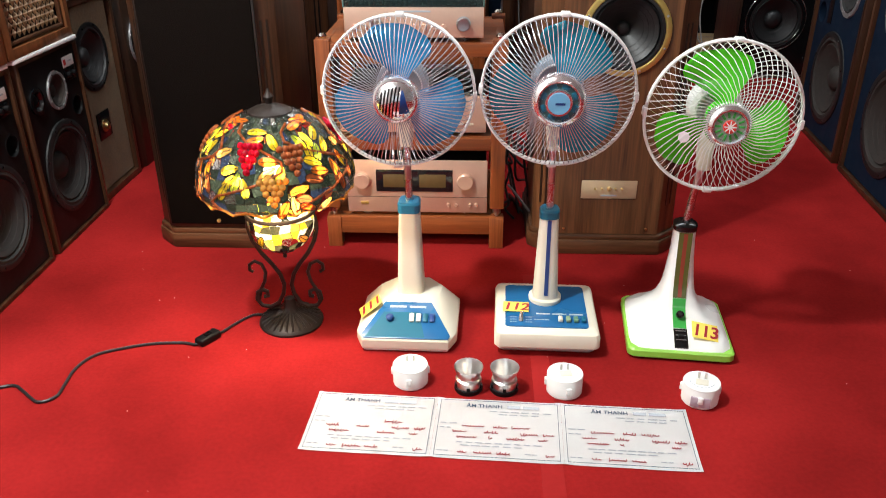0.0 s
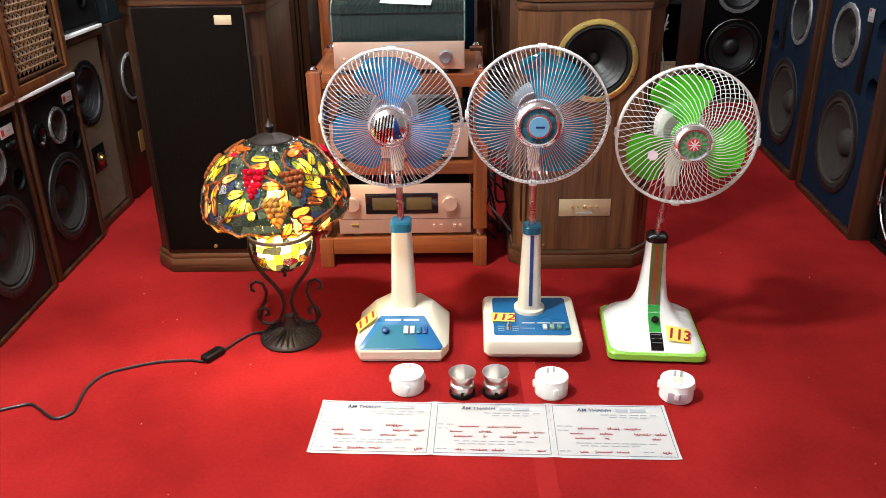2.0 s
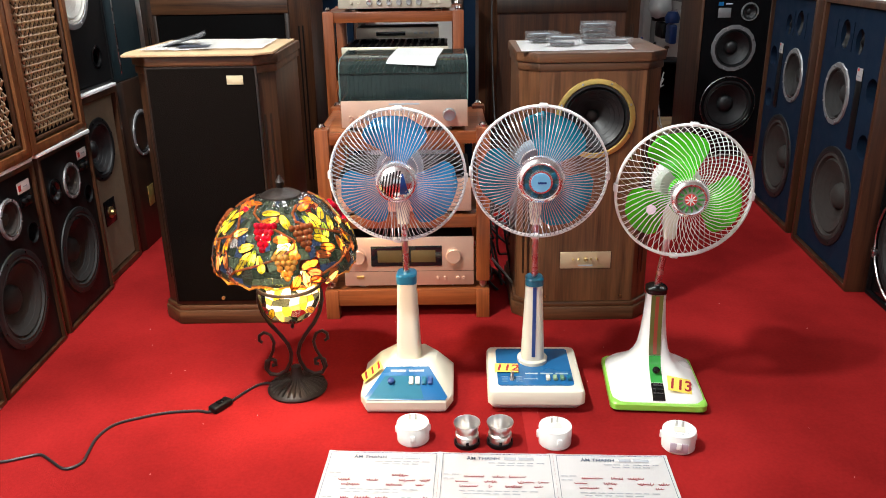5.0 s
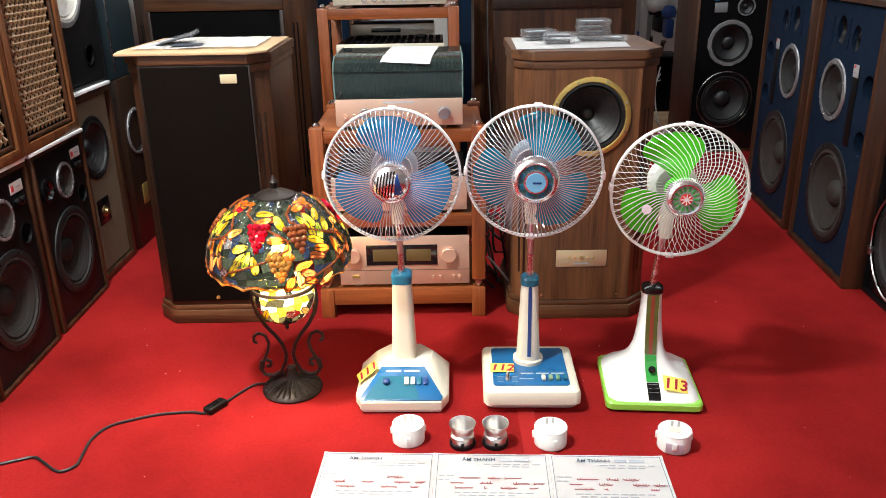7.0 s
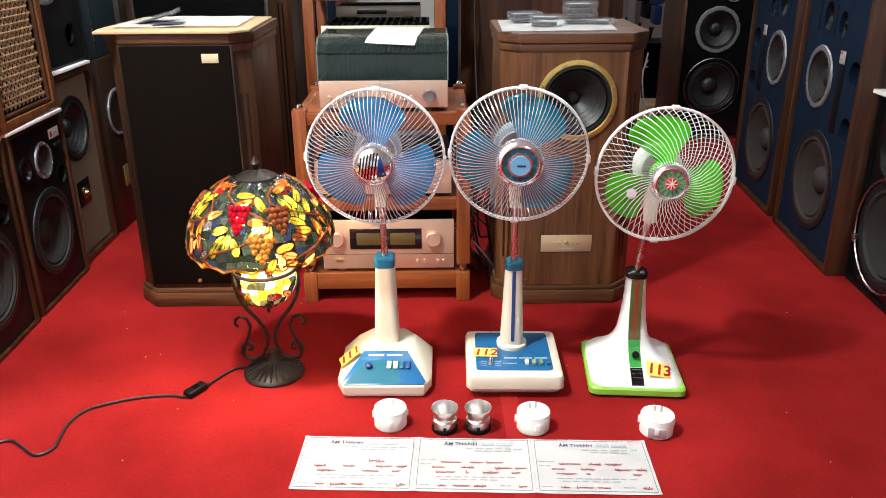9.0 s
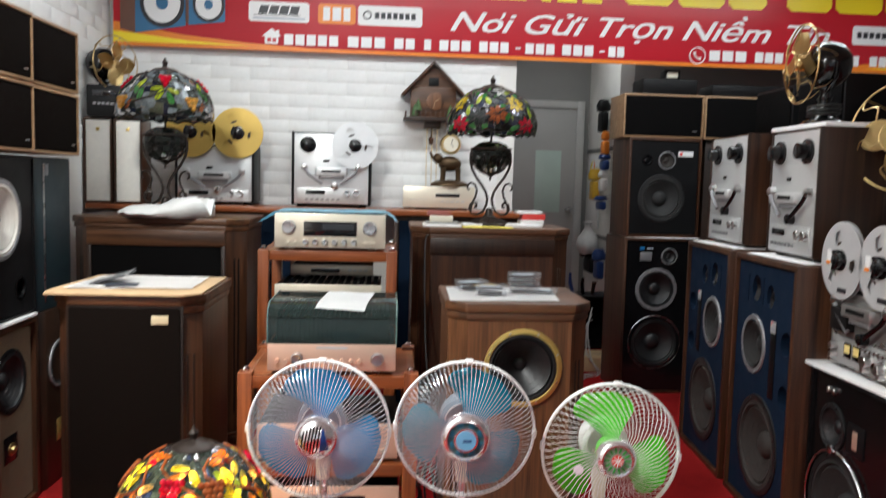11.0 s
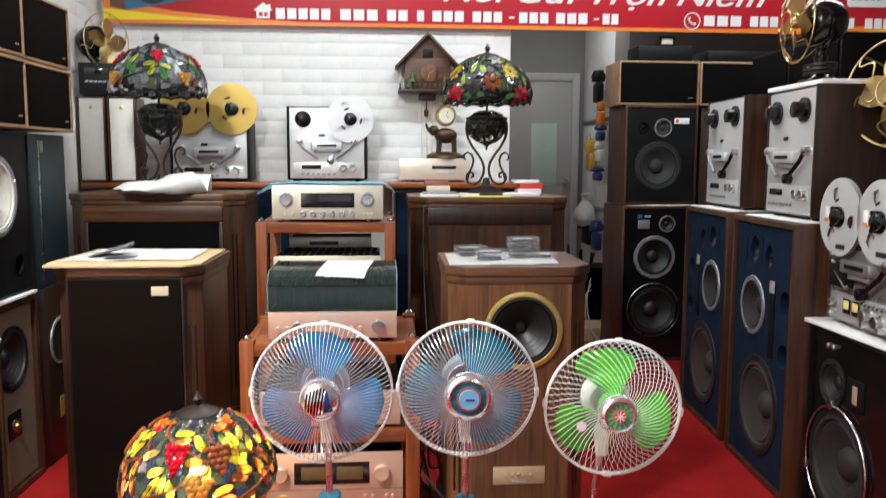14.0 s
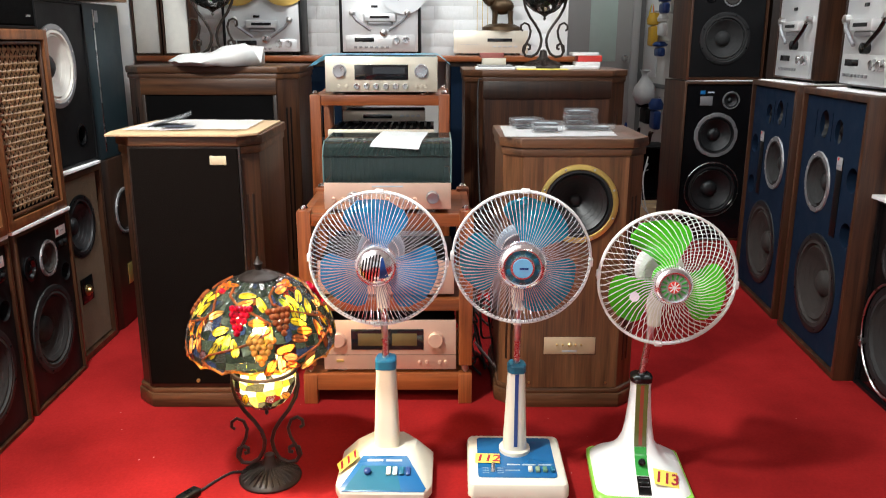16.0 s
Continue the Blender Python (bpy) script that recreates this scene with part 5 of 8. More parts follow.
part("balcony", box(B(), -0.175, 0.175, -0.155, 0.0, 0.04, 0.06, 0.004), DARKWOOD, t)
for k in range(12):
    part("baluster", box(B(), -0.168 + k * 0.0295, -0.158 + k * 0.0295, -0.153, -0.145, 0.06, 0.095, 0.001), WALNUT, t)
part("clock_face", lathe(B(), [(0.052, 0), (0.052, 0.008), (0.045, 0.010), (0, 0.008)], Matrix.Translation((0.01, -0.12, 0.155)) @ RX, 28), TEAKV, t)
for a, l in ((60, 0.03), (195, 0.04)):
    part("clock_hand", box(B(), -0.002, 0.002, -0.132, -0.130, 0, l, 0, m=Matrix.Translation((0.01, 0, 0.155)) @ Matrix.Rotation(radians(a), 4, "Y")), PALEWOOD, t)
part("bird_door", box(B(), -0.03, 0.03, -0.124, -0.118, 0.245, 0.295, 0.002), BLACKV, t)
for x, z in ((-0.11, 0.10), (-0.09, 0.13), (0.10, 0.10)):
    part("carved_tree", lathe(B(), [(0.022, 0), (0.012, 0.03), (0.016, 0.03), (0.006, 0.055), (0, 0.07)], Matrix.Translation((x, -0.135, z - 0.03)), 8), material("painted_green", (0.05, 0.11, 0.03), 0.6, 0, 0.2, 40, 0.1), t)
part("pendulum_box", box(B(), -0.05, 0.05, -0.09, -0.02, 0.0, 0.045, 0.006), DARKWOOD, t)
part("pendulum", lathe(B(), [(0, -0.10), (0.012, -0.09), (0.016, -0.06), (0.004, -0.05), (0.003, 0.0)], Matrix.Translation((-0.005, -0.06, 0.0)), 10), WALNUT, t)
for x in (-0.03, 0.0, 0.03):
    part("chain", tube(B(), [(x, -0.05, 0.0), (x * 1.05, -0.05, -0.15), (x, -0.05, -0.36)], 0.0022, 5), BRASS, t)

t = thing("bronze_clock", "bronze clock carried by an animal figure on a rocky base", "clock", pose(0.434, 3.02, 1.267))
BRONZE = material("dark_bronze", (0.075, 0.045, 0.022), 0.42, 0.7, 0.25, 40, 0.15)
b = lathe(B(), [(0.0, 0.0), (0.105, 0.0), (0.10, 0.02), (0.07, 0.035), (0.0, 0.04)], None, 20, 1.1)
for v in b.verts:
    v.co += Vector(noise.noise_vector(v.co * 30)) * 0.006
    v.co.z = max(v.co.z, 0)
part("rock_base", b, BRONZE, t)
b = B()
ball(b, (0, 0, 0.135), 0.055, 16)
for v in b.verts:
    v.co = Vector((v.co.x * 1.25, v.co.y * 0.8, 0.135 + (v.co.z - 0.135) * 0.85))
ball(b, (-0.07, 0, 0.165), 0.032, 12)
tube(b, [(-0.09, 0, 0.16), (-0.108, 0, 0.18), (-0.118, 0, 0.205)], [0.014, 0.010, 0.006], 8)
for x, y in ((-0.04, -0.022), (-0.035, 0.022), (0.045, -0.022), (0.05, 0.022)):
    tube(b, [(x, y, 0.11), (x * 1.05, y, 0.07), (x * 1.1, y, 0.032)], [0.018, 0.014, 0.015], 8)
part("figure", b, BRONZE, t)
part("drum", lathe(B(), [(0, 0.04), (0.055, 0.038), (0.062, 0.02), (0.062, -0.02), (0, -0.022)], Matrix.Translation((0.0, 0, 0.25)) @ RX, 28), BRASS, t)
part("dial", lathe(B(), [(0.044, 0.039), (0.044, 0.0415), (0, 0.0415)], Matrix.Translation((0.0, 0, 0.25)) @ RX, 28), IVORY, t)
for a, l in ((20, 0.03), (140, 0.022)):
    part("clock_hand", box(B(), -0.0015, 0.0015, -0.0435, -0.042, 0, l, 0, m=Matrix.Translation((0, 0, 0.25)) @ Matrix.Rotation(radians(a), 4, "Y")), BLACKV, t)
part("finial", lathe(B(), [(0.03, 0), (0.02, 0.015), (0.024, 0.02), (0.008, 0.035), (0, 0.042)], Matrix.Translation((0, 0, 0.308)), 16), BRASS, t)


# ---- stained glass lamps ----
LEAD = material("lead_came", (0.035, 0.03, 0.026), 0.4, 0.7, 0.2, 40, 0.1)
# Silver is pale partly to carry bright reflections in the glass colour.
G = {k: glass_tint("glass_" + k, c, sh, 0.06, 0.9 if max(c) < 0.12 else 0.35, 230 if max(c) < 0.12 else 90) for k, c, sh in (
    ("yellow", (0.88, 0.62, 0.03), 0.55), ("orange", (0.80, 0.20, 0.02), 0.55), ("amber", (0.92, 0.48, 0.10), 0.6), ("red", (0.90, 0.006, 0.04), 0.6),
    ("brown", (0.50, 0.13, 0.04), 0.55), ("lime", (0.55, 0.68, 0.04), 0.6), ("green", (0.06, 0.26, 0.06), 0.5), ("dark", (0.004, 0.0075, 0.006), 0.4),
    ("slate", (0.013, 0.020, 0.016), 0.45), ("blue", (0.006, 0.011, 0.03), 0.45), ("white", (0.80, 0.80, 0.78), 0.6), ("clear", (0.10, 0.105, 0.065), 0.5), ("silver", (0.20, 0.235, 0.25), 0.4))}
SHADE = [(0.190, 0.398), (0.197, 0.417), (0.197, 0.441), (0.191, 0.468), (0.180, 0.495), (0.164, 0.521), (0.143, 0.548), (0.115, 0.571), (0.082, 0.589), (0.048, 0.600)]
BOWL = [(0.034, 0.368), (0.062, 0.358), (0.080, 0.340), (0.089, 0.318), (0.088, 0.30), (0.080, 0.275), (0.066, 0.252), (0.046, 0.234), (0.02, 0.224)]


def on(prof, a, s, out=0.0):
    """The point of a turned surface at angle a and share s of its profile, with its outward normal."""
    f = min(max(s, 0), 0.9999) * (len(prof) - 1)
    i = int(f)
    (r0, z0), (r1, z1) = prof[i], prof[i + 1]
    r, z = r0 + (r1 - r0) * (f - i), z0 + (z1 - z0) * (f - i)
    d = Vector((r1 - r0, z1 - z0))
    n2 = Vector((d.y, -d.x)).normalized()
    if prof is BOWL:
        n2 = -n2
    n = Vector((n2.x * math.cos(a), n2.x * math.sin(a), n2.y))
    return Vector((r * math.cos(a), r * math.sin(a), z)) + n * out, n


def mosaic(name, parent, prof, cols, rows, marks, palette, rng, scallop=0.0):
    """Small glass pieces over a turned surface, leaving room for the larger pieces in marks."""
    meshes = {}
    lead = B()
    jit = [[(rng.uniform(-0.3, 0.3), rng.uniform(-0.3, 0.3)) for _ in range(cols)] for _ in range(rows + 1)]

    def corner(i, j):
        dx, dz = jit[i][j % cols] if 0 < i < rows else (jit[i][j % cols][0], 0)
        a = 2 * math.pi * (j + dx) / cols
        s = (i + dz) / rows
        p, n = on(prof, a, s)
        if scallop and i == 0:
            p.z += scallop * abs(math.sin(a * 8))
        return p, n

    for i in range(rows):
        for j in range(cols):
            q = [corner(i, j)[0], corner(i, j + 1)[0], corner(i + 1, j + 1)[0], corner(i + 1, j)[0]]
            c = sum(q, Vector()) / 4
            if any((c - mp).length < mr for mp, mr in marks):
                continue
            bm = meshes.setdefault(palette[int(rng.random() ** 1.3 * len(palette))], B())
            bm.faces.new([bm.verts.new(c + (v - c) * 0.97) for v in q])
            if (i + j) % 2 == 0:
                tube(lead, [q[0], q[1]], 0.0007, 4), tube(lead, [q[0], q[3]], 0.0007, 4)
    whole = part(name, lead, LEAD, parent, "leaded stained glass")
    for key, bm in meshes.items():
        o = part("glass_mosaic", bm, G[key], whole, key + " glass pieces", 5)
        o["kind"] = "stuff"
    return whole


def leaf(parent, prof, a, s, turn, size, mat, wide=0.45, name="leaf"):
    p, n = on(prof, a, s, 0.0025)
    e = Vector((-math.sin(a), math.cos(a), 0))
    u = n.cross(e)
    bm = B()
    ring = []
    for k in range(12):
        f = k / 12 * 2 * math.pi
        x, y = math.cos(f), math.sin(f) * wide * (1 - 0.25 * math.cos(f))
        x, y = (x * math.cos(turn) - y * math.sin(turn)) * size, (x * math.sin(turn) + y * math.cos(turn)) * size
        q = p + e * x + u * y - n * ((x * x + y * y) / 0.30)
        ring.append(q)
    mid = bm.verts.new(p + n * 0.002)
    vs = [bm.verts.new(q) for q in ring]
    for k in range(12):
        bm.faces.new((vs[k], vs[(k + 1) % 12], mid))
    glass = set(bm.faces)
    tube(bm, ring, 0.0013, 4, True)
    tube(bm, [ring[0], p + n * 0.002, ring[6]], 0.001, 4)
    for f in bm.faces:
        f.material_index = 0 if f in glass else 1
    o = part(name, bm, G[mat], parent)
    o.data.materials.append(LEAD)


def stained_lamp(label, m, palette, motif, seed, lit):
    rng = random.Random(seed)
    t = thing("stained_glass_lamp", label, "lamp", m)
    # iron foot and scrolls
    b = lathe(B(), [(0, 0.0), (0.086, 0.0), (0.088, 0.006), (0.083, 0.014), (0.06, 0.026), (0.03, 0.036), (0.018, 0.05), (0.014, 0.075), (0, 0.08)], None, 48)
    for v in b.verts:
        r = math.hypot(v.co.x, v.co.y)
        if 0.02 < r < 0.075:
            v.co.z += 0.002 * math.cos(24 * math.atan2(v.co.y, v.co.x))
    foot = part("foot", b, IRON, t, "ribbed dark bronze foot")
    ribs = B()
    for k in range(28):
        a = k / 28 * 2 * math.pi
        tube(ribs, [(0.028 * math.cos(a), 0.028 * math.sin(a), 0.037), (0.06 * math.cos(a), 0.06 * math.sin(a), 0.0265), (0.081 * math.cos(a), 0.081 * math.sin(a), 0.015)], [0.0015, 0.003, 0.0035], 5)
    part("foot_ribs", ribs, IRON, foot)
    for s in (-1, 1):
        main = [(0.080, 0.335), (0.088, 0.315), (0.090, 0.285), (0.082, 0.25), (0.062, 0.212), (0.036, 0.178), (0.018, 0.148), (0.010, 0.118), (0.014, 0.09), (0.028, 0.062), (0.052, 0.048), (0.076, 0.052), (0.088, 0.072), (0.084, 0.094), (0.07, 0.102), (0.058, 0.095), (0.058, 0.082), (0.068, 0.08)]
        part("scroll_arm", tube(B(), [(s * x, 0, z) for x, z in main], 0.0058, 8), IRON, t)
        curl = [(0.084, 0.066), (0.076, 0.10), (0.062, 0.128), (0.057, 0.155), (0.066, 0.18), (0.084, 0.188), (0.098, 0.178), (0.099, 0.162), (0.090, 0.156)]
        part("scroll_curl", tube(B(), [(s * x, 0, z) for x, z in curl], 0.0048, 8), IRON, t)
    part("ring", tube(B(), [(0.088 * math.cos(a * math.pi / 16), 0.088 * math.sin(a * math.pi / 16), 0.336) for a in range(32)], 0.005, 6, True), IRON, t)
    part("stem", tube(B(), [(0, 0, 0.336), (0, 0, 0.60)], 0.005, 8), IRON, t)
    part("drop_finial", lathe(B(), [(0, 0.196), (0.006, 0.203), (0.004, 0.212), (0.02, 0.224), (0, 0.226)], None, 14), IRON, t)
    part("crown", lathe(B(), [(0.056, 0.592), (0.054, 0.602), (0.04, 0.61), (0.02, 0.614), (0.008, 0.62), (0.010, 0.63), (0.013, 0.637), (0.006, 0.646), (0.003, 0.655), (0, 0.656)], None, 28), IRON, t, "dark metal crown with finial")
    marks, jobs, beads = [], [], []
    for da, s, turn, size, mat, wide in motif["leaves"]:
        a = radians(da)
        jobs.append((a, s, radians(turn), size, mat, wide))
        p, n = on(SHADE, a, s)
        e = Vector((-math.sin(a), math.cos(a), 0))
        for k in (-0.45, 0.0, 0.45):
            marks.append((p + (e * math.cos(radians(turn)) + n.cross(e) * math.sin(radians(turn))) * size * k, size * wide * 0.75))
    for da, s, mat, n_rows in motif["beads"]:
        a = radians(da)
        for r in range(n_rows):
            for c in range(n_rows - r):
                aa = a + (c - (n_rows - r - 1) / 2 + rng.uniform(-0.15, 0.15)) * 0.080
                beads.append((aa, s + (n_rows / 2 - r) * -0.052 * -1, mat))
        marks.append((on(SHADE, a, s)[0], 0.012))
    shade = mosaic("shade", t, SHADE, 46, 11, marks, palette, rng, 0.010)
    for a, s, turn, size, mat, wide in jobs:
        leaf(shade, SHADE, a, s, turn, size, mat, wide)
    for a, s, mat in beads:
        p, n = on(SHADE, a, s, 0.004)
        part("glass_bead", ball(B(), p, 0.0088, 10), G[mat], shade)
    vine = B()
    for k in range(6):
        a0 = radians(60 * k + 20)
        tube(vine, [on(SHADE, a0 + 0.5 * math.sin(q * 0.7 + k), 0.08 + q * 0.08, 0.003)[0] for q in range(11)], 0.0035, 6)
    part("vine", vine, G["brown"] if motif["vine"] else LEAD, shade)
    rim = B()
    tube(rim, [on(SHADE, k * math.pi / 64, 0.0)[0] + Vector((0, 0, 0.010 * abs(math.sin(k * math.pi / 8)))) for k in range(128)], 0.004, 6, True)
    part("rim", rim, G["amber"] if lit else LEAD, shade)
    bowl = mosaic("bowl", t, BOWL, 22, 9, [], motif["bowl"], rng)
    for k in range(9):
        leaf(bowl, BOWL, radians(k * 40), 0.60 + 0.16 * (k % 2), radians(60 + 40 * (k % 3)), 0.02, motif["bowl_leaf"][k % len(motif["bowl_leaf"])], 0.5)
    if lit:
        for z, r in ((0.455, 0.024), (0.292, 0.016)):
            bm = B()
            ball(bm, (0.0, -0.04 if z > 0.4 else 0, z), r, 14)
            part("bulb", bm, BULB, t, "glowing warm bulb")
    return t


vine_leaves, bead_sets = [], []
for k in range(3):
    o = -90 + 120 * k
    bead_sets += [(o - 10, 0.56, "red", 5), (o + 27, 0.53, "brown", 5), (o + 9, 0.27, "amber", 5)]
    for da, s, turn, mat in ((-25, 0.49, 20, "yellow"), (-24, 0.38, 50, "yellow"), (-28, 0.29, 60, "yellow"), (-18, 0.39, 75, "lime"), (-11, 0.34, 105, "yellow"),
                             (-50, 0.90, 20, "orange"), (-7, 0.82, 0, "yellow"), (-8, 0.74, 25, "orange"), (11, 0.73, 110, "yellow"), (7, 0.57, -5, "orange"),
                             (15, 0.45, 75, "yellow"), (5, 0.46, 40, "amber"), (60, 0.88, -20, "orange"), (46, 0.85, 20, "orange"), (47, 0.71, 100, "yellow"),
                             (38, 0.70, 110, "lime"), (43, 0.62, 90, "yellow"), (51, 0.59, 70, "lime"), (43, 0.52, -30, "yellow"), (46, 0.43, -15, "orange"),
                             (40, 0.37, -20, "brown"), (27, 0.30, 15, "orange"), (30, 0.21, -20, "brown"), (23, 0.15, 100, "amber"), (15, 0.12, 60, "orange"),
                             (32, 0.11, -30, "orange"), (60, 0.42, 100, "orange"), (64, 0.27, 100, "brown"), (72, 0.45, 110, "yellow"), (-58, 0.63, 60, "yellow"),
                             (-59, 0.74, 45, "yellow"), (-48, 0.46, 95, "orange"), (-44, 0.33, 100, "brown"), (45, 0.08, 40, "amber"), (-36, 0.62, 30, "amber")):
        vine_leaves.append((o + da, s, turn, 0.0255, mat, 0.46))
GRAPE = {"leaves": vine_leaves, "beads": bead_sets, "vine": True, "bowl": ["white", "clear", "yellow", "lime", "slate", "amber", "dark"], "bowl_leaf": ["yellow", "lime", "amber"]}
LX, LY = -0.415, 0.323
stained_lamp("lit stained glass table lamp with grape vine shade on iron scrolls", pose(LX, LY, 0, 0, 0, 3), ["dark", "slate", "dark", "slate", "blue", "dark", "slate", "blue"], GRAPE, 3, True)
bulb_up = bpy.data.lights.new("shade_bulb", "POINT")
bulb_up.energy, bulb_up.color, bulb_up.shadow_soft_size = 12.0, (1.0, 0.80, 0.52), 0.03
new("shade_bulb", bulb_up).location = (LX, LY - 0.09, 0.46)
bulb_low = bpy.data.lights.new("bowl_bulb", "POINT")
bulb_low.energy, bulb_low.color, bulb_low.shadow_soft_size = 0.9, (1.0, 0.80, 0.50), 0.02
new("bowl_bulb", bulb_low).location = (LX, LY - 0.025, 0.29)

berry, green_l = [], []
for k in range(4):
    o = -75 + 90 * k
    berry += [(o, 0.62, "red", 4), (o + 32, 0.25, "amber", 4)]
    for da, s, turn, size, mat in ((-6, 0.42, 60, 0.03, "lime"), (6, 0.36, 110, 0.03, "green"), (-10, 0.52, 10, 0.026, "lime"), (10, 0.48, 150, 0.026, "lime"), (-34, 0.6, 60, 0.03, "lime"), (-38, 0.5, 120, 0.028, "green"), (-30, 0.42, 80, 0.03, "green"), (-44, 0.25, 60, 0.024, "brown")):
        green_l.append((o + da, s, turn, size, mat, 0.42))
BERRY = {"leaves": green_l, "beads": berry, "vine": False, "bowl": ["dark", "slate", "dark", "dark"], "bowl_leaf": ["dark", "green", "slate"]}
flow = []
for k in range(4):
    o = -88 + 90 * k
    for da, s, mat, c in ((-2, 0.36, "brown", 8), (26, 0.56, "yellow", 8), (38, 0.18, "red", 7), (8, 0.82, "white", 6), (-28, 0.30, "slate", 8)):
        for q in range(c):
            f = 2 * math.pi * q / c
            rr = 0.026
            flow.append((o + da + math.degrees(rr * math.cos(f) / 0.17), s + rr * math.sin(f) / 0.30, math.degrees(f), 0.021, mat, 0.5))
    for da, s, turn in ((10, 0.3, 60), (-16, 0.6, 120), (18, 0.75, 30), (-30, 0.62, 80), (48, 0.42, 100), (20, 0.12, 20)):
        flow.append((o + da, s, turn, 0.026, "lime" if s > 0.4 else "green", 0.42))
FLOWER = {"leaves": flow, "beads": [], "vine": False, "bowl": ["dark", "slate", "dark", "dark"], "bowl_leaf": ["dark", "green", "slate"]}
stained_lamp("unlit stained glass lamp, berry and leaf shade, on cabinet", pose(-1.016, 2.27, BT + 0.0005, 0, 0, 0) @ Matrix.Scale(1.16, 4), ["silver", "slate", "silver", "blue", "clear"], BERRY, 5, False)
stained_lamp("unlit stained glass lamp with flower shade on a walnut cabinet", pose(0.581, 2.27, BT - 0.0145, 0, 0, 0) @ Matrix.Scale(1.14, 4), ["dark", "slate", "green", "dark", "blue"], FLOWER, 7, False)


# ---- table fans ----
def loft(bm, rings, cap=True):
    vs = [[bm.verts.new(p) for p in r] for r in rings]
    n = len(vs[0])
    for a, b in zip(vs, vs[1:]):
        for i in range(n):
            j = (i + 1) % n
            bm.faces.new((a[i], a[j], b[j], b[i]))
    if cap:
        bm.faces.new(vs[0][::-1]), bm.faces.new(vs[-1])
    return bm


def rounded(hx, hy, z, cy=0.0, p=4.0, n=36):
    """A rounded square outline at height z."""
    out = []
    if p >= 10:
        rad = 1.6 / p * min(hx, hy)
        for k in range(n):
            q, a = k // (n // 4), radians(90) * ((k % (n // 4)) / (n // 4 - 1) + k // (n // 4))
            sx, sy = ((1, 1), (-1, 1), (-1, -1), (1, -1))[q]
            out.append((sx * (hx - rad) + rad * math.cos(a), cy + sy * (hy - rad) + rad * math.sin(a), z))
        return out
    for i in range(n):
        a = 2 * math.pi * i / n
        c, q = math.cos(a), math.sin(a)
        k = (abs(c) ** p + abs(q) ** p) ** (-1 / p)
        out.append((hx * c * k, cy + hy * q * k, z))
    return out


def guard_wires(prof, n, twist, wire, mat, parent, m, start=0.0):
    """Wires from the hub to the rim along the profile (radius, y), each turned by twist degrees on the way."""
    pts = []
    for r, y in prof:
        f = radians(twist) * (r - prof[0][0]) / (prof[-1][0] - prof[0][0])
        pts.append((r * math.cos(f), y, r * math.sin(f)))
    first = part("wire", tube(B(), pts, wire, 4), mat, parent)
    for k in range(n):
        turn = m @ Matrix.Rotation(2 * math.pi * (k + start) / n, 4, "Y")
        if k == 0:
            first.matrix_basis = turn
        else:
            share("wire", first.data, parent, turn)


def torus(bm, R, y, r, n=64, seg=8):
    return tube(bm, [(R * math.cos(2 * math.pi * i / n), y, R * math.sin(2 * math.pi * i / n)) for i in range(n)], r, seg, True)


def blade(bm, mid, spread, r0, r1, lean=0.022):
    rows = []
    for i in range(13):
        f = i / 12
        r = r0 + (r1 - r0) * f
        half = radians(spread) * (0.66 + 0.34 * min(1, f * 1.5)) * math.sqrt(max(0.03, 1 - max(0, (f - 0.66) / 0.36) ** 2.6))
        row = []
        for j in range(11):
            g = j / 10 * 2 - 1
            a = radians(mid) + half * g + 0.12 * f
            row.append(bm.verts.new((r * math.cos(a), lean * g * (1.2 - 0.5 * f) + 0.006 * g * g, r * math.sin(a))))
        rows.append(row)
    for a, b in zip(rows, rows[1:]):
        for j in range(10):
            bm.faces.new((a[j], a[j + 1], b[j + 1], b[j]))
    return bm


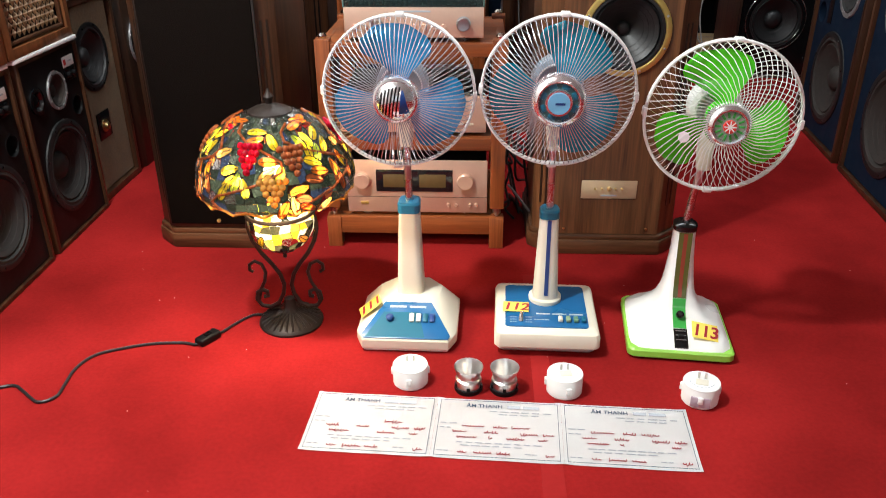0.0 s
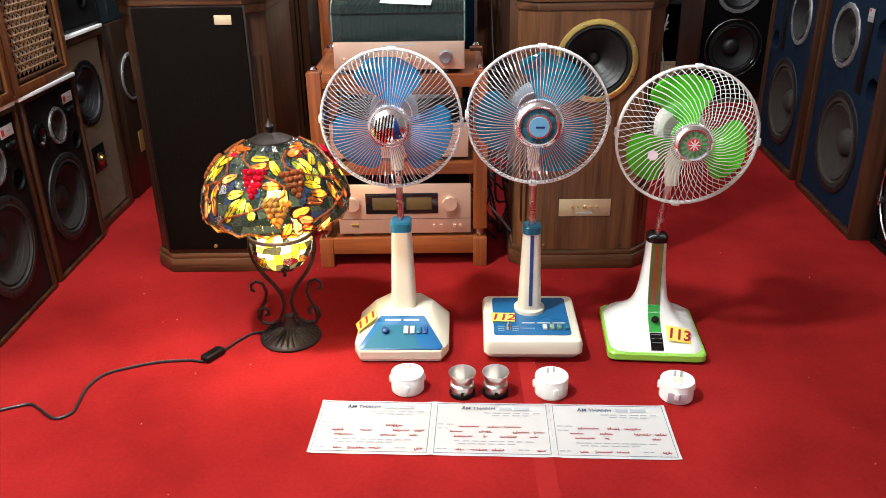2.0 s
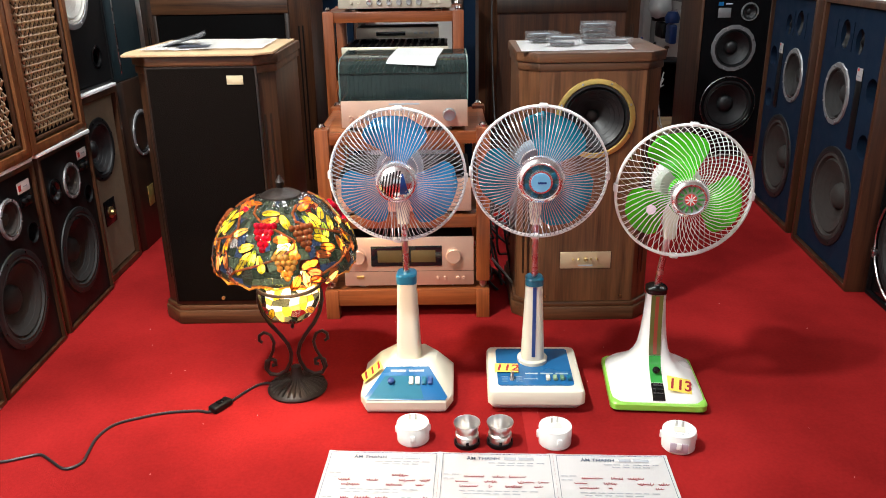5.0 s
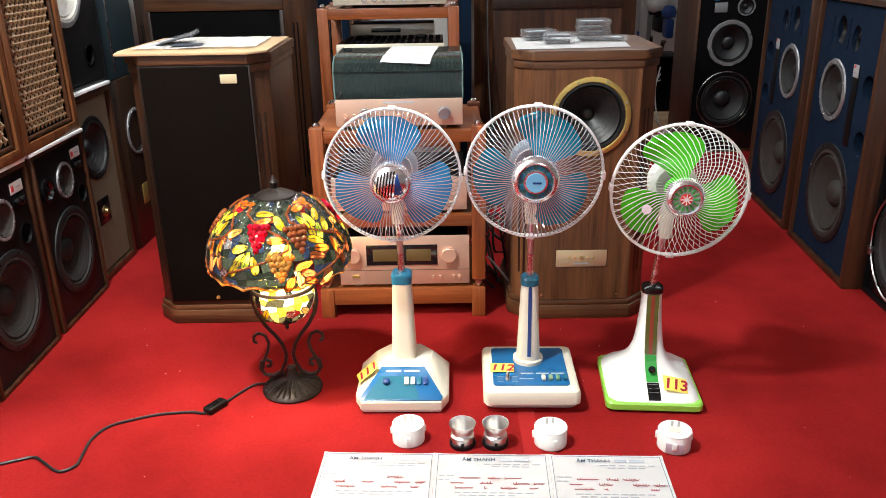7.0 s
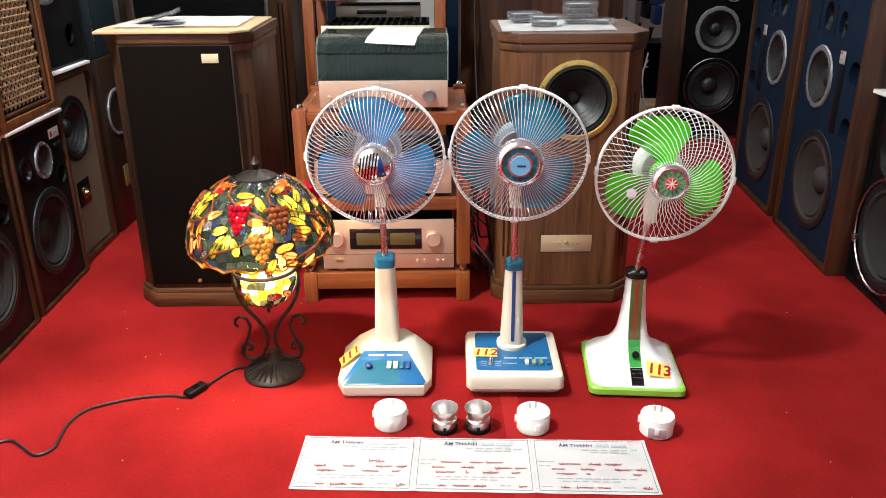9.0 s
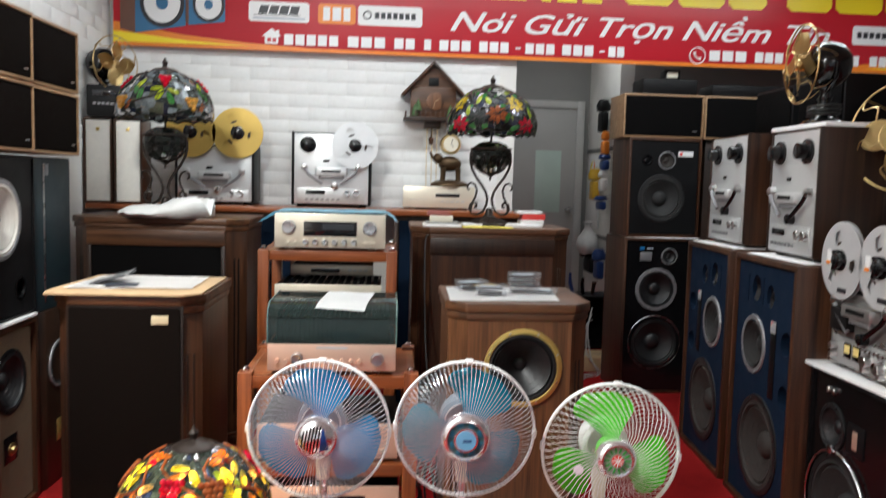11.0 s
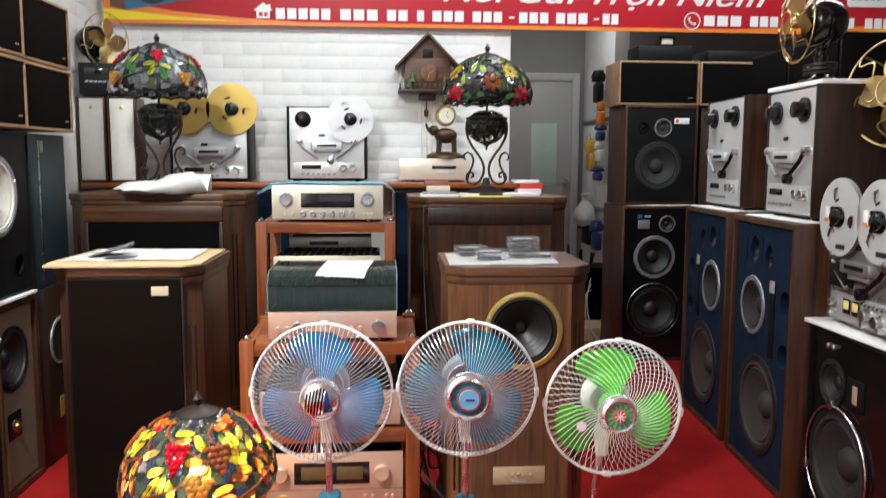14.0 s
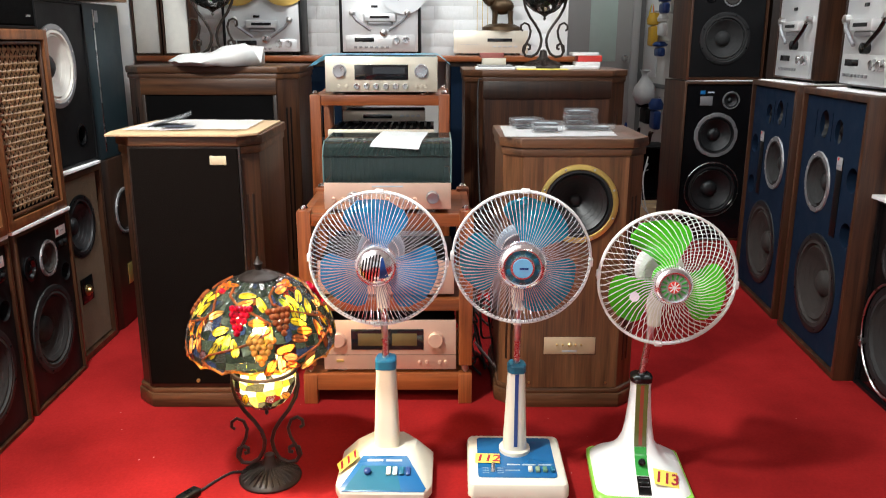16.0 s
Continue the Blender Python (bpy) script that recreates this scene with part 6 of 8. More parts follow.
def fan_head(t, m, wire_mat, n, twist, blade_mat, mids, hub_r, rim_mat, body_mat, spread=37):
    """Guard, blades, motor and hub; the rim lies in the plane y = 0 and the fan faces -y."""
    R = 0.178

    def put(name, bm, mat, label="", parent=t, sharp=38):
        bmesh.ops.transform(bm, matrix=m, verts=bm.verts)
        return part(name, bm, mat, parent, label, sharp)

    b = B()
    torus(b, R, -0.0045, 0.0034)
    front = put("front_guard", b, rim_mat, "wire guard")
    guard_wires([(hub_r * 0.9, -0.066), (0.075, -0.068), (0.11, -0.064), (0.145, -0.050), (0.166, -0.030), (0.175, -0.010), (R, 0.0)], n, twist, 0.00108, wire_mat, front, m)
    b = B()
    torus(b, R, 0.0045, 0.0032), torus(b, 0.05, 0.052, 0.002)
    rear = put("rear_guard", b, rim_mat)
    guard_wires([(0.045, 0.052), (0.09, 0.054), (0.135, 0.048), (0.163, 0.030), (0.175, 0.010), (R, 0.002)], n if twist else int(n * 0.62), -twist + (0 if twist else 14), 0.00075, wire_mat, rear, m, 0.5)
    for a in (0, 90, 180, 270):
        put("rim_clip", box(B(), R - 0.004, R + 0.006, -0.012, 0.012, -0.011, 0.011, 0.003, m=Matrix.Rotation(radians(a + 2), 4, "Y")), rim_mat, "", front)
    for a in mids:
        put("blade", blade(B(), a, spread + 5, 0.028, 0.160), blade_mat, "tinted see-through blade", sharp=80)
    put("blade_hub", lathe(B(), [(0, 0.03), (0.03, 0.028), (0.036, 0.015), (0.036, -0.02), (0, -0.022)], RX, 28), blade_mat)
    put("motor_housing", lathe(B(), [(0.046, -0.055), (0.062, -0.06), (0.064, -0.10), (0.056, -0.135), (0.035, -0.155), (0, -0.16)], RX, 32), body_mat)
    return front, put


def fan_pole(t, p0, p1, neck_mat):
    part("pole", tube(B(), [p0, p1], 0.0095, 16), STEEL, t, "chromed pole")
    d = (Vector(p1) - Vector(p0)).normalized()
    q = Vector(p1)
    b = loft(B(), [rounded(0.016, 0.016, q.z - 0.03), rounded(0.02, 0.018, q.z + 0.02), rounded(0.02, 0.022, q.z + 0.10)])
    bmesh.ops.translate(b, vec=(q.x, q.y, 0), verts=b.verts)
    part("neck", b, neck_mat, t)


def slope(x, y, z, pitch):
    """A frame on a sloping panel: x to the right, y up the slope, z out of it."""
    return pose(x, y, z, pitch, 0, 0)


def number_note(t, m, digits):
    o = part("number_note", box(B(), -0.034, 0.034, -0.025, 0.025, 0.0004, 0.0012, 0.0002, m=m), TAGY, t, "yellow paper note with a red number")
    lettering("note_number", digits, 0.050, INKR, o, m @ Matrix.Translation((0, -0.017, 0.0016)), 0.0010, 0.15, "CENTER", 0.92, 0.0002)


PRINTP = material("printed_pale", (0.42, 0.50, 0.55), 0.5, 0, 0.1, 60, 0)


def letter_bars(t, m, w, h, n, mat):
    for k in range(n):
        x = -w / 2 + w * (k + 0.5) / n
        part("text_bar", box(B(), x - w / n * 0.42, x + w / n * 0.42, -h * 0.3, h * 0.3, 0, 0.0005, 0, m=m), mat, t)


# first fan: octagonal ivory foot with sloping blue panel
F1 = thing("table_fan", "ivory table fan with blue blades and sloping blue control panel", "fan", pose(-0.083, 0.330, 0, 0, 0, -1), "table fans in a row")
oct_ = [(-0.112, -0.152), (0.112, -0.152), (0.132, -0.105), (0.132, 0.075), (0.055, 0.135), (-0.055, 0.135), (-0.132, 0.075), (-0.132, -0.105)]
top_ = [(-0.062, -0.035), (0.062, -0.035), (0.078, -0.02), (0.085, 0.055), (0.045, 0.10), (-0.045, 0.10), (-0.085, 0.055), (-0.078, -0.02)]
b = loft(B(), [[(x * 0.985, y * 0.985, 0.009) for x, y in oct_], [(x, y, 0.012) for x, y in oct_], [(x, y, 0.034) for x, y in oct_], [(x * 0.988, y * 0.988, 0.0375) for x, y in oct_], [(x, y, 0.088) for x, y in top_], [(x * 0.6, y * 0.6 + 0.01, 0.091) for x, y in top_]])
part("foot_shell", b, IVORY, F1, "ivory moulded foot", 25)
part("skirt", prism(B(), [(x * 0.97, y * 0.97) for x, y in oct_], 0.003, 0.0095, 0.001), WHITEP, F1)
for fx, fy in ((-0.085, -0.128), (0.085, -0.128), (-0.075, 0.085), (0.075, 0.085)):
    part("rubber_foot", lathe(B(), [(0, 0), (0.009, 0), (0.010, 0.0035), (0, 0.0035)], Matrix.Translation((fx, fy, 0)), 14), BLACKV, F1)
part("column", loft(B(), [rounded(0.037, 0.040, 0.085, 0.035, 5), rounded(0.035, 0.038, 0.12, 0.035, 5), rounded(0.027, 0.030, 0.325, 0.035, 5)]), IVORY, F1)
part("collar", loft(B(), [rounded(0.029, 0.032, 0.325, 0.035, 5), rounded(0.029, 0.032, 0.348, 0.035, 5), rounded(0.025, 0.028, 0.353, 0.035, 5)]), material("blue_collar", (0.010, 0.16, 0.30), 0.3, 0, 0.06, 20, 0), F1, "blue plastic collar")
b = prism(B(), [(-0.011, 0.322), (0.011, 0.322), (0.011, 0.262), (-0.011, 0.242)], 0, 0.002, 0, pose(0, 0.0055, 0, 90 - 2, 0, 0) @ pose(0, 0, 0))
part("column_badge", b, BLUEP, F1, "blue badge on the column")
ang = math.degrees(math.atan2(0.0505, 0.1148))
PM = slope(0, -0.0924, 0.0640, ang)
p = part("control_panel", prism(B(), [(-0.110, -0.061), (0.110, -0.061), (0.116, -0.050), (0.062, 0.056), (-0.062, 0.056), (-0.116, -0.050)], 0.0, 0.0025, 0.0006, PM), BLUEP, F1, "blue sloping control panel")
part("panel_front", prism(B(), [(-0.105, -0.058), (0.050, -0.058), (0.030, 0.022), (-0.062, 0.022)], 0.0027, 0.0032, 0, PM), TEALP, p)
part("rotary_knob", lathe(B(), [(0.010, 0), (0.010, 0.010), (0.006, 0.013), (0, 0.013)], PM @ Matrix.Translation((-0.045, 0.0, 0.0025)), 18), NAVYP, p)
for k, mat in enumerate((IVORY, material("pale_blue_key", (0.55, 0.66, 0.62), 0.3, 0, 0.03, 20, 0), TEALP, NAVYP)):
    part("push_button", box(B(), 0.006 + k * 0.018, 0.019 + k * 0.018, -0.010, 0.016, 0.0025, 0.009, 0.002, m=PM), mat, p)
letter_bars(p, PM @ Matrix.Translation((0.0, 0.040, 0.0026)), 0.105, 0.011, 2, PRINTP)
number_note(F1, pose(-0.100, -0.045, 0.0700) @ pose(0, 0, 0, 8, -34, 0) @ pose(0, 0, 0.006, 0, 0, 16), "111")
H = pose(-0.008, -0.052, 0.660, 0, 0, 0)
fan_pole(F1, (0, 0.035, 0.34), (-0.004, 0.04, 0.53), IVORY)
front, put = fan_head(F1, H, GUARDC, 92, 0, BLADEB, (88, 208, 328), 0.052, GUARDW, MOTORG)
DOME = [(0.0, 0.096), (0.012, 0.0952), (0.022, 0.092), (0.032, 0.0868), (0.040, 0.080), (0.046, 0.072)]
c = put("hub_cap", lathe(B(), [(0.056, 0.052), (0.055, 0.064), (0.051, 0.072), (0.047, 0.0735)] + DOME[::-1], RX, 40), HUBM, "chromed hub cap with dark stripes")


def dome_y(x, z):
    r = min(math.hypot(x, z), 0.0459)
    for (r0, h0), (r1, h1) in zip(DOME, DOME[1:]):
        if r0 <= r <= r1:
            return -(h0 + (h1 - h0) * (r - r0) / (r1 - r0)) - 0.0006


def inlay(x_of, z0, z1):
    """A thin strip lying on the dome between two edges that vary with height."""
    b = B()
    rows = []
    for k in range(13):
        z = z0 + (z1 - z0) * k / 12
        xa, xb = x_of(z)
        rows.append([b.verts.new((x, dome_y(x, z), z)) for x in (xa, (xa + xb) / 2, xb)])
    for r0, r1 in zip(rows, rows[1:]):
        for i in range(2):
            b.faces.new((r0[i], r0[i + 1], r1[i + 1], r1[i]))
    return b


for k in range(6):
    x = -0.032 + k * 0.0078
    zz = math.sqrt(0.041 ** 2 - x * x)
    put("hub_stripe", inlay(lambda z, x=x: (x - 0.0019 + z * 0.16, x + 0.0019 + z * 0.16), -zz * 0.82, zz * 0.86), BLACKG, "", c)
put("hub_blue", inlay(lambda z: (0.013 + z * 0.12, 0.034 - (z + 0.026) * 0.25), -0.026, 0.028), NAVYP, "blue sail-shaped inlay", c)

# second fan: square foot with blue top panel
F2 = thing("table_fan", "cream table fan with turquoise blades and square blue control panel", "fan", pose(0.282, 0.306, 0, 0, 0, -1.5), "table fans in a row")
part("foot_shell", loft(B(), [rounded(0.128, 0.132, 0.024, 0, 12), rounded(0.135, 0.139, 0.030, 0, 12), rounded(0.135, 0.139, 0.056, 0, 12), rounded(0.131, 0.135, 0.066, 0, 12), rounded(0.124, 0.128, 0.070, 0, 12)]), IVORY, F2, "cream moulded foot")
part("skirt", loft(B(), [rounded(0.122, 0.116, 0.0, 0.010, 12), rounded(0.127, 0.121, 0.006, 0.010, 12), rounded(0.127, 0.121, 0.0235, 0.010, 12)]), WHITEP, F2)
PT = pose(0, 0, 0.0702)
p = part("control_panel", prism(B(), [(x * 0.107 / 0.12, y * 0.107 / 0.12 + 0.004) for x, y, z in rounded(0.12, 0.123, 0, 0, 14)], 0, 0.002, 0, PT), BLUEP, F2, "blue control panel")
part("column", loft(B(), [rounded(0.044, 0.046, 0.0695, 0.045, 2), rounded(0.044, 0.046, 0.082, 0.045, 2), rounded(0.034, 0.036, 0.086, 0.045, 3), rounded(0.024, 0.026, 0.318, 0.045, 3)]), IVORY, F2)
part("collar", loft(B(), [rounded(0.026, 0.029, 0.318, 0.045, 3), rounded(0.026, 0.029, 0.336, 0.045, 3), rounded(0.022, 0.025, 0.341, 0.045, 3)]), TEALP, F2, "teal plastic collar")
part("column_stripe", loft(B(), [[(-0.005, 0.0075, 0.10), (0.005, 0.0075, 0.10), (0.005, 0.012, 0.10), (-0.005, 0.012, 0.10)], [(-0.005, 0.0175, 0.316), (0.005, 0.0175, 0.316), (0.005, 0.022, 0.316), (-0.005, 0.022, 0.316)]]), NAVYP, F2, "navy stripe")
part("toggle_switch", tube(B(), [(-0.066, -0.075, 0.072), (-0.066, -0.073, 0.082), (-0.064, -0.066, 0.094)], [0.008, 0.006, 0.004], 10), CHROME, p)
for k, mat in enumerate((IVORY, material("sage_key", (0.25, 0.35, 0.22), 0.35, 0, 0.05, 20, 0), material("green_key", (0.12, 0.25, 0.16), 0.35, 0, 0.05, 20, 0), TEALP)):
    part("push_button", box(B(), 0.030 + k * 0.020, 0.042 + k * 0.020, -0.082, -0.060, 0.0722, 0.082, 0.003, m=None), mat, p)
letter_bars(p, PT @ Matrix.Translation((0.035, -0.040, 0.0021)), 0.13, 0.010, 3, PRINTP)
letter_bars(p, PT @ Matrix.Translation((-0.012, -0.070, 0.0021)), 0.04, 0.006, 6, PRINTP)
for z in (-0.06, -0.072, -0.084):
    for x in (-0.086, -0.046):
        letter_bars(p, PT @ Matrix.Translation((x, z, 0.0021)), 0.018, 0.004, 3, PRINTP)
number_note(F2, pose(-0.079, -0.012, 0.0750, 0, 0, -2), "112")
H = pose(-0.002, -0.034, 0.664, 3, 0, -1.5)
fan_pole(F2, (0, 0.045, 0.33), (0.0, 0.045, 0.53), IVORY)
front, put = fan_head(F2, H, GUARDC, 92, 0, BLADET, (65, 182, 310), 0.060, GUARDW, MOTORG)
c = put("hub_cap", lathe(B(), [(0.064, 0.052), (0.062, 0.064), (0.056, 0.073), (0.049, 0.077), (0.046, 0.076), (0.044, 0.070), (0.030, 0.070), (0.030, 0.080), (0, 0.080)], RX, 40), HUBM, "chromed hub cap with ring of openings")
for k in range(8):
    put("hub_hole", box(B(), 0.032, 0.043, -0.0725, -0.069, -0.009, 0.009, 0.002, m=Matrix.Rotation(radians(45 * k + 22), 4, "Y")), TEALP, "", c)
put("hub_ring", lathe(B(), [(0.0435, 0.0702), (0.0435, 0.0708), (0.0305, 0.0708), (0.0305, 0.0702)], RX, 40), material("dark_teal_ring", (0.03, 0.09, 0.10), 0.6, 0, 0.1, 30, 0), "dark teal ring", c)
put("hub_disc", lathe(B(), [(0.025, 0.0802), (0.025, 0.083), (0, 0.083)], RX, 30), material("sky_disc", (0.16, 0.45, 0.70), 0.35, 0, 0.03, 20, 0), "sky-blue centre disc", c)
put("logo_bar", box(B(), -0.008, 0.014, -0.0838, -0.0831, -0.0025, 0.0025, 0), NAVYP, "", c)

# third fan: flared white foot with lime rim
F3 = thing("table_fan", "white table fan with green blades, flared foot and lime green rim", "fan", pose(0.629, 0.300, 0, 0, 0, -5), "table fans in a row")
part("rim_band", loft(B(), [rounded(0.126, 0.134, 0.004, 0, 10), rounded(0.133, 0.141, 0.010, 0, 10), rounded(0.133, 0.141, 0.026, 0, 10), rounded(0.129, 0.137, 0.031, 0, 10)]), LIMEP, F3, "lime green rim")
part("skirt", loft(B(), [rounded(0.12, 0.128, 0.0, 0, 8), rounded(0.12, 0.128, 0.0045, 0, 8)]), BLACKV, F3)
FL = [(0.031, 0.127), (0.040, 0.122), (0.052, 0.106), (0.063, 0.086), (0.076, 0.068), (0.094, 0.054), (0.122, 0.043), (0.16, 0.037), (0.21, 0.032), (0.26, 0.029), (0.292, 0.028)]


def flare(hs):
    return 0.045 * (1 - (hs - 0.028) / 0.10)


part("foot_shell", loft(B(), [rounded(h, h * 1.06, z, flare(h), 2.2 + 6 * min(1, (h - 0.028) / 0.09)) for z, h in FL]), WHITEP, F3, "white moulded foot")
part("collar", loft(B(), [rounded(0.030, 0.032, 0.292, 0.045, 3), rounded(0.030, 0.032, 0.305, 0.045, 3), rounded(0.022, 0.024, 0.311, 0.045, 3)]), BLACKG, F3, "black collar")


def strip(z_lo, z_hi, half, lift):
    pts = []
    for k in range(13):
        z = z_lo + (z_hi - z_lo) * k / 12
        for (z0, h0), (z1, h1) in zip(FL, FL[1:]):
            if z0 <= z <= z1:
                h = h0 + (h1 - h0) * (z - z0) / (z1 - z0)
        pts.append((flare(h) - h * 1.06 - lift, z))
    b = B()
    rows = [[b.verts.new((x, y + dy, z)) for x, dy in ((-half, 0.006), (-half, 0), (half, 0), (half, 0.006))] for y, z in pts]
    for r0, r1 in zip(rows, rows[1:]):
        for i in range(3):
            b.faces.new((r0[i], r0[i + 1], r1[i + 1], r1[i]))
    return b


part("strip_upper", strip(0.115, 0.291, 0.0165, 0.0015), OLIVEP, F3, "olive see-through strip")
part("strip_red", strip(0.118, 0.288, 0.005, 0.0022), material("strip_red", (0.25, 0.05, 0.03), 0.2, 0, 0.1, 20, 0), F3)
part("strip_lower", strip(0.062, 0.1145, 0.0165, 0.002), GREENP, F3, "bright green strip")
part("slider_panel", strip(0.036, 0.0615, 0.017, 0.0022), BLACKG, F3, "black slider panel")
part("rotary_knob", lathe(B(), [(0.010, 0), (0.010, 0.008), (0.006, 0.012), (0, 0.012)], Matrix.Translation((0, -0.048, 0.085)) @ Matrix.Rotation(radians(48), 4, "X"), 18), BLACKG, F3)
for k in range(3):
    part("scale_line", box(B(), -0.013, 0.013, -0.115 + k * 0.013, -0.1135 + k * 0.013, 0.050 + k * 0.0052, 0.0515 + k * 0.0052, 0), GREYM, F3)
part("slider_knob", box(B(), -0.008, 0.008, -0.112, -0.102, 0.050, 0.060, 0.002), BLACKV, F3)
number_note(F3, pose(0.060, -0.088, 0.0632, 24, 12, 3), "113")
H = pose(0.034, -0.034, 0.610, 0, 2, 3)
fan_pole(F3, (0, 0.045, 0.30), (0.022, 0.045, 0.485), IVORY)
front, put = fan_head(F3, H, GUARDW, 60, 38, BLADEG, (98, 206, 338), 0.048, GUARDW, WHITEP, 31)
c = put("hub_cap", lathe(B(), [(0.053, 0.052), (0.051, 0.064), (0.046, 0.072), (0.040, 0.076), (0.036, 0.075), (0.034, 0.070), (0.015, 0.070), (0.0, 0.071)], RX, 40), HUBM, "chromed hub cap with ring of openings")
for k in range(14):
    put("hub_slot", box(B(), 0.020, 0.033, -0.0722, -0.069, -0.0025, 0.0025, 0.0006, m=Matrix.Rotation(radians(360 / 14 * k), 4, "Y")), GREENP, "", c)
put("hub_ring", lathe(B(), [(0.0335, 0.0702), (0.0335, 0.0708), (0.0152, 0.0712), (0.0152, 0.0704)], RX, 40), material("grey_green_ring", (0.22, 0.30, 0.24), 0.5, 0, 0.1, 30, 0), "grey-green ring", c)
put("hub_disc", lathe(B(), [(0.015, 0.0712), (0.015, 0.076), (0, 0.076)], RX, 24), REDC, "red centre badge", c)
for k in range(4):
    put("hub_star", box(B(), -0.0145, 0.0145, -0.0768, -0.0761, -0.0013, 0.0013, 0, m=Matrix.Rotation(radians(45 * k), 4, "Y")), BWHITE, "", c)
put("blade_sticker", lathe(B(), [(0.013, 0.022), (0.013, 0.024), (0, 0.024)], Matrix.Translation((-0.085, 0, -0.045)) @ RX, 20), WHITEP, "round white sticker on a blade")


# ---- small things on the carpet ----
def step_down(m, label="white round plug-in voltage converter on the carpet", clear_side=False):
    t = thing("voltage_converter", label, "converter", m, "voltage converters")
    part("body", lathe(B(), [(0, 0), (0.040, 0), (0.0425, 0.003), (0.043, 0.046), (0.040, 0.052), (0.034, 0.0535), (0, 0.0535)], None, 40), WHITEP, t, "white plastic drum")
    part("top_rim", tube(B(), [(0.041 * math.cos(a * math.pi / 18), 0.041 * math.sin(a * math.pi / 18), 0.0505) for a in range(36)], 0.0018, 6, True), WHITEP, t)
    part("socket_block", box(B(), -0.014, 0.014, -0.018, 0.004, 0.0532, 0.0552, 0.001), IVORY, t)
    for x in (-0.008, 0.008):
        part("pin", box(B(), x - 0.003, x + 0.003, 0.008, 0.0095, 0.0534, 0.070, 0.0006), STEEL, t)
    for a in (-90, 20, 170):
        part("lug", box(B(), 0.041, 0.048, -0.006, 0.006, 0.018, 0.036, 0.002, m=Matrix.Rotation(radians(a), 4, "Z")), WHITEP, t)
    for k in range(9):
        a = radians(200 + k * 17)
        part("print_mark", box(B(), -0.0025, 0.0025, -0.001, 0.001, 0.0536, 0.0540, 0, m=Matrix.Translation((0.028 * math.cos(a), 0.028 * math.sin(a), 0)) @ Matrix.Rotation(a + 1.57, 4, "Z")), INKG, t)
    if clear_side:
        part("side_label", box(B(), -0.022, 0.022, -0.0445, -0.040, 0.008, 0.034, 0.001), material("lilac_label", (0.45, 0.36, 0.42), 0.5, 0, 0.1, 30, 0), t)
    return t


for x, y, r, lab in ((-0.061, 0.053, 0, False), (0.311, 0.030, 8, False), (0.627, 0.006, -14, True)):
    step_down(pose(x, y, 0, 0, 0, r), clear_side=lab)
for x in (0.081, 0.167):
    t = thing("metal_horn", "small turned aluminium horn cup with black base ring", "horn", pose(x, 0.029, 0), "aluminium horn cups")
    part("flared_cup", lathe(B(), [(0.030, 0.010), (0.0312, 0.024), (0.0308, 0.032), (0.0265, 0.035), (0.0262, 0.040), (0.029, 0.046), (0.0352, 0.064), (0.0348, 0.0655), (0.0335, 0.065), (0.026, 0.047), (0.0205, 0.030), (0.017, 0.02), (0, 0.018)], None, 40), material("turned_aluminium", (0.74, 0.72, 0.70), 0.30, 1.0, 0.05, 60, 0.02), t, "polished aluminium cup")
    part("base_ring", lathe(B(), [(0, 0), (0.033, 0), (0.0345, 0.003), (0.034, 0.012), (0.030, 0.0125), (0, 0.0125)], None, 36), BLACKV, t, "black rubber ring")
    for k in range(5):
        part("tab", box(B(), 0.029, 0.0335, -0.004, 0.004, 0.010, 0.022, 0.001, m=Matrix.Rotation(radians(-90 + 72 * k), 4, "Z")), BLACKV, t)

PR = -2.6
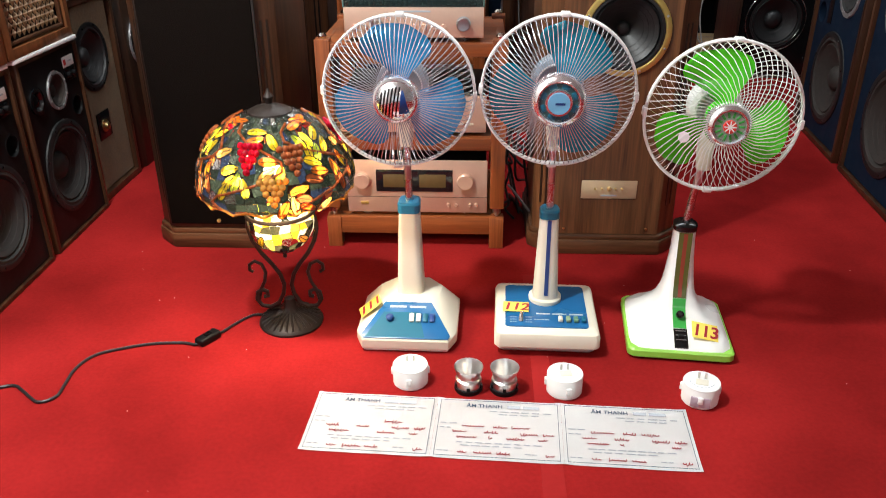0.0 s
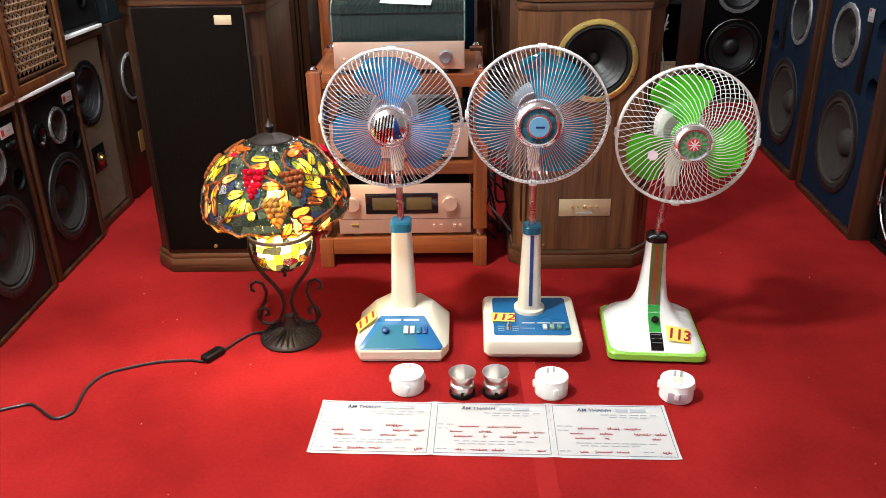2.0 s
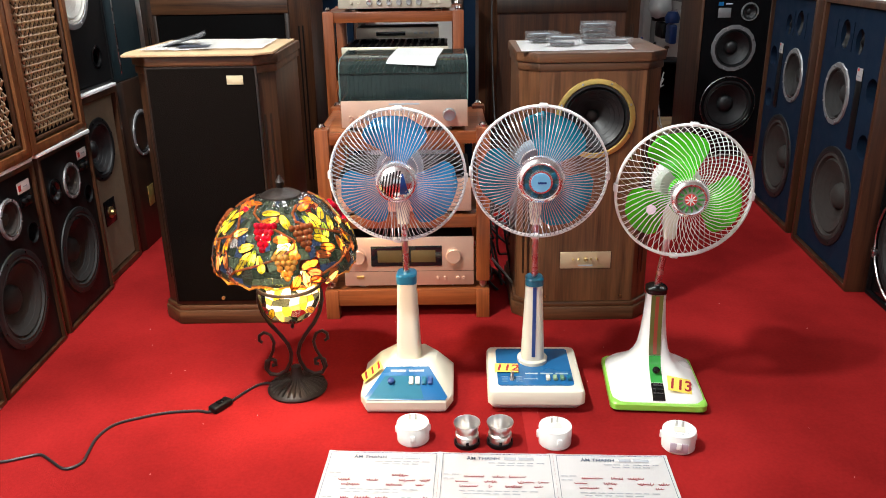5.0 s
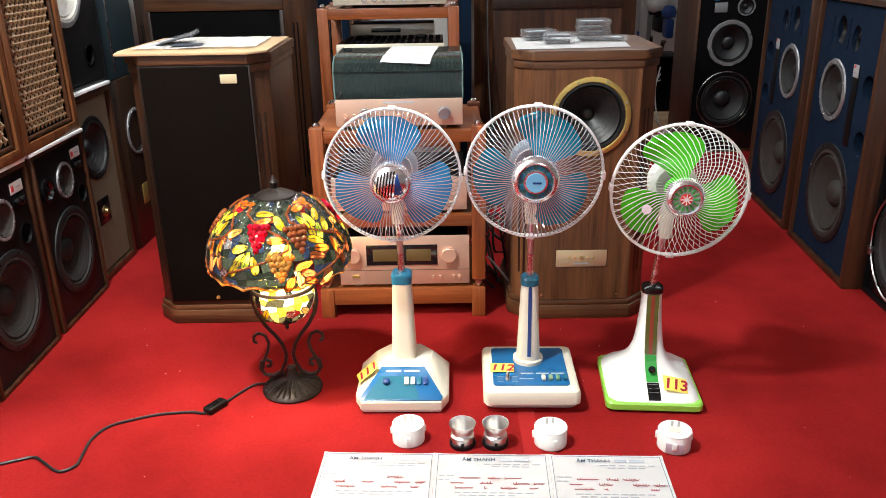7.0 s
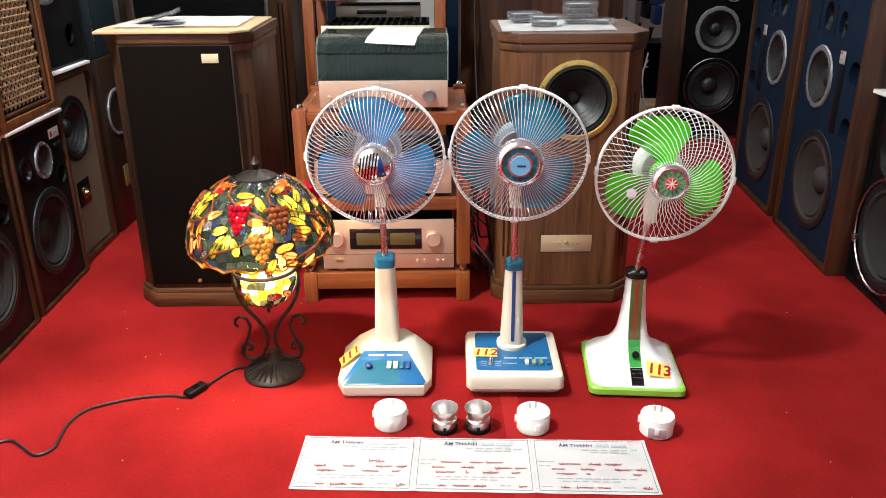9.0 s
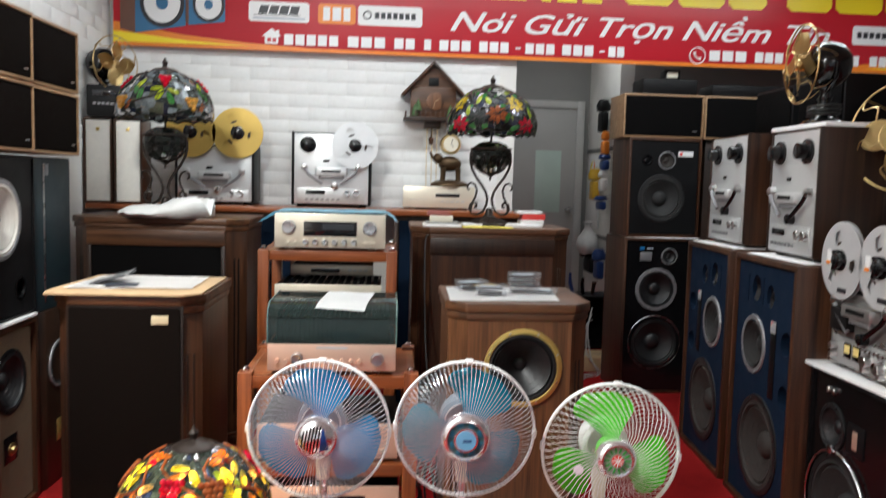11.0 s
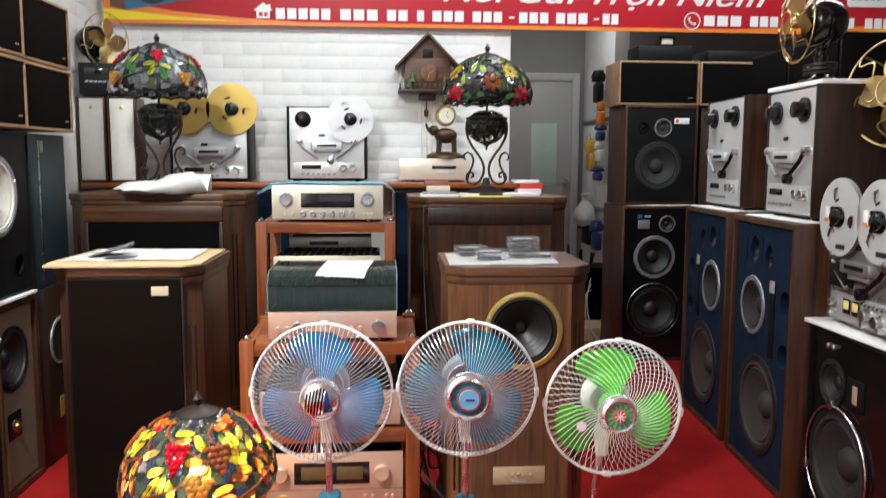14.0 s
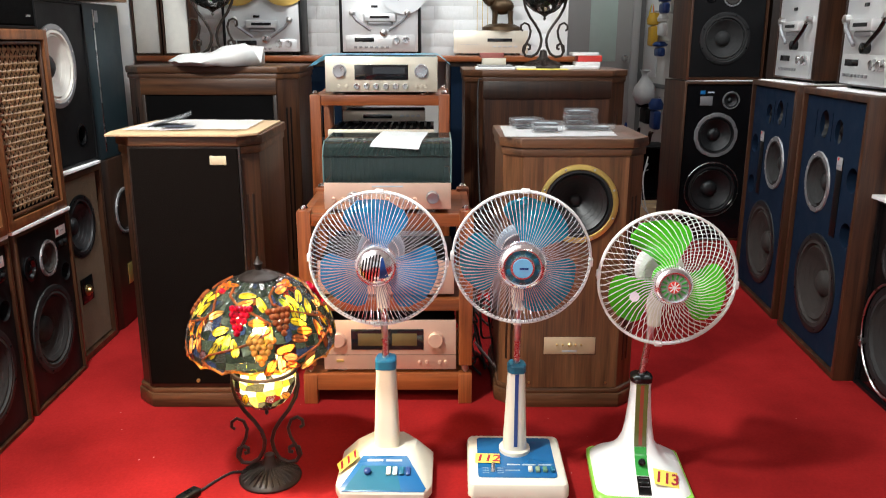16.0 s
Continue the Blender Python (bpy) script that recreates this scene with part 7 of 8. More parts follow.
for k in range(3):
    u = Matrix.Rotation(radians(PR), 4, "Z")
    c = u @ Vector((0.1435 + 0.2872 * k, -0.1045, 0)) + Vector((-0.276, -0.001, 0))
    t = thing("receipt_form", "white printed receipt form with red handwriting on the carpet", "paper", Matrix.Translation((c.x, c.y, 0.0)) @ pose(0, 0, 0, 0, 0, PR), "receipt forms in a row")
    b = B()
    nx, ny = 14, 10
    vs = [[b.verts.new((-0.1435 + 0.287 * i / nx, -0.1045 + 0.209 * j / ny, 0.0028 + 0.0003 * math.sin(i * 0.9 + j * 0.7 + k) + (0.002 if (i in (0, nx) and j in (0, ny)) else 0))) for i in range(nx + 1)] for j in range(ny + 1)]
    for j in range(ny):
        for i in range(nx):
            b.faces.new((vs[j][i], vs[j][i + 1], vs[j + 1][i + 1], vs[j + 1][i]))
    bmesh.ops.solidify(b, geom=b.faces[:], thickness=0.0004)
    part("sheet", b, PAPER, t)
    Z = 0.0049
    b = B()
    for x0, x1, y0, y1 in ((-0.136, 0.136, 0.0965, 0.0975), (-0.136, 0.136, -0.0975, -0.0965), (-0.136, -0.135, -0.0975, 0.0975), (0.135, 0.136, -0.0975, 0.0975)):
        box(b, x0, x1, y0, y1, Z - 0.0003, Z, 0)
    part("border_line", b, INKB, t)
    lettering("heading", "ÂM THANH", 0.016, INKB, t, pose(-0.075, 0.073, Z), 0.0002, 0, "LEFT", 1.0, 0.0002)
    for x0, x1 in ((0.020, 0.050), (0.056, 0.094)):
        part("heading_bar", box(B(), x0, x1, 0.073, 0.084, Z - 0.0003, Z, 0), INKG, t)
    rng = random.Random(20 + k)
    for y, x0, x1, n in ((0.060, -0.02, 0.125, 6), (0.050, 0.0, 0.10, 4), (-0.052, -0.09, 0.10, 9), (-0.062, -0.08, 0.06, 6), (0.012, -0.13, -0.09, 2), (-0.004, -0.13, -0.10, 2), (-0.082, -0.13, -0.10, 2), (-0.082, 0.06, 0.09, 2)):
        for q in range(n):
            xa = x0 + (x1 - x0) * q / n
            part("print_bar", box(B(), xa, xa + (x1 - x0) / n * rng.uniform(0.6, 0.85), y - 0.0014, y + 0.0014, Z - 0.0003, Z, 0), INKG, t)
    for y, spots in ((0.004, ((-0.08, 0.05), (-0.01, 0.03), (0.03, 0.04))), (-0.016, ((-0.10, 0.03), (-0.03, 0.03), (0.05, 0.04), (0.10, 0.025))), (-0.034, ((-0.09, 0.045), (-0.02, 0.01), (0.02, 0.04), (0.09, 0.02))), (-0.084, ((-0.085, 0.02), (-0.05, 0.04), (0.0, 0.03), (0.105, 0.02)))):
        for x, w in spots:
            if rng.random() < 0.16:
                continue
            n = int(w / 0.0011)
            amp, ph = 0.0, 0.0
            pts = []
            for q in range(n):
                if q % 4 == 0:
                    amp, lift = rng.uniform(0.0010, 0.0030) * (2.2 if rng.random() < 0.25 else 1.0), rng.uniform(-0.0008, 0.0008)
                ph += rng.uniform(0.6, 1.7)
                pts.append((x + w * q / n + 0.0016 * math.cos(ph) + 0.25 * amp * math.sin(ph), y + lift + amp * math.sin(ph), Z))
            part("pen_stroke", tube(B(), pts, 0.0010, 4), INKR, t)

# lint trodden into the carpet
rng = random.Random(41)
b = B()
for k in range(40):
    x, y, a, l = rng.uniform(-1.1, 1.4), rng.uniform(-0.6, 0.95), rng.uniform(0, 6.3), rng.uniform(0.0006, 0.0016)
    if -0.3 < x < 0.6 and -0.28 < y < 0.02:
        continue
    box(b, -l, l, -0.0006, 0.0006, 0.0004, 0.0016, 0, m=Matrix.Translation((x, y, 0)) @ Matrix.Rotation(a, 4, "Z"))
tagged(part("carpet_lint", b, material("pale_lint", (0.55, 0.36, 0.33), 0.9, 0, 0.2, 90, 0)), "tiny pale specks of lint on the red carpet", "lint", kind="stuff")

# lamp cord and switch
CORD = material("black_cable", (0.012, 0.012, 0.012), 0.45, 0, 0.2, 60, 0.05)


def smooth_path(pts, n=8):
    pts = [Vector(p) for p in pts]
    out = []
    for i in range(len(pts) - 1):
        p0, p1, p2, p3 = pts[max(i - 1, 0)], pts[i], pts[i + 1], pts[min(i + 2, len(pts) - 1)]
        for k in range(n):
            f = k / n
            out.append(0.5 * ((2 * p1) + (p2 - p0) * f + (2 * p0 - 5 * p1 + 4 * p2 - p3) * f * f + (3 * p1 - p0 - 3 * p2 + p3) * f ** 3))
    return out + [pts[-1]]


t = thing("lamp_cord", "black lamp cable with inline switch lying on the carpet", "cable")
part("cable", tube(B(), smooth_path([(-0.49, 0.335, 0.012), (-0.53, 0.345, 0.004), (-0.565, 0.30, 0.004), (-0.595, 0.245, 0.005), (-0.636, 0.192, 0.005), (-0.68, 0.198, 0.004), (-0.759, 0.19, 0.004), (-0.83, 0.165, 0.004), (-0.888, 0.13, 0.004), (-0.91, 0.07, 0.004), (-0.905, 0.0, 0.004), (-0.903, -0.045, 0.004), (-0.936, -0.068, 0.004), (-0.99, -0.03, 0.004), (-1.028, -0.006, 0.004), (-1.07, -0.02, 0.004), (-1.123, -0.036, 0.004), (-1.25, -0.03, 0.004), (-1.4, -0.1, 0.004)]), 0.0038, 8), CORD, t)
m = Matrix.Translation((-0.616, 0.216, 0)) @ Matrix.Rotation(radians(58), 4, "Z")
sw = part("inline_switch", box(B(), -0.034, 0.034, -0.016, 0.016, 0.0, 0.021, 0.006, 3, m), BLACKV, t, "black inline switch")
part("rocker", box(B(), -0.010, 0.010, -0.007, 0.007, 0.0205, 0.025, 0.002, 2, m), BLACKG, sw)


# ---- things lying on the cabinets ----
def crumpled(name, label, cat, corners, nx, ny, z, lift, seed, mat, thick=0.0008, group=""):
    """A loose sheet between four corners (x, y), wavy and resting on z."""
    b = B()
    vs = []
    for j in range(ny + 1):
        row = []
        for i in range(nx + 1):
            u, v = i / nx, j / ny
            p = [(1 - u) * (1 - v) * corners[0][k] + u * (1 - v) * corners[1][k] + u * v * corners[2][k] + (1 - u) * v * corners[3][k] for k in (0, 1)]
            w = noise.noise(Vector((p[0] * 9 + seed, p[1] * 9, seed))) * 0.5 + 0.5 * noise.noise(Vector((p[0] * 23, p[1] * 23 + seed, 0)))
            row.append(b.verts.new((p[0], p[1], z + 0.0015 + (0.5 + 0.5 * w) * lift)))
        vs.append(row)
    for j in range(ny):
        for i in range(nx):
            b.faces.new((vs[j][i], vs[j][i + 1], vs[j + 1][i + 1], vs[j + 1][i]))
    bmesh.ops.solidify(b, geom=b.faces[:], thickness=min(thick, 0.0005))
    bmesh.ops.recalc_face_normals(b, faces=b.faces[:])
    return tagged(part(name, b, mat, sharp=70), label, cat, group)


T1 = 0.915
b = prism(B(), [(-0.985, 0.84), (-0.970, 0.762), (-0.555, 0.759), (-0.505, 0.807), (-0.51, 1.215), (-0.965, 1.225)], T1 + 0.0052, T1 + 0.0132, 0.002)
tagged(part("cardboard_sheet", b, KRAFT), "brown cardboard sheet lying on a walnut loudspeaker", "cardboard")
crumpled("paper_sheet", "white printed paper lying on the cardboard", "paper", ((-0.94, 0.83), (-0.55, 0.85), (-0.56, 1.16), (-0.93, 1.17)), 16, 12, T1 + 0.0130, 0.010, 2, PAPER)
t = thing("disc_case", "clear plastic disc case lid, propped open on papers", "case", pose(-0.86, 0.98, T1 + 0.031, 0, -14, 8))
part("lid", box(B(), -0.085, 0.085, -0.07, 0.07, 0, 0.004, 0.001), CLEAR, t)
part("spine", box(B(), 0.078, 0.088, -0.07, 0.07, -0.006, 0.008, 0.001), CLEAR, t)
part("insert_card", box(B(), -0.06, 0.07, -0.06, 0.06, -0.004, -0.002, 0.0004), material("dark_card", (0.03, 0.03, 0.035), 0.4, 0, 0.1, 20, 0), t)
t = thing("photo_print", "small dark printed picture lying on the papers", "paper", pose(-0.78, 0.90, T1 + 0.0237, 0, 0, 6))
part("print", box(B(), -0.05, 0.05, -0.03, 0.03, 0, 0.0008, 0), material("dark_picture", (0.05, 0.06, 0.08), 0.4, 0, 0.4, 30, 0), t)
crumpled("paper_sheet", "white sheet under cassette cases on a walnut loudspeaker", "paper", ((0.275, 0.79), (0.635, 0.815), (0.665, 1.13), (0.285, 1.12)), 14, 10, T1, 0.004, 5, PAPER)
CASSETTE = material("cassette_grey", (0.02, 0.018, 0.024), 0.4, 0, 0.2, 40, 0)
for x, y, z, r, lab in ((0.37, 1.05, 0, 12, ""), (0.37, 1.05, 0.0175, 16, ""), (0.425, 0.93, 0, -8, ""), (0.425, 0.93, 0.0175, -4, ""), (0.545, 1.00, 0, 4, ""), (0.55, 1.005, 0.0175, 6, ""), (0.545, 1.0, 0.035, 2, ""), (0.548, 1.0, 0.0525, 5, ""), (0.61, 0.99, 0, -20, "")):
    t = thing("cassette_case", "clear plastic cassette case with dark tape inside", "case", pose(x, y, T1 + 0.0062 + z, 0, 0, r), "cassette cases on the loudspeaker")
    part("clear_box", box(B(), -0.052, 0.052, -0.034, 0.034, 0, 0.016, 0.0015), CLEAR, t)
    c = part("cassette", box(B(), -0.044, 0.036, -0.028, 0.024, 0.003, 0.0085, 0.001), CASSETTE, t)
    part("cassette_label", box(B(), -0.038, 0.030, -0.006, 0.018, 0.0087, 0.0092, 0), PRINTP, c)
sheet = crumpled("paper_sheet", "white sheet lying across the smoked amplifier cover", "paper", ((-0.155, 0.837), (0.003, 0.823), (0.033, 0.990), (-0.122, 1.010)), 12, 10, 0.0, 0.006, 9, PAPER)
for v in sheet.data.vertices:
    v.co.z += 0.870 + (v.co.y - 0.823) * 0.42 if v.co.y < 0.875 else 0.8918 + (v.co.y - 0.875) * 0.12
cyan = crumpled("cyan_sheet", "pale cyan plastic sheet draped over an amplifier", "sheet", ((-0.482, 1.69), (0.118, 1.69), (0.103, 2.05), (-0.437, 2.05)), 24, 10, 1.1465, 0.012, 4, CYANP)
for v in cyan.data.vertices:
    over = max(0, -0.409 - v.co.x, v.co.x - 0.065)
    v.co.z -= over * 0.75
b = B()
lathe(b, [(0, 0.0), (0.13, 0.0), (0.15, 0.015), (0.12, 0.035), (0.05, 0.045), (0, 0.04)], None, 28, 1.5)
for v in b.verts:
    w = Vector(noise.noise_vector(v.co * 14)) * 0.018 + Vector(noise.noise_vector(v.co * 40)) * 0.005
    v.co += w
    v.co.z = max(v.co.z * 1.4 + max(0, v.co.x) * 0.30 * (v.co.z > 0.01), 0.0005)
tagged(part("plastic_bag", b, material("white_plastic_bag", (0.72, 0.72, 0.70), 0.35, 0, 0.06, 30, 0.2), sharp=80), "crumpled white plastic bag on the walnut cabinet", "bag").matrix_basis = pose(-0.965, 2.11, BT, 0, 0, 5)
BZ = BT - 0.015
for x0, x1, y0, y1, z0, z1, mat, lab in (
        (0.27, 0.45, 2.06, 2.22, 0, 0.012, PAPER, "thin white booklet on the walnut cabinet"), (0.28, 0.44, 2.08, 2.2, 0.0125, 0.022, material("grey_cover", (0.25, 0.25, 0.24), 0.5, 0, 0.1, 20, 0), "grey booklet on the walnut cabinet"),
        (0.30, 0.41, 2.09, 2.17, 0.0225, 0.052, IVORY, "cream box on a stack of booklets"), (0.29, 0.40, 2.10, 2.17, 0.0525, 0.076, material("faded_red_card", (0.33, 0.10, 0.085), 0.55, 0, 0.3, 45, 0), "red and white carton on a stack of booklets"),
        (0.46, 0.70, 2.05, 2.14, 0.0, 0.004, TAGY, "yellow paper strip on the walnut cabinet"), (0.47, 0.56, 2.155, 2.30, 0, 0.012, PAPER, "white paper pile beside the lamp foot"), (0.68, 0.86, 2.16, 2.32, 0, 0.014, PAPER, "white paper pile beside the lamp foot"),
        (0.78, 0.90, 2.33, 2.44, 0, 0.03, WHITEP, "white carton behind the lamp"), (0.79, 0.91, 2.34, 2.43, 0.0305, 0.06, REDC, "red carton on a white carton"), (0.76, 0.89, 2.33, 2.44, 0.0605, 0.075, PAPER, "thin white box on a red carton")):
    tagged(part("small_box" if z1 - z0 > 0.02 else "booklet", box(B(), x0 - 0.026, x1 - 0.026, y0, y1, BZ + z0 + 0.0003, BZ + z1, 0.0015), mat), lab, "box" if z1 - z0 > 0.02 else "booklet")


# ---- old brass fans ----
def brass_fan(m, label, blades=4, yaw=0.0, R=0.155, rise=0.0):
    t = thing("brass_fan", label, "fan", m, "old brass fans")
    part("base", lathe(B(), [(0, 0), (0.085, 0), (0.09, 0.008), (0.08, 0.025), (0.045, 0.04), (0.03, 0.06), (0.024, 0.10), (0.03, 0.12), (0, 0.12)], None, 28), BLACKG, t, "glossy black cast base")
    b = B()
    tube(b, [(0.06 * math.cos(k * 0.5), 0.06 * math.sin(k * 0.5), 0.045 + 0.0012 * k) for k in range(40)], 0.0055, 6)
    part("coiled_cord", b, CORD, t)
    H = Matrix.Translation((0, 0, 0.215 + rise)) @ pose(0, 0, 0, 0, 0, yaw)
    if rise > 0:
        part("neck", lathe(B(), [(0.024, 0.10), (0.022, 0.12), (0.020, 0.11 + rise), (0.030, 0.125 + rise), (0, 0.13 + rise)], None, 20), BLACKG, t)

    def put(name, bm, mat, parent=t, lab=""):
        bmesh.ops.transform(bm, matrix=H, verts=bm.verts)
        return part(name, bm, mat, parent, lab)

    put("motor", lathe(B(), [(0, 0.075), (0.03, 0.07), (0.06, 0.06), (0.085, 0.035), (0.092, 0.0), (0.085, -0.045), (0.06, -0.075), (0.03, -0.09), (0, -0.092)], RX, 32), BLACKG, t, "glossy black motor drum")
    put("yoke", tube(B(), [(-0.1, 0, 0.0), (-0.085, 0, -0.06), (-0.04, 0, -0.10), (0.04, 0, -0.10), (0.085, 0, -0.06), (0.1, 0, 0.0)], 0.008, 8), BLACKG)
    for k in range(blades):
        b = B()
        rows = []
        for i in range(9):
            f = i / 8
            r = 0.018 + 0.105 * f
            half = 0.012 + 0.034 * math.sin(math.pi * min(1, 0.12 + 0.8 * f)) * (1 if f < 0.9 else 0.8)
            rows.append([b.verts.new(((g * half), -0.105 + g * 0.012, r)) for g in (-1, -0.5, 0, 0.5, 1)])
        for r0, r1 in zip(rows, rows[1:]):
            for i in range(4):
                b.faces.new((r0[i], r0[i + 1], r1[i + 1], r1[i]))
        bmesh.ops.solidify(b, geom=b.faces[:], thickness=0.0015)
        bmesh.ops.transform(b, matrix=Matrix.Rotation(radians(360 / blades * k + 5), 4, "Y"), verts=b.verts)
        put("blade", b, BRASS, t, "polished brass blade")
    put("hub", lathe(B(), [(0.02, 0.085), (0.022, 0.11), (0.015, 0.12), (0, 0.122)], RX, 20), BRASS)
    b = B()
    torus(b, R, -0.10, 0.0032, 56, 6)
    cage = put("cage_ring", b, BRASS)
    b = B()
    torus(b, 0.045, -0.142, 0.0028, 32, 6)
    put("centre_ring", b, BRASS, cage)
    for k in range(6):
        a = radians(60 * k + 15)
        pts = []
        for i in range(15):
            f = i / 14
            r = 0.045 + (R - 0.045) * f
            aa = a + 0.16 * math.sin(f * 2 * math.pi * 1.5)
            pts.append((r * math.cos(aa), -0.142 + 0.042 * f * f, r * math.sin(aa)))
        put("cage_wire", tube(B(), pts, 0.0024, 6), BRASS, cage)
        put("cage_stay", tube(B(), [(R * math.cos(a), -0.10, R * math.sin(a)), (0.13 * math.cos(a), -0.04, 0.13 * math.sin(a)), (0.09 * math.cos(a), 0.0, 0.09 * math.sin(a))], 0.0022, 6), BRASS, cage)
    return t


tagged(part("white_board", box(B(), 1.63, 1.90, 1.06, 1.47, 1.5295, 1.547, 0.003), PAPER), "white foam board on top of a tape deck", "board")
brass_fan(pose(1.80, 1.385, 1.5475), "old brass fan with black motor on the white board", 4, -95, 0.155, 0.035)
t = thing("wood_box_speaker", "brown wooden cabinet behind the reel tape deck", "cabinet", pose(1.79, 0.44, 0.6995, 0, 0, 0))
part("body", box(B(), 0, 0.25, 0, 0.70, 0, 0.3755, 0.006), WALNUT, t)
tagged(part("paper_sheet", box(B(), 1.80, 2.03, 0.46, 1.12, 1.0755, 1.088, 0.002), PAPER), "white padding sheet under a brass fan", "sheet", "padding sheets")
brass_fan(pose(1.945, 1.000, 1.0885) @ Matrix.Scale(1.22, 4), "old brass fan with four paddle blades on a padded cabinet", 4, -60, 0.155, 0.115)
brass_fan(pose(-1.49, 2.80, 1.68) @ Matrix.Scale(0.95, 4), "old brass fan standing on a slim loudspeaker", 4, 60)
t = thing("stereo_unit", "black compact stereo unit on slim loudspeakers", "stereo", pose(-1.41, 2.70, 1.5945, 0, 0, 10))
part("body", box(B(), -0.13, 0.13, 0, 0.14, 0, 0.17, 0.008), BLACKV, t)
for z in (0.055, 0.125):
    part("round_control", lathe(B(), [(0.03, 0), (0.03, 0.008), (0.022, 0.010), (0.02, 0.002), (0, 0.004)], Matrix.Translation((0.085, 0, z)) @ RX, 24), GREYM, t)
plate(t, "display_window", -0.04, 0.125, 0.12, 0.03, WINDOWK, 0.0, 0.003)
for k in range(6):
    plate(t, "key", -0.09 + k * 0.022, 0.07, 0.016, 0.010, GREYM, 0.0, 0.003)

# back right: row of black boxes and wooden cabinets
for x, w, h, mat, lab in ((2.90, 0.46, 1.72, DARKWOOD, "tall dark wooden cabinet against the back wall"), (3.40, 0.5, 1.60, WALNUT, "tall walnut cabinet against the back wall")):
    t = thing("tall_cabinet", lab, "cabinet", pose(x, 3.45, 0))
    part("body", box(B(), -w / 2, w / 2, 0, 0.4, 0, h, 0.006), mat, t)
    part("front_panel", box(B(), -w / 2 + 0.03, w / 2 - 0.03, -0.006, 0.0, 0.05, h - 0.04, 0.003), BLACKC, t)
for x, w, h in ((1.80, 0.34, 0.10), (2.30, 0.46, 0.075)):
    t = thing("black_receiver", "flat black audio unit on top of the loudspeakers", "receiver", pose(x, 3.16, 1.8638))
    part("case", box(B(), -w / 2, w / 2, 0, 0.22, 0.006, h, 0.003), BLACKV, t)
    for sx in (-1, 1):
        part("foot", box(B(), sx * w * 0.4 - 0.015, sx * w * 0.4 + 0.015, 0.02, 0.2, 0, 0.0062, 0.001), BLACKV, t)
t = thing("small_adapter", "small black box with pale label on the receiver", "adapter", pose(1.82, 3.19, 1.9642))
part("body", box(B(), -0.05, 0.05, 0, 0.08, 0, 0.06, 0.004), BLACKV, t)
plate(t, "label_plate", 0.0, 0.03, 0.07, 0.035, IVORY, 0.0, 0.002)
t = thing("wooden_cabinet", "plain brown wooden cabinet behind the tape decks", "cabinet", pose(2.05, 1.35, 0))
part("body", box(B(), 0, 0.5, 0, 1.25, 0, 1.58, 0.006), WALNUT, t)
for x, y in ((2.07, 2.35), (2.07, 1.9)):
    t = thing("black_box_speaker", "black loudspeaker box on a wooden cabinet", "loudspeaker", pose(x, y, 1.5805, 0, 0, -90))
    part("body", box(B(), -0.2, 0.2, 0, 0.3, 0, 0.24, 0.005), BLACKV, t)
    part("grille", box(B(), -0.185, 0.185, -0.008, 0.0, 0.015, 0.225, 0.004), BLACKC, t)

# passage wall: hung tools, picture, bag
t = thing("wall_picture", "narrow white picture panel with painted flowers", "picture", pose(1.988, 5.60, 0))
part("panel", box(B(), -0.012, 0, -0.20, 0.20, 0.90, 1.58, 0.003), PAPER, t)
for k, (y, z, mat) in enumerate(((0.05, 1.40, LIMEP), (-0.03, 1.46, BORANGE), (0.0, 1.34, GREENP), (-0.08, 1.38, LIMEP), (0.09, 1.48, BYELLOW))):
    part("painted_leaf", lathe(B(), [(0, -0.08), (0.02, -0.02), (0.018, 0.03), (0, 0.08)], Matrix.Translation((-0.012, y, z)) @ Matrix.Scale(0.2, 4, (1, 0, 0)) @ Matrix.Rotation(0.4 * (k - 2), 4, "X"), 8), mat, t)
RAILM = material("grey_rail", (0.2, 0.2, 0.2), 0.4, 0.5, 0.1, 30, 0)
for z in (1.60, 0.82):
    tagged(part("wall_rail", box(B(), 1.967, 1.988, 4.95, 5.85, z, z + 0.035, 0.004), RAILM), "grey metal rail fixed on the passage wall", "rail")
TOOLY = material("tool_yellow", (0.65, 0.38, 0.03), 0.4, 0, 0.1, 20, 0)
for y, z, mat, w, h, lab in ((5.10, 1.90, BLACKV, 0.16, 0.28, "black power tool hanging on the wall"), (5.00, 1.50, NAVYP, 0.14, 0.14, "blue plastic tool on the wall"), (5.30, 1.31, TOOLY, 0.15, 0.28, "yellow drill hanging on the wall"), (5.00, 1.66, BORANGE, 0.10, 0.20, "orange handled tool on the wall"), (5.06, 1.15, NAVYP, 0.16, 0.12, "blue tool hanging on the wall"), (5.36, 0.62, BLACKV, 0.24, 0.22, "black tool case hanging on the wall"), (5.02, 1.34, WHITEP, 0.12, 0.18, "white plastic bottle hanging on the wall"), (5.05, 0.62, NAVYP, 0.16, 0.26, "blue cloth bundle hanging on the wall")):
    t = thing("wall_tool", lab, "tool", pose(1.91, y, z), "tools on the passage wall")
    part("handle", box(B(), -0.03, 0.03, -w / 2, w / 2, -h / 2, h * 0.1, 0.02, 3), mat, t)
    part("head", lathe(B(), [(0, 0), (w * 0.35, 0.01), (w * 0.4, h * 0.2), (w * 0.25, h * 0.38), (0, h * 0.4)], Matrix.Translation((0, 0, h * 0.1)), 14), mat, t)
    part("hook", tube(B(), [(0.078, 0, h * 0.52), (0.0, 0, h * 0.53), (0.0, 0, h * 0.45)], 0.004, 6), STEEL, t)
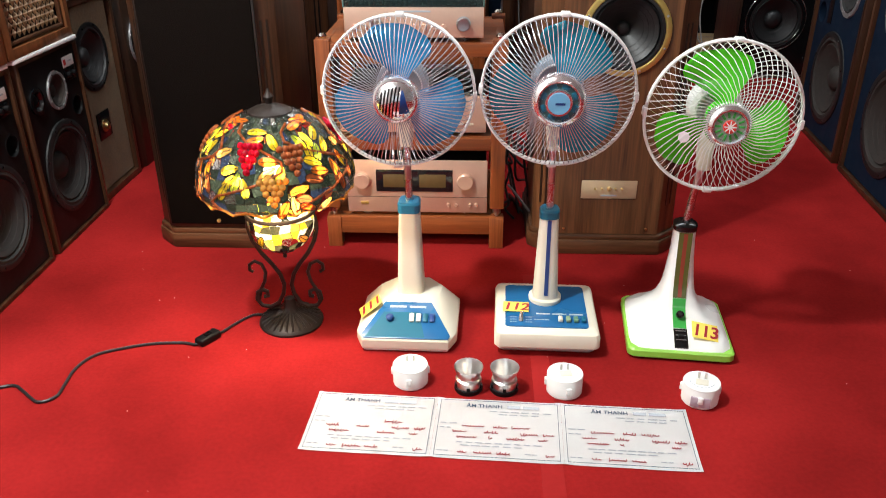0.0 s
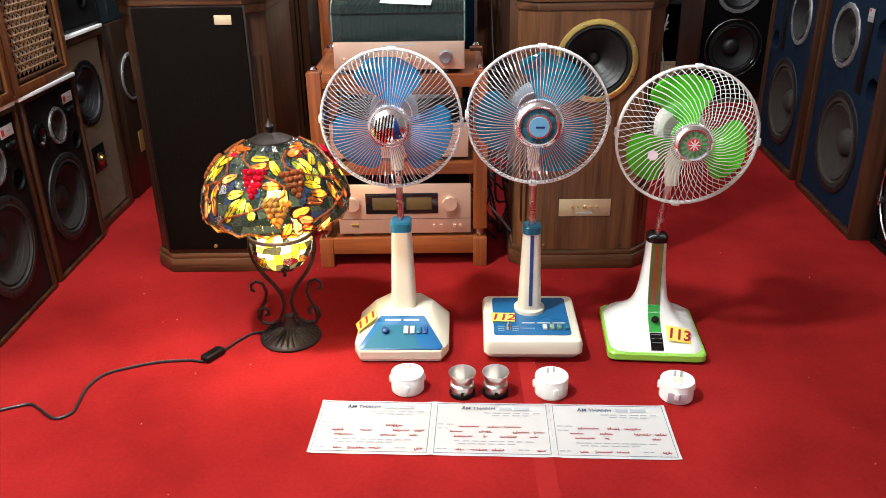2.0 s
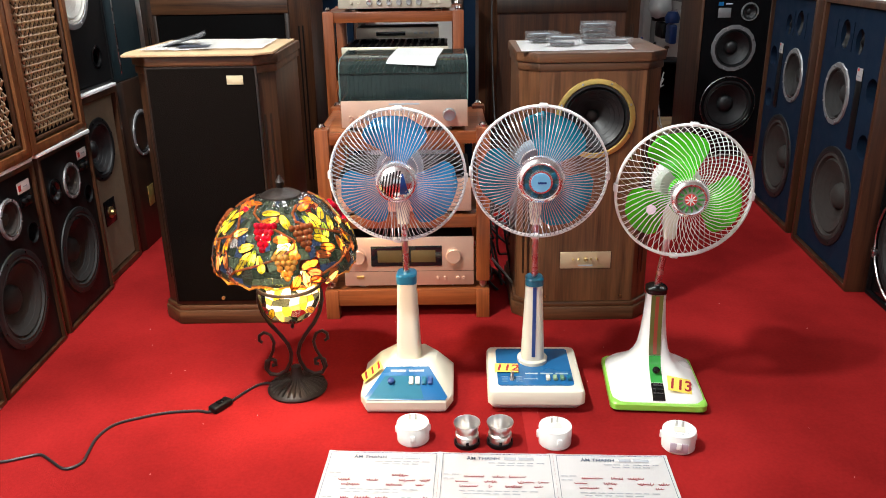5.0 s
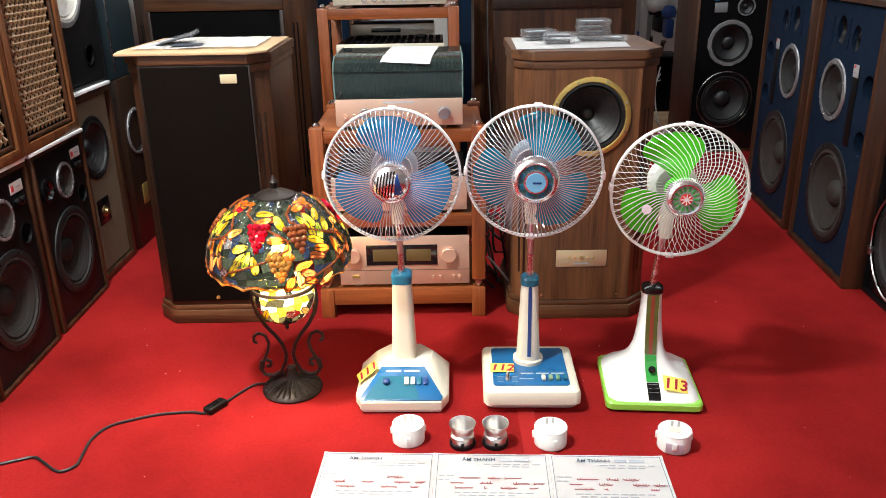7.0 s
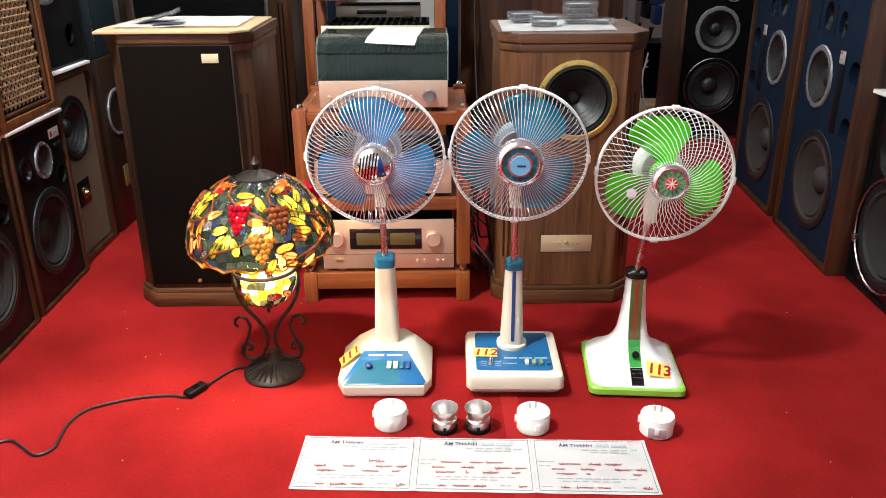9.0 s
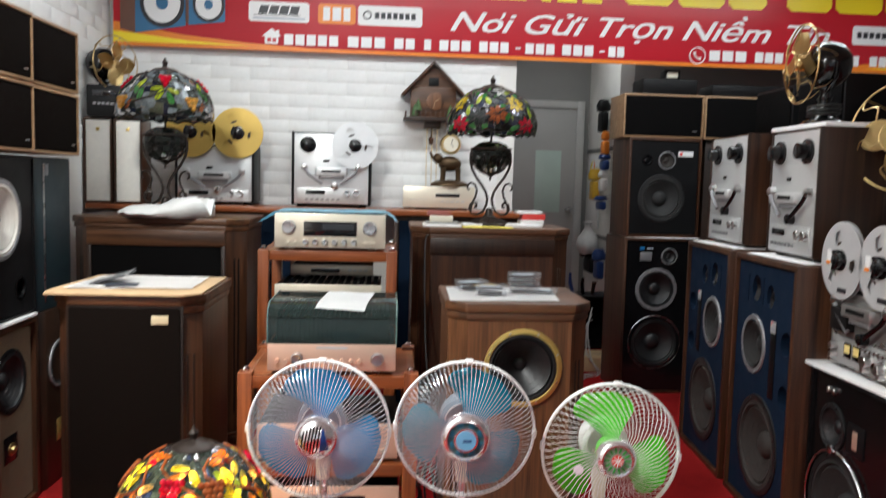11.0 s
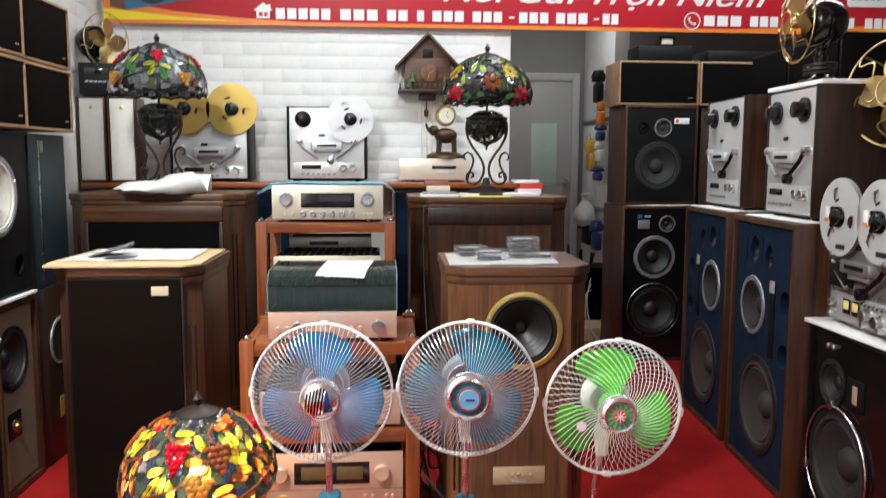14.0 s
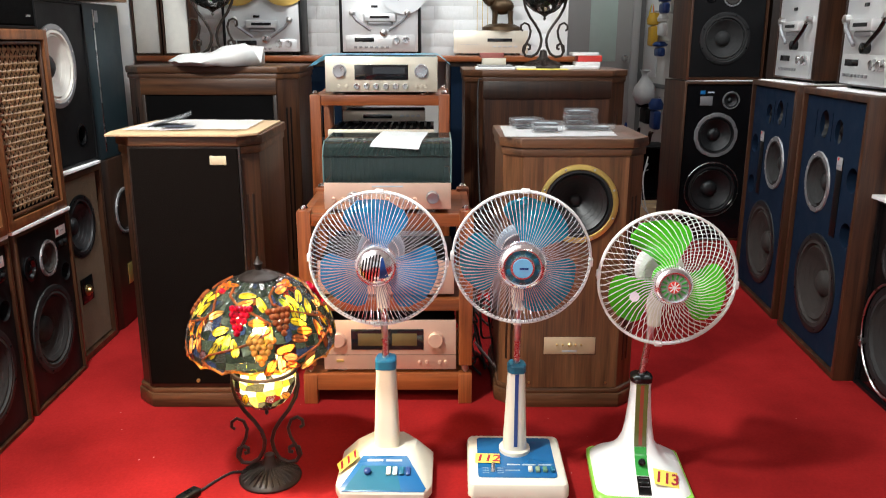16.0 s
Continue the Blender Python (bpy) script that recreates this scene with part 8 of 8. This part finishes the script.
b = lathe(B(), [(0, -0.13), (0.07, -0.12), (0.10, -0.05), (0.085, 0.03), (0.03, 0.10), (0.02, 0.14), (0.045, 0.17), (0, 0.165)], None, 20)
for v in b.verts:
    v.co += Vector(noise.noise_vector(v.co * 20)) * 0.02
tagged(part("hanging_bag", b, material("pale_plastic_bag", (0.66, 0.66, 0.66), 0.3, 0, 0.1, 30, 0.2), sharp=80), "white plastic bag hanging on the passage wall", "bag").matrix_basis = pose(1.875, 5.33, 0.80)

# clutter on the floor of the passage
t = thing("tool_crate", "dark plastic tool crate with open top in the passage", "crate", pose(1.70, 4.42, 0, 0, 0, 6))
part("body", shell(B(), 0.40, 0.30, 0.42, 0.02, 0.02), BLACKV, t)
for k in range(3):
    part("tool_handle", tube(B(), [(-0.12 + 0.09 * k, 0.10 + 0.03 * k, 0.4195), (-0.16 + 0.10 * k, 0.08, 0.52), (-0.17 + 0.11 * k, 0.06, 0.60 - 0.04 * k)], [0.014, 0.016, 0.010], 8), (NAVYP, BLACKG, WALNUT)[k], t)
t = thing("cardboard_box", "flattened brown cardboard box lying in the passage", "box", pose(1.60, 3.78, 0, 0, 0, -8))
part("carton", box(B(), -0.17, 0.17, -0.14, 0.14, 0, 0.095, 0.004), KRAFT, t)
for sy in (-1, 1):
    part("flap", box(B(), -0.165, 0.165, min(0.002 * sy, 0.136 * sy), max(0.002 * sy, 0.136 * sy), 0.0955, 0.0985, 0.001), KRAFT, t)
part("packing_tape", box(B(), -0.168, 0.168, -0.022, 0.022, 0.0988, 0.0994, 0), PALEWOOD, t)

# loose cables between the racks
CABW = material("white_cable", (0.42, 0.42, 0.40), 0.45, 0, 0.05, 40, 0)
rng = random.Random(11)
for k in range(9):
    p = [(0.19 + rng.uniform(0, 0.05), 1.20 + rng.uniform(-0.03, 0.1), 0.34 - 0.03 * k)]
    for q in range(6):
        p.append((p[-1][0] + rng.uniform(-0.03, 0.05), 1.18 + rng.uniform(-0.1, 0.1), max(0.006, p[-1][2] - rng.uniform(-0.03, 0.09))))
    p.append((p[-1][0] + 0.03, p[-1][1] - 0.05, 0.006))
    tagged(part("loose_cable", tube(B(), smooth_path(p, 6), 0.0045, 6), CORD), "black audio cable tangled behind the rack", "cable", "tangled cables")
tagged(part("loose_cable", tube(B(), smooth_path([(0.20, 1.02, 0.14), (0.23, 1.0, 0.11), (0.27, 0.96, 0.07), (0.31, 0.93, 0.02), (0.36, 0.95, 0.006), (0.4, 1.2, 0.006)], 6), 0.0045, 6), CABW), "white power cable beside the rack", "cable", "tangled cables")
for k in range(3):
    loop = [(1.50 + 0.03 * k, 3.66 + 0.10 * k, 0.45 - 0.06 * k), (1.46 + 0.02 * k, 3.60 + 0.10 * k, 0.30), (1.48, 3.56 + 0.10 * k, 0.12), (1.53 + 0.03 * k, 3.54 + 0.05 * k, 0.006), (1.44, 3.48 + 0.04 * k, 0.006), (1.38 - 0.03 * k, 3.40, 0.006)]
    tagged(part("loose_cable", tube(B(), smooth_path(loop, 6), 0.0045, 6), CABW), "white power cable trailing on the passage floor", "cable", "tangled cables")
tagged(part("hanging_cable", tube(B(), smooth_path([(0.27, 2.03, 1.04), (0.25, 2.02, 0.98), (0.26, 1.9, 0.5), (0.3, 1.6, 0.1), (0.3, 1.55, 0.006)], 6), 0.004, 6), CORD), "black cable hanging from the walnut cabinet", "cable")

# ---- foam bricks of the walls ----
def brick_mesh(w, h, d):
    b = box(B(), -w / 2, w / 2, -d, 0.0, -h / 2, h / 2, 0.0032, 2)
    me = bpy.data.meshes.new("brick")
    b.to_mesh(me)
    b.free()
    me.materials.append(BRICKW)
    me.polygons.foreach_set("use_smooth", [True] * len(me.polygons))
    return me


BW, BH = 0.232, 0.0775
whole, half = brick_mesh(BW - 0.0015, BH - 0.0012, 0.0024), brick_mesh(BW / 2 - 0.0015, BH - 0.0012, 0.0024)
rows = int((2.09 - 1.10) / BH) + 1
for r in range(rows):
    z = 1.10 + (r + 0.5) * BH
    x = XL + (0.0 if r % 2 else BW / 2)
    if r % 2 == 0:
        share("brick", half, wall_back, pose(XL + BW / 4, YB, z))
    while x + BW <= 0.845:
        share("brick", whole, wall_back, pose(x + BW / 2, YB, z))
        x += BW
    if 0.84 - x > BW / 2 - 0.01:
        share("brick", half, wall_back, pose(x + BW / 4, YB, z))
for r in range(17):
    z = 1.40 + (r + 0.5) * BH
    y = 3.165 - (0.0 if r % 2 else BW / 2)
    if r % 2 == 0:
        share("brick", half, wall_left, pose(XL, 3.165 - BW / 4, z, 0, 0, 90))
    for k in range(7):
        share("brick", whole, wall_left, pose(XL, y - BW / 2 - k * BW, z, 0, 0, 90))
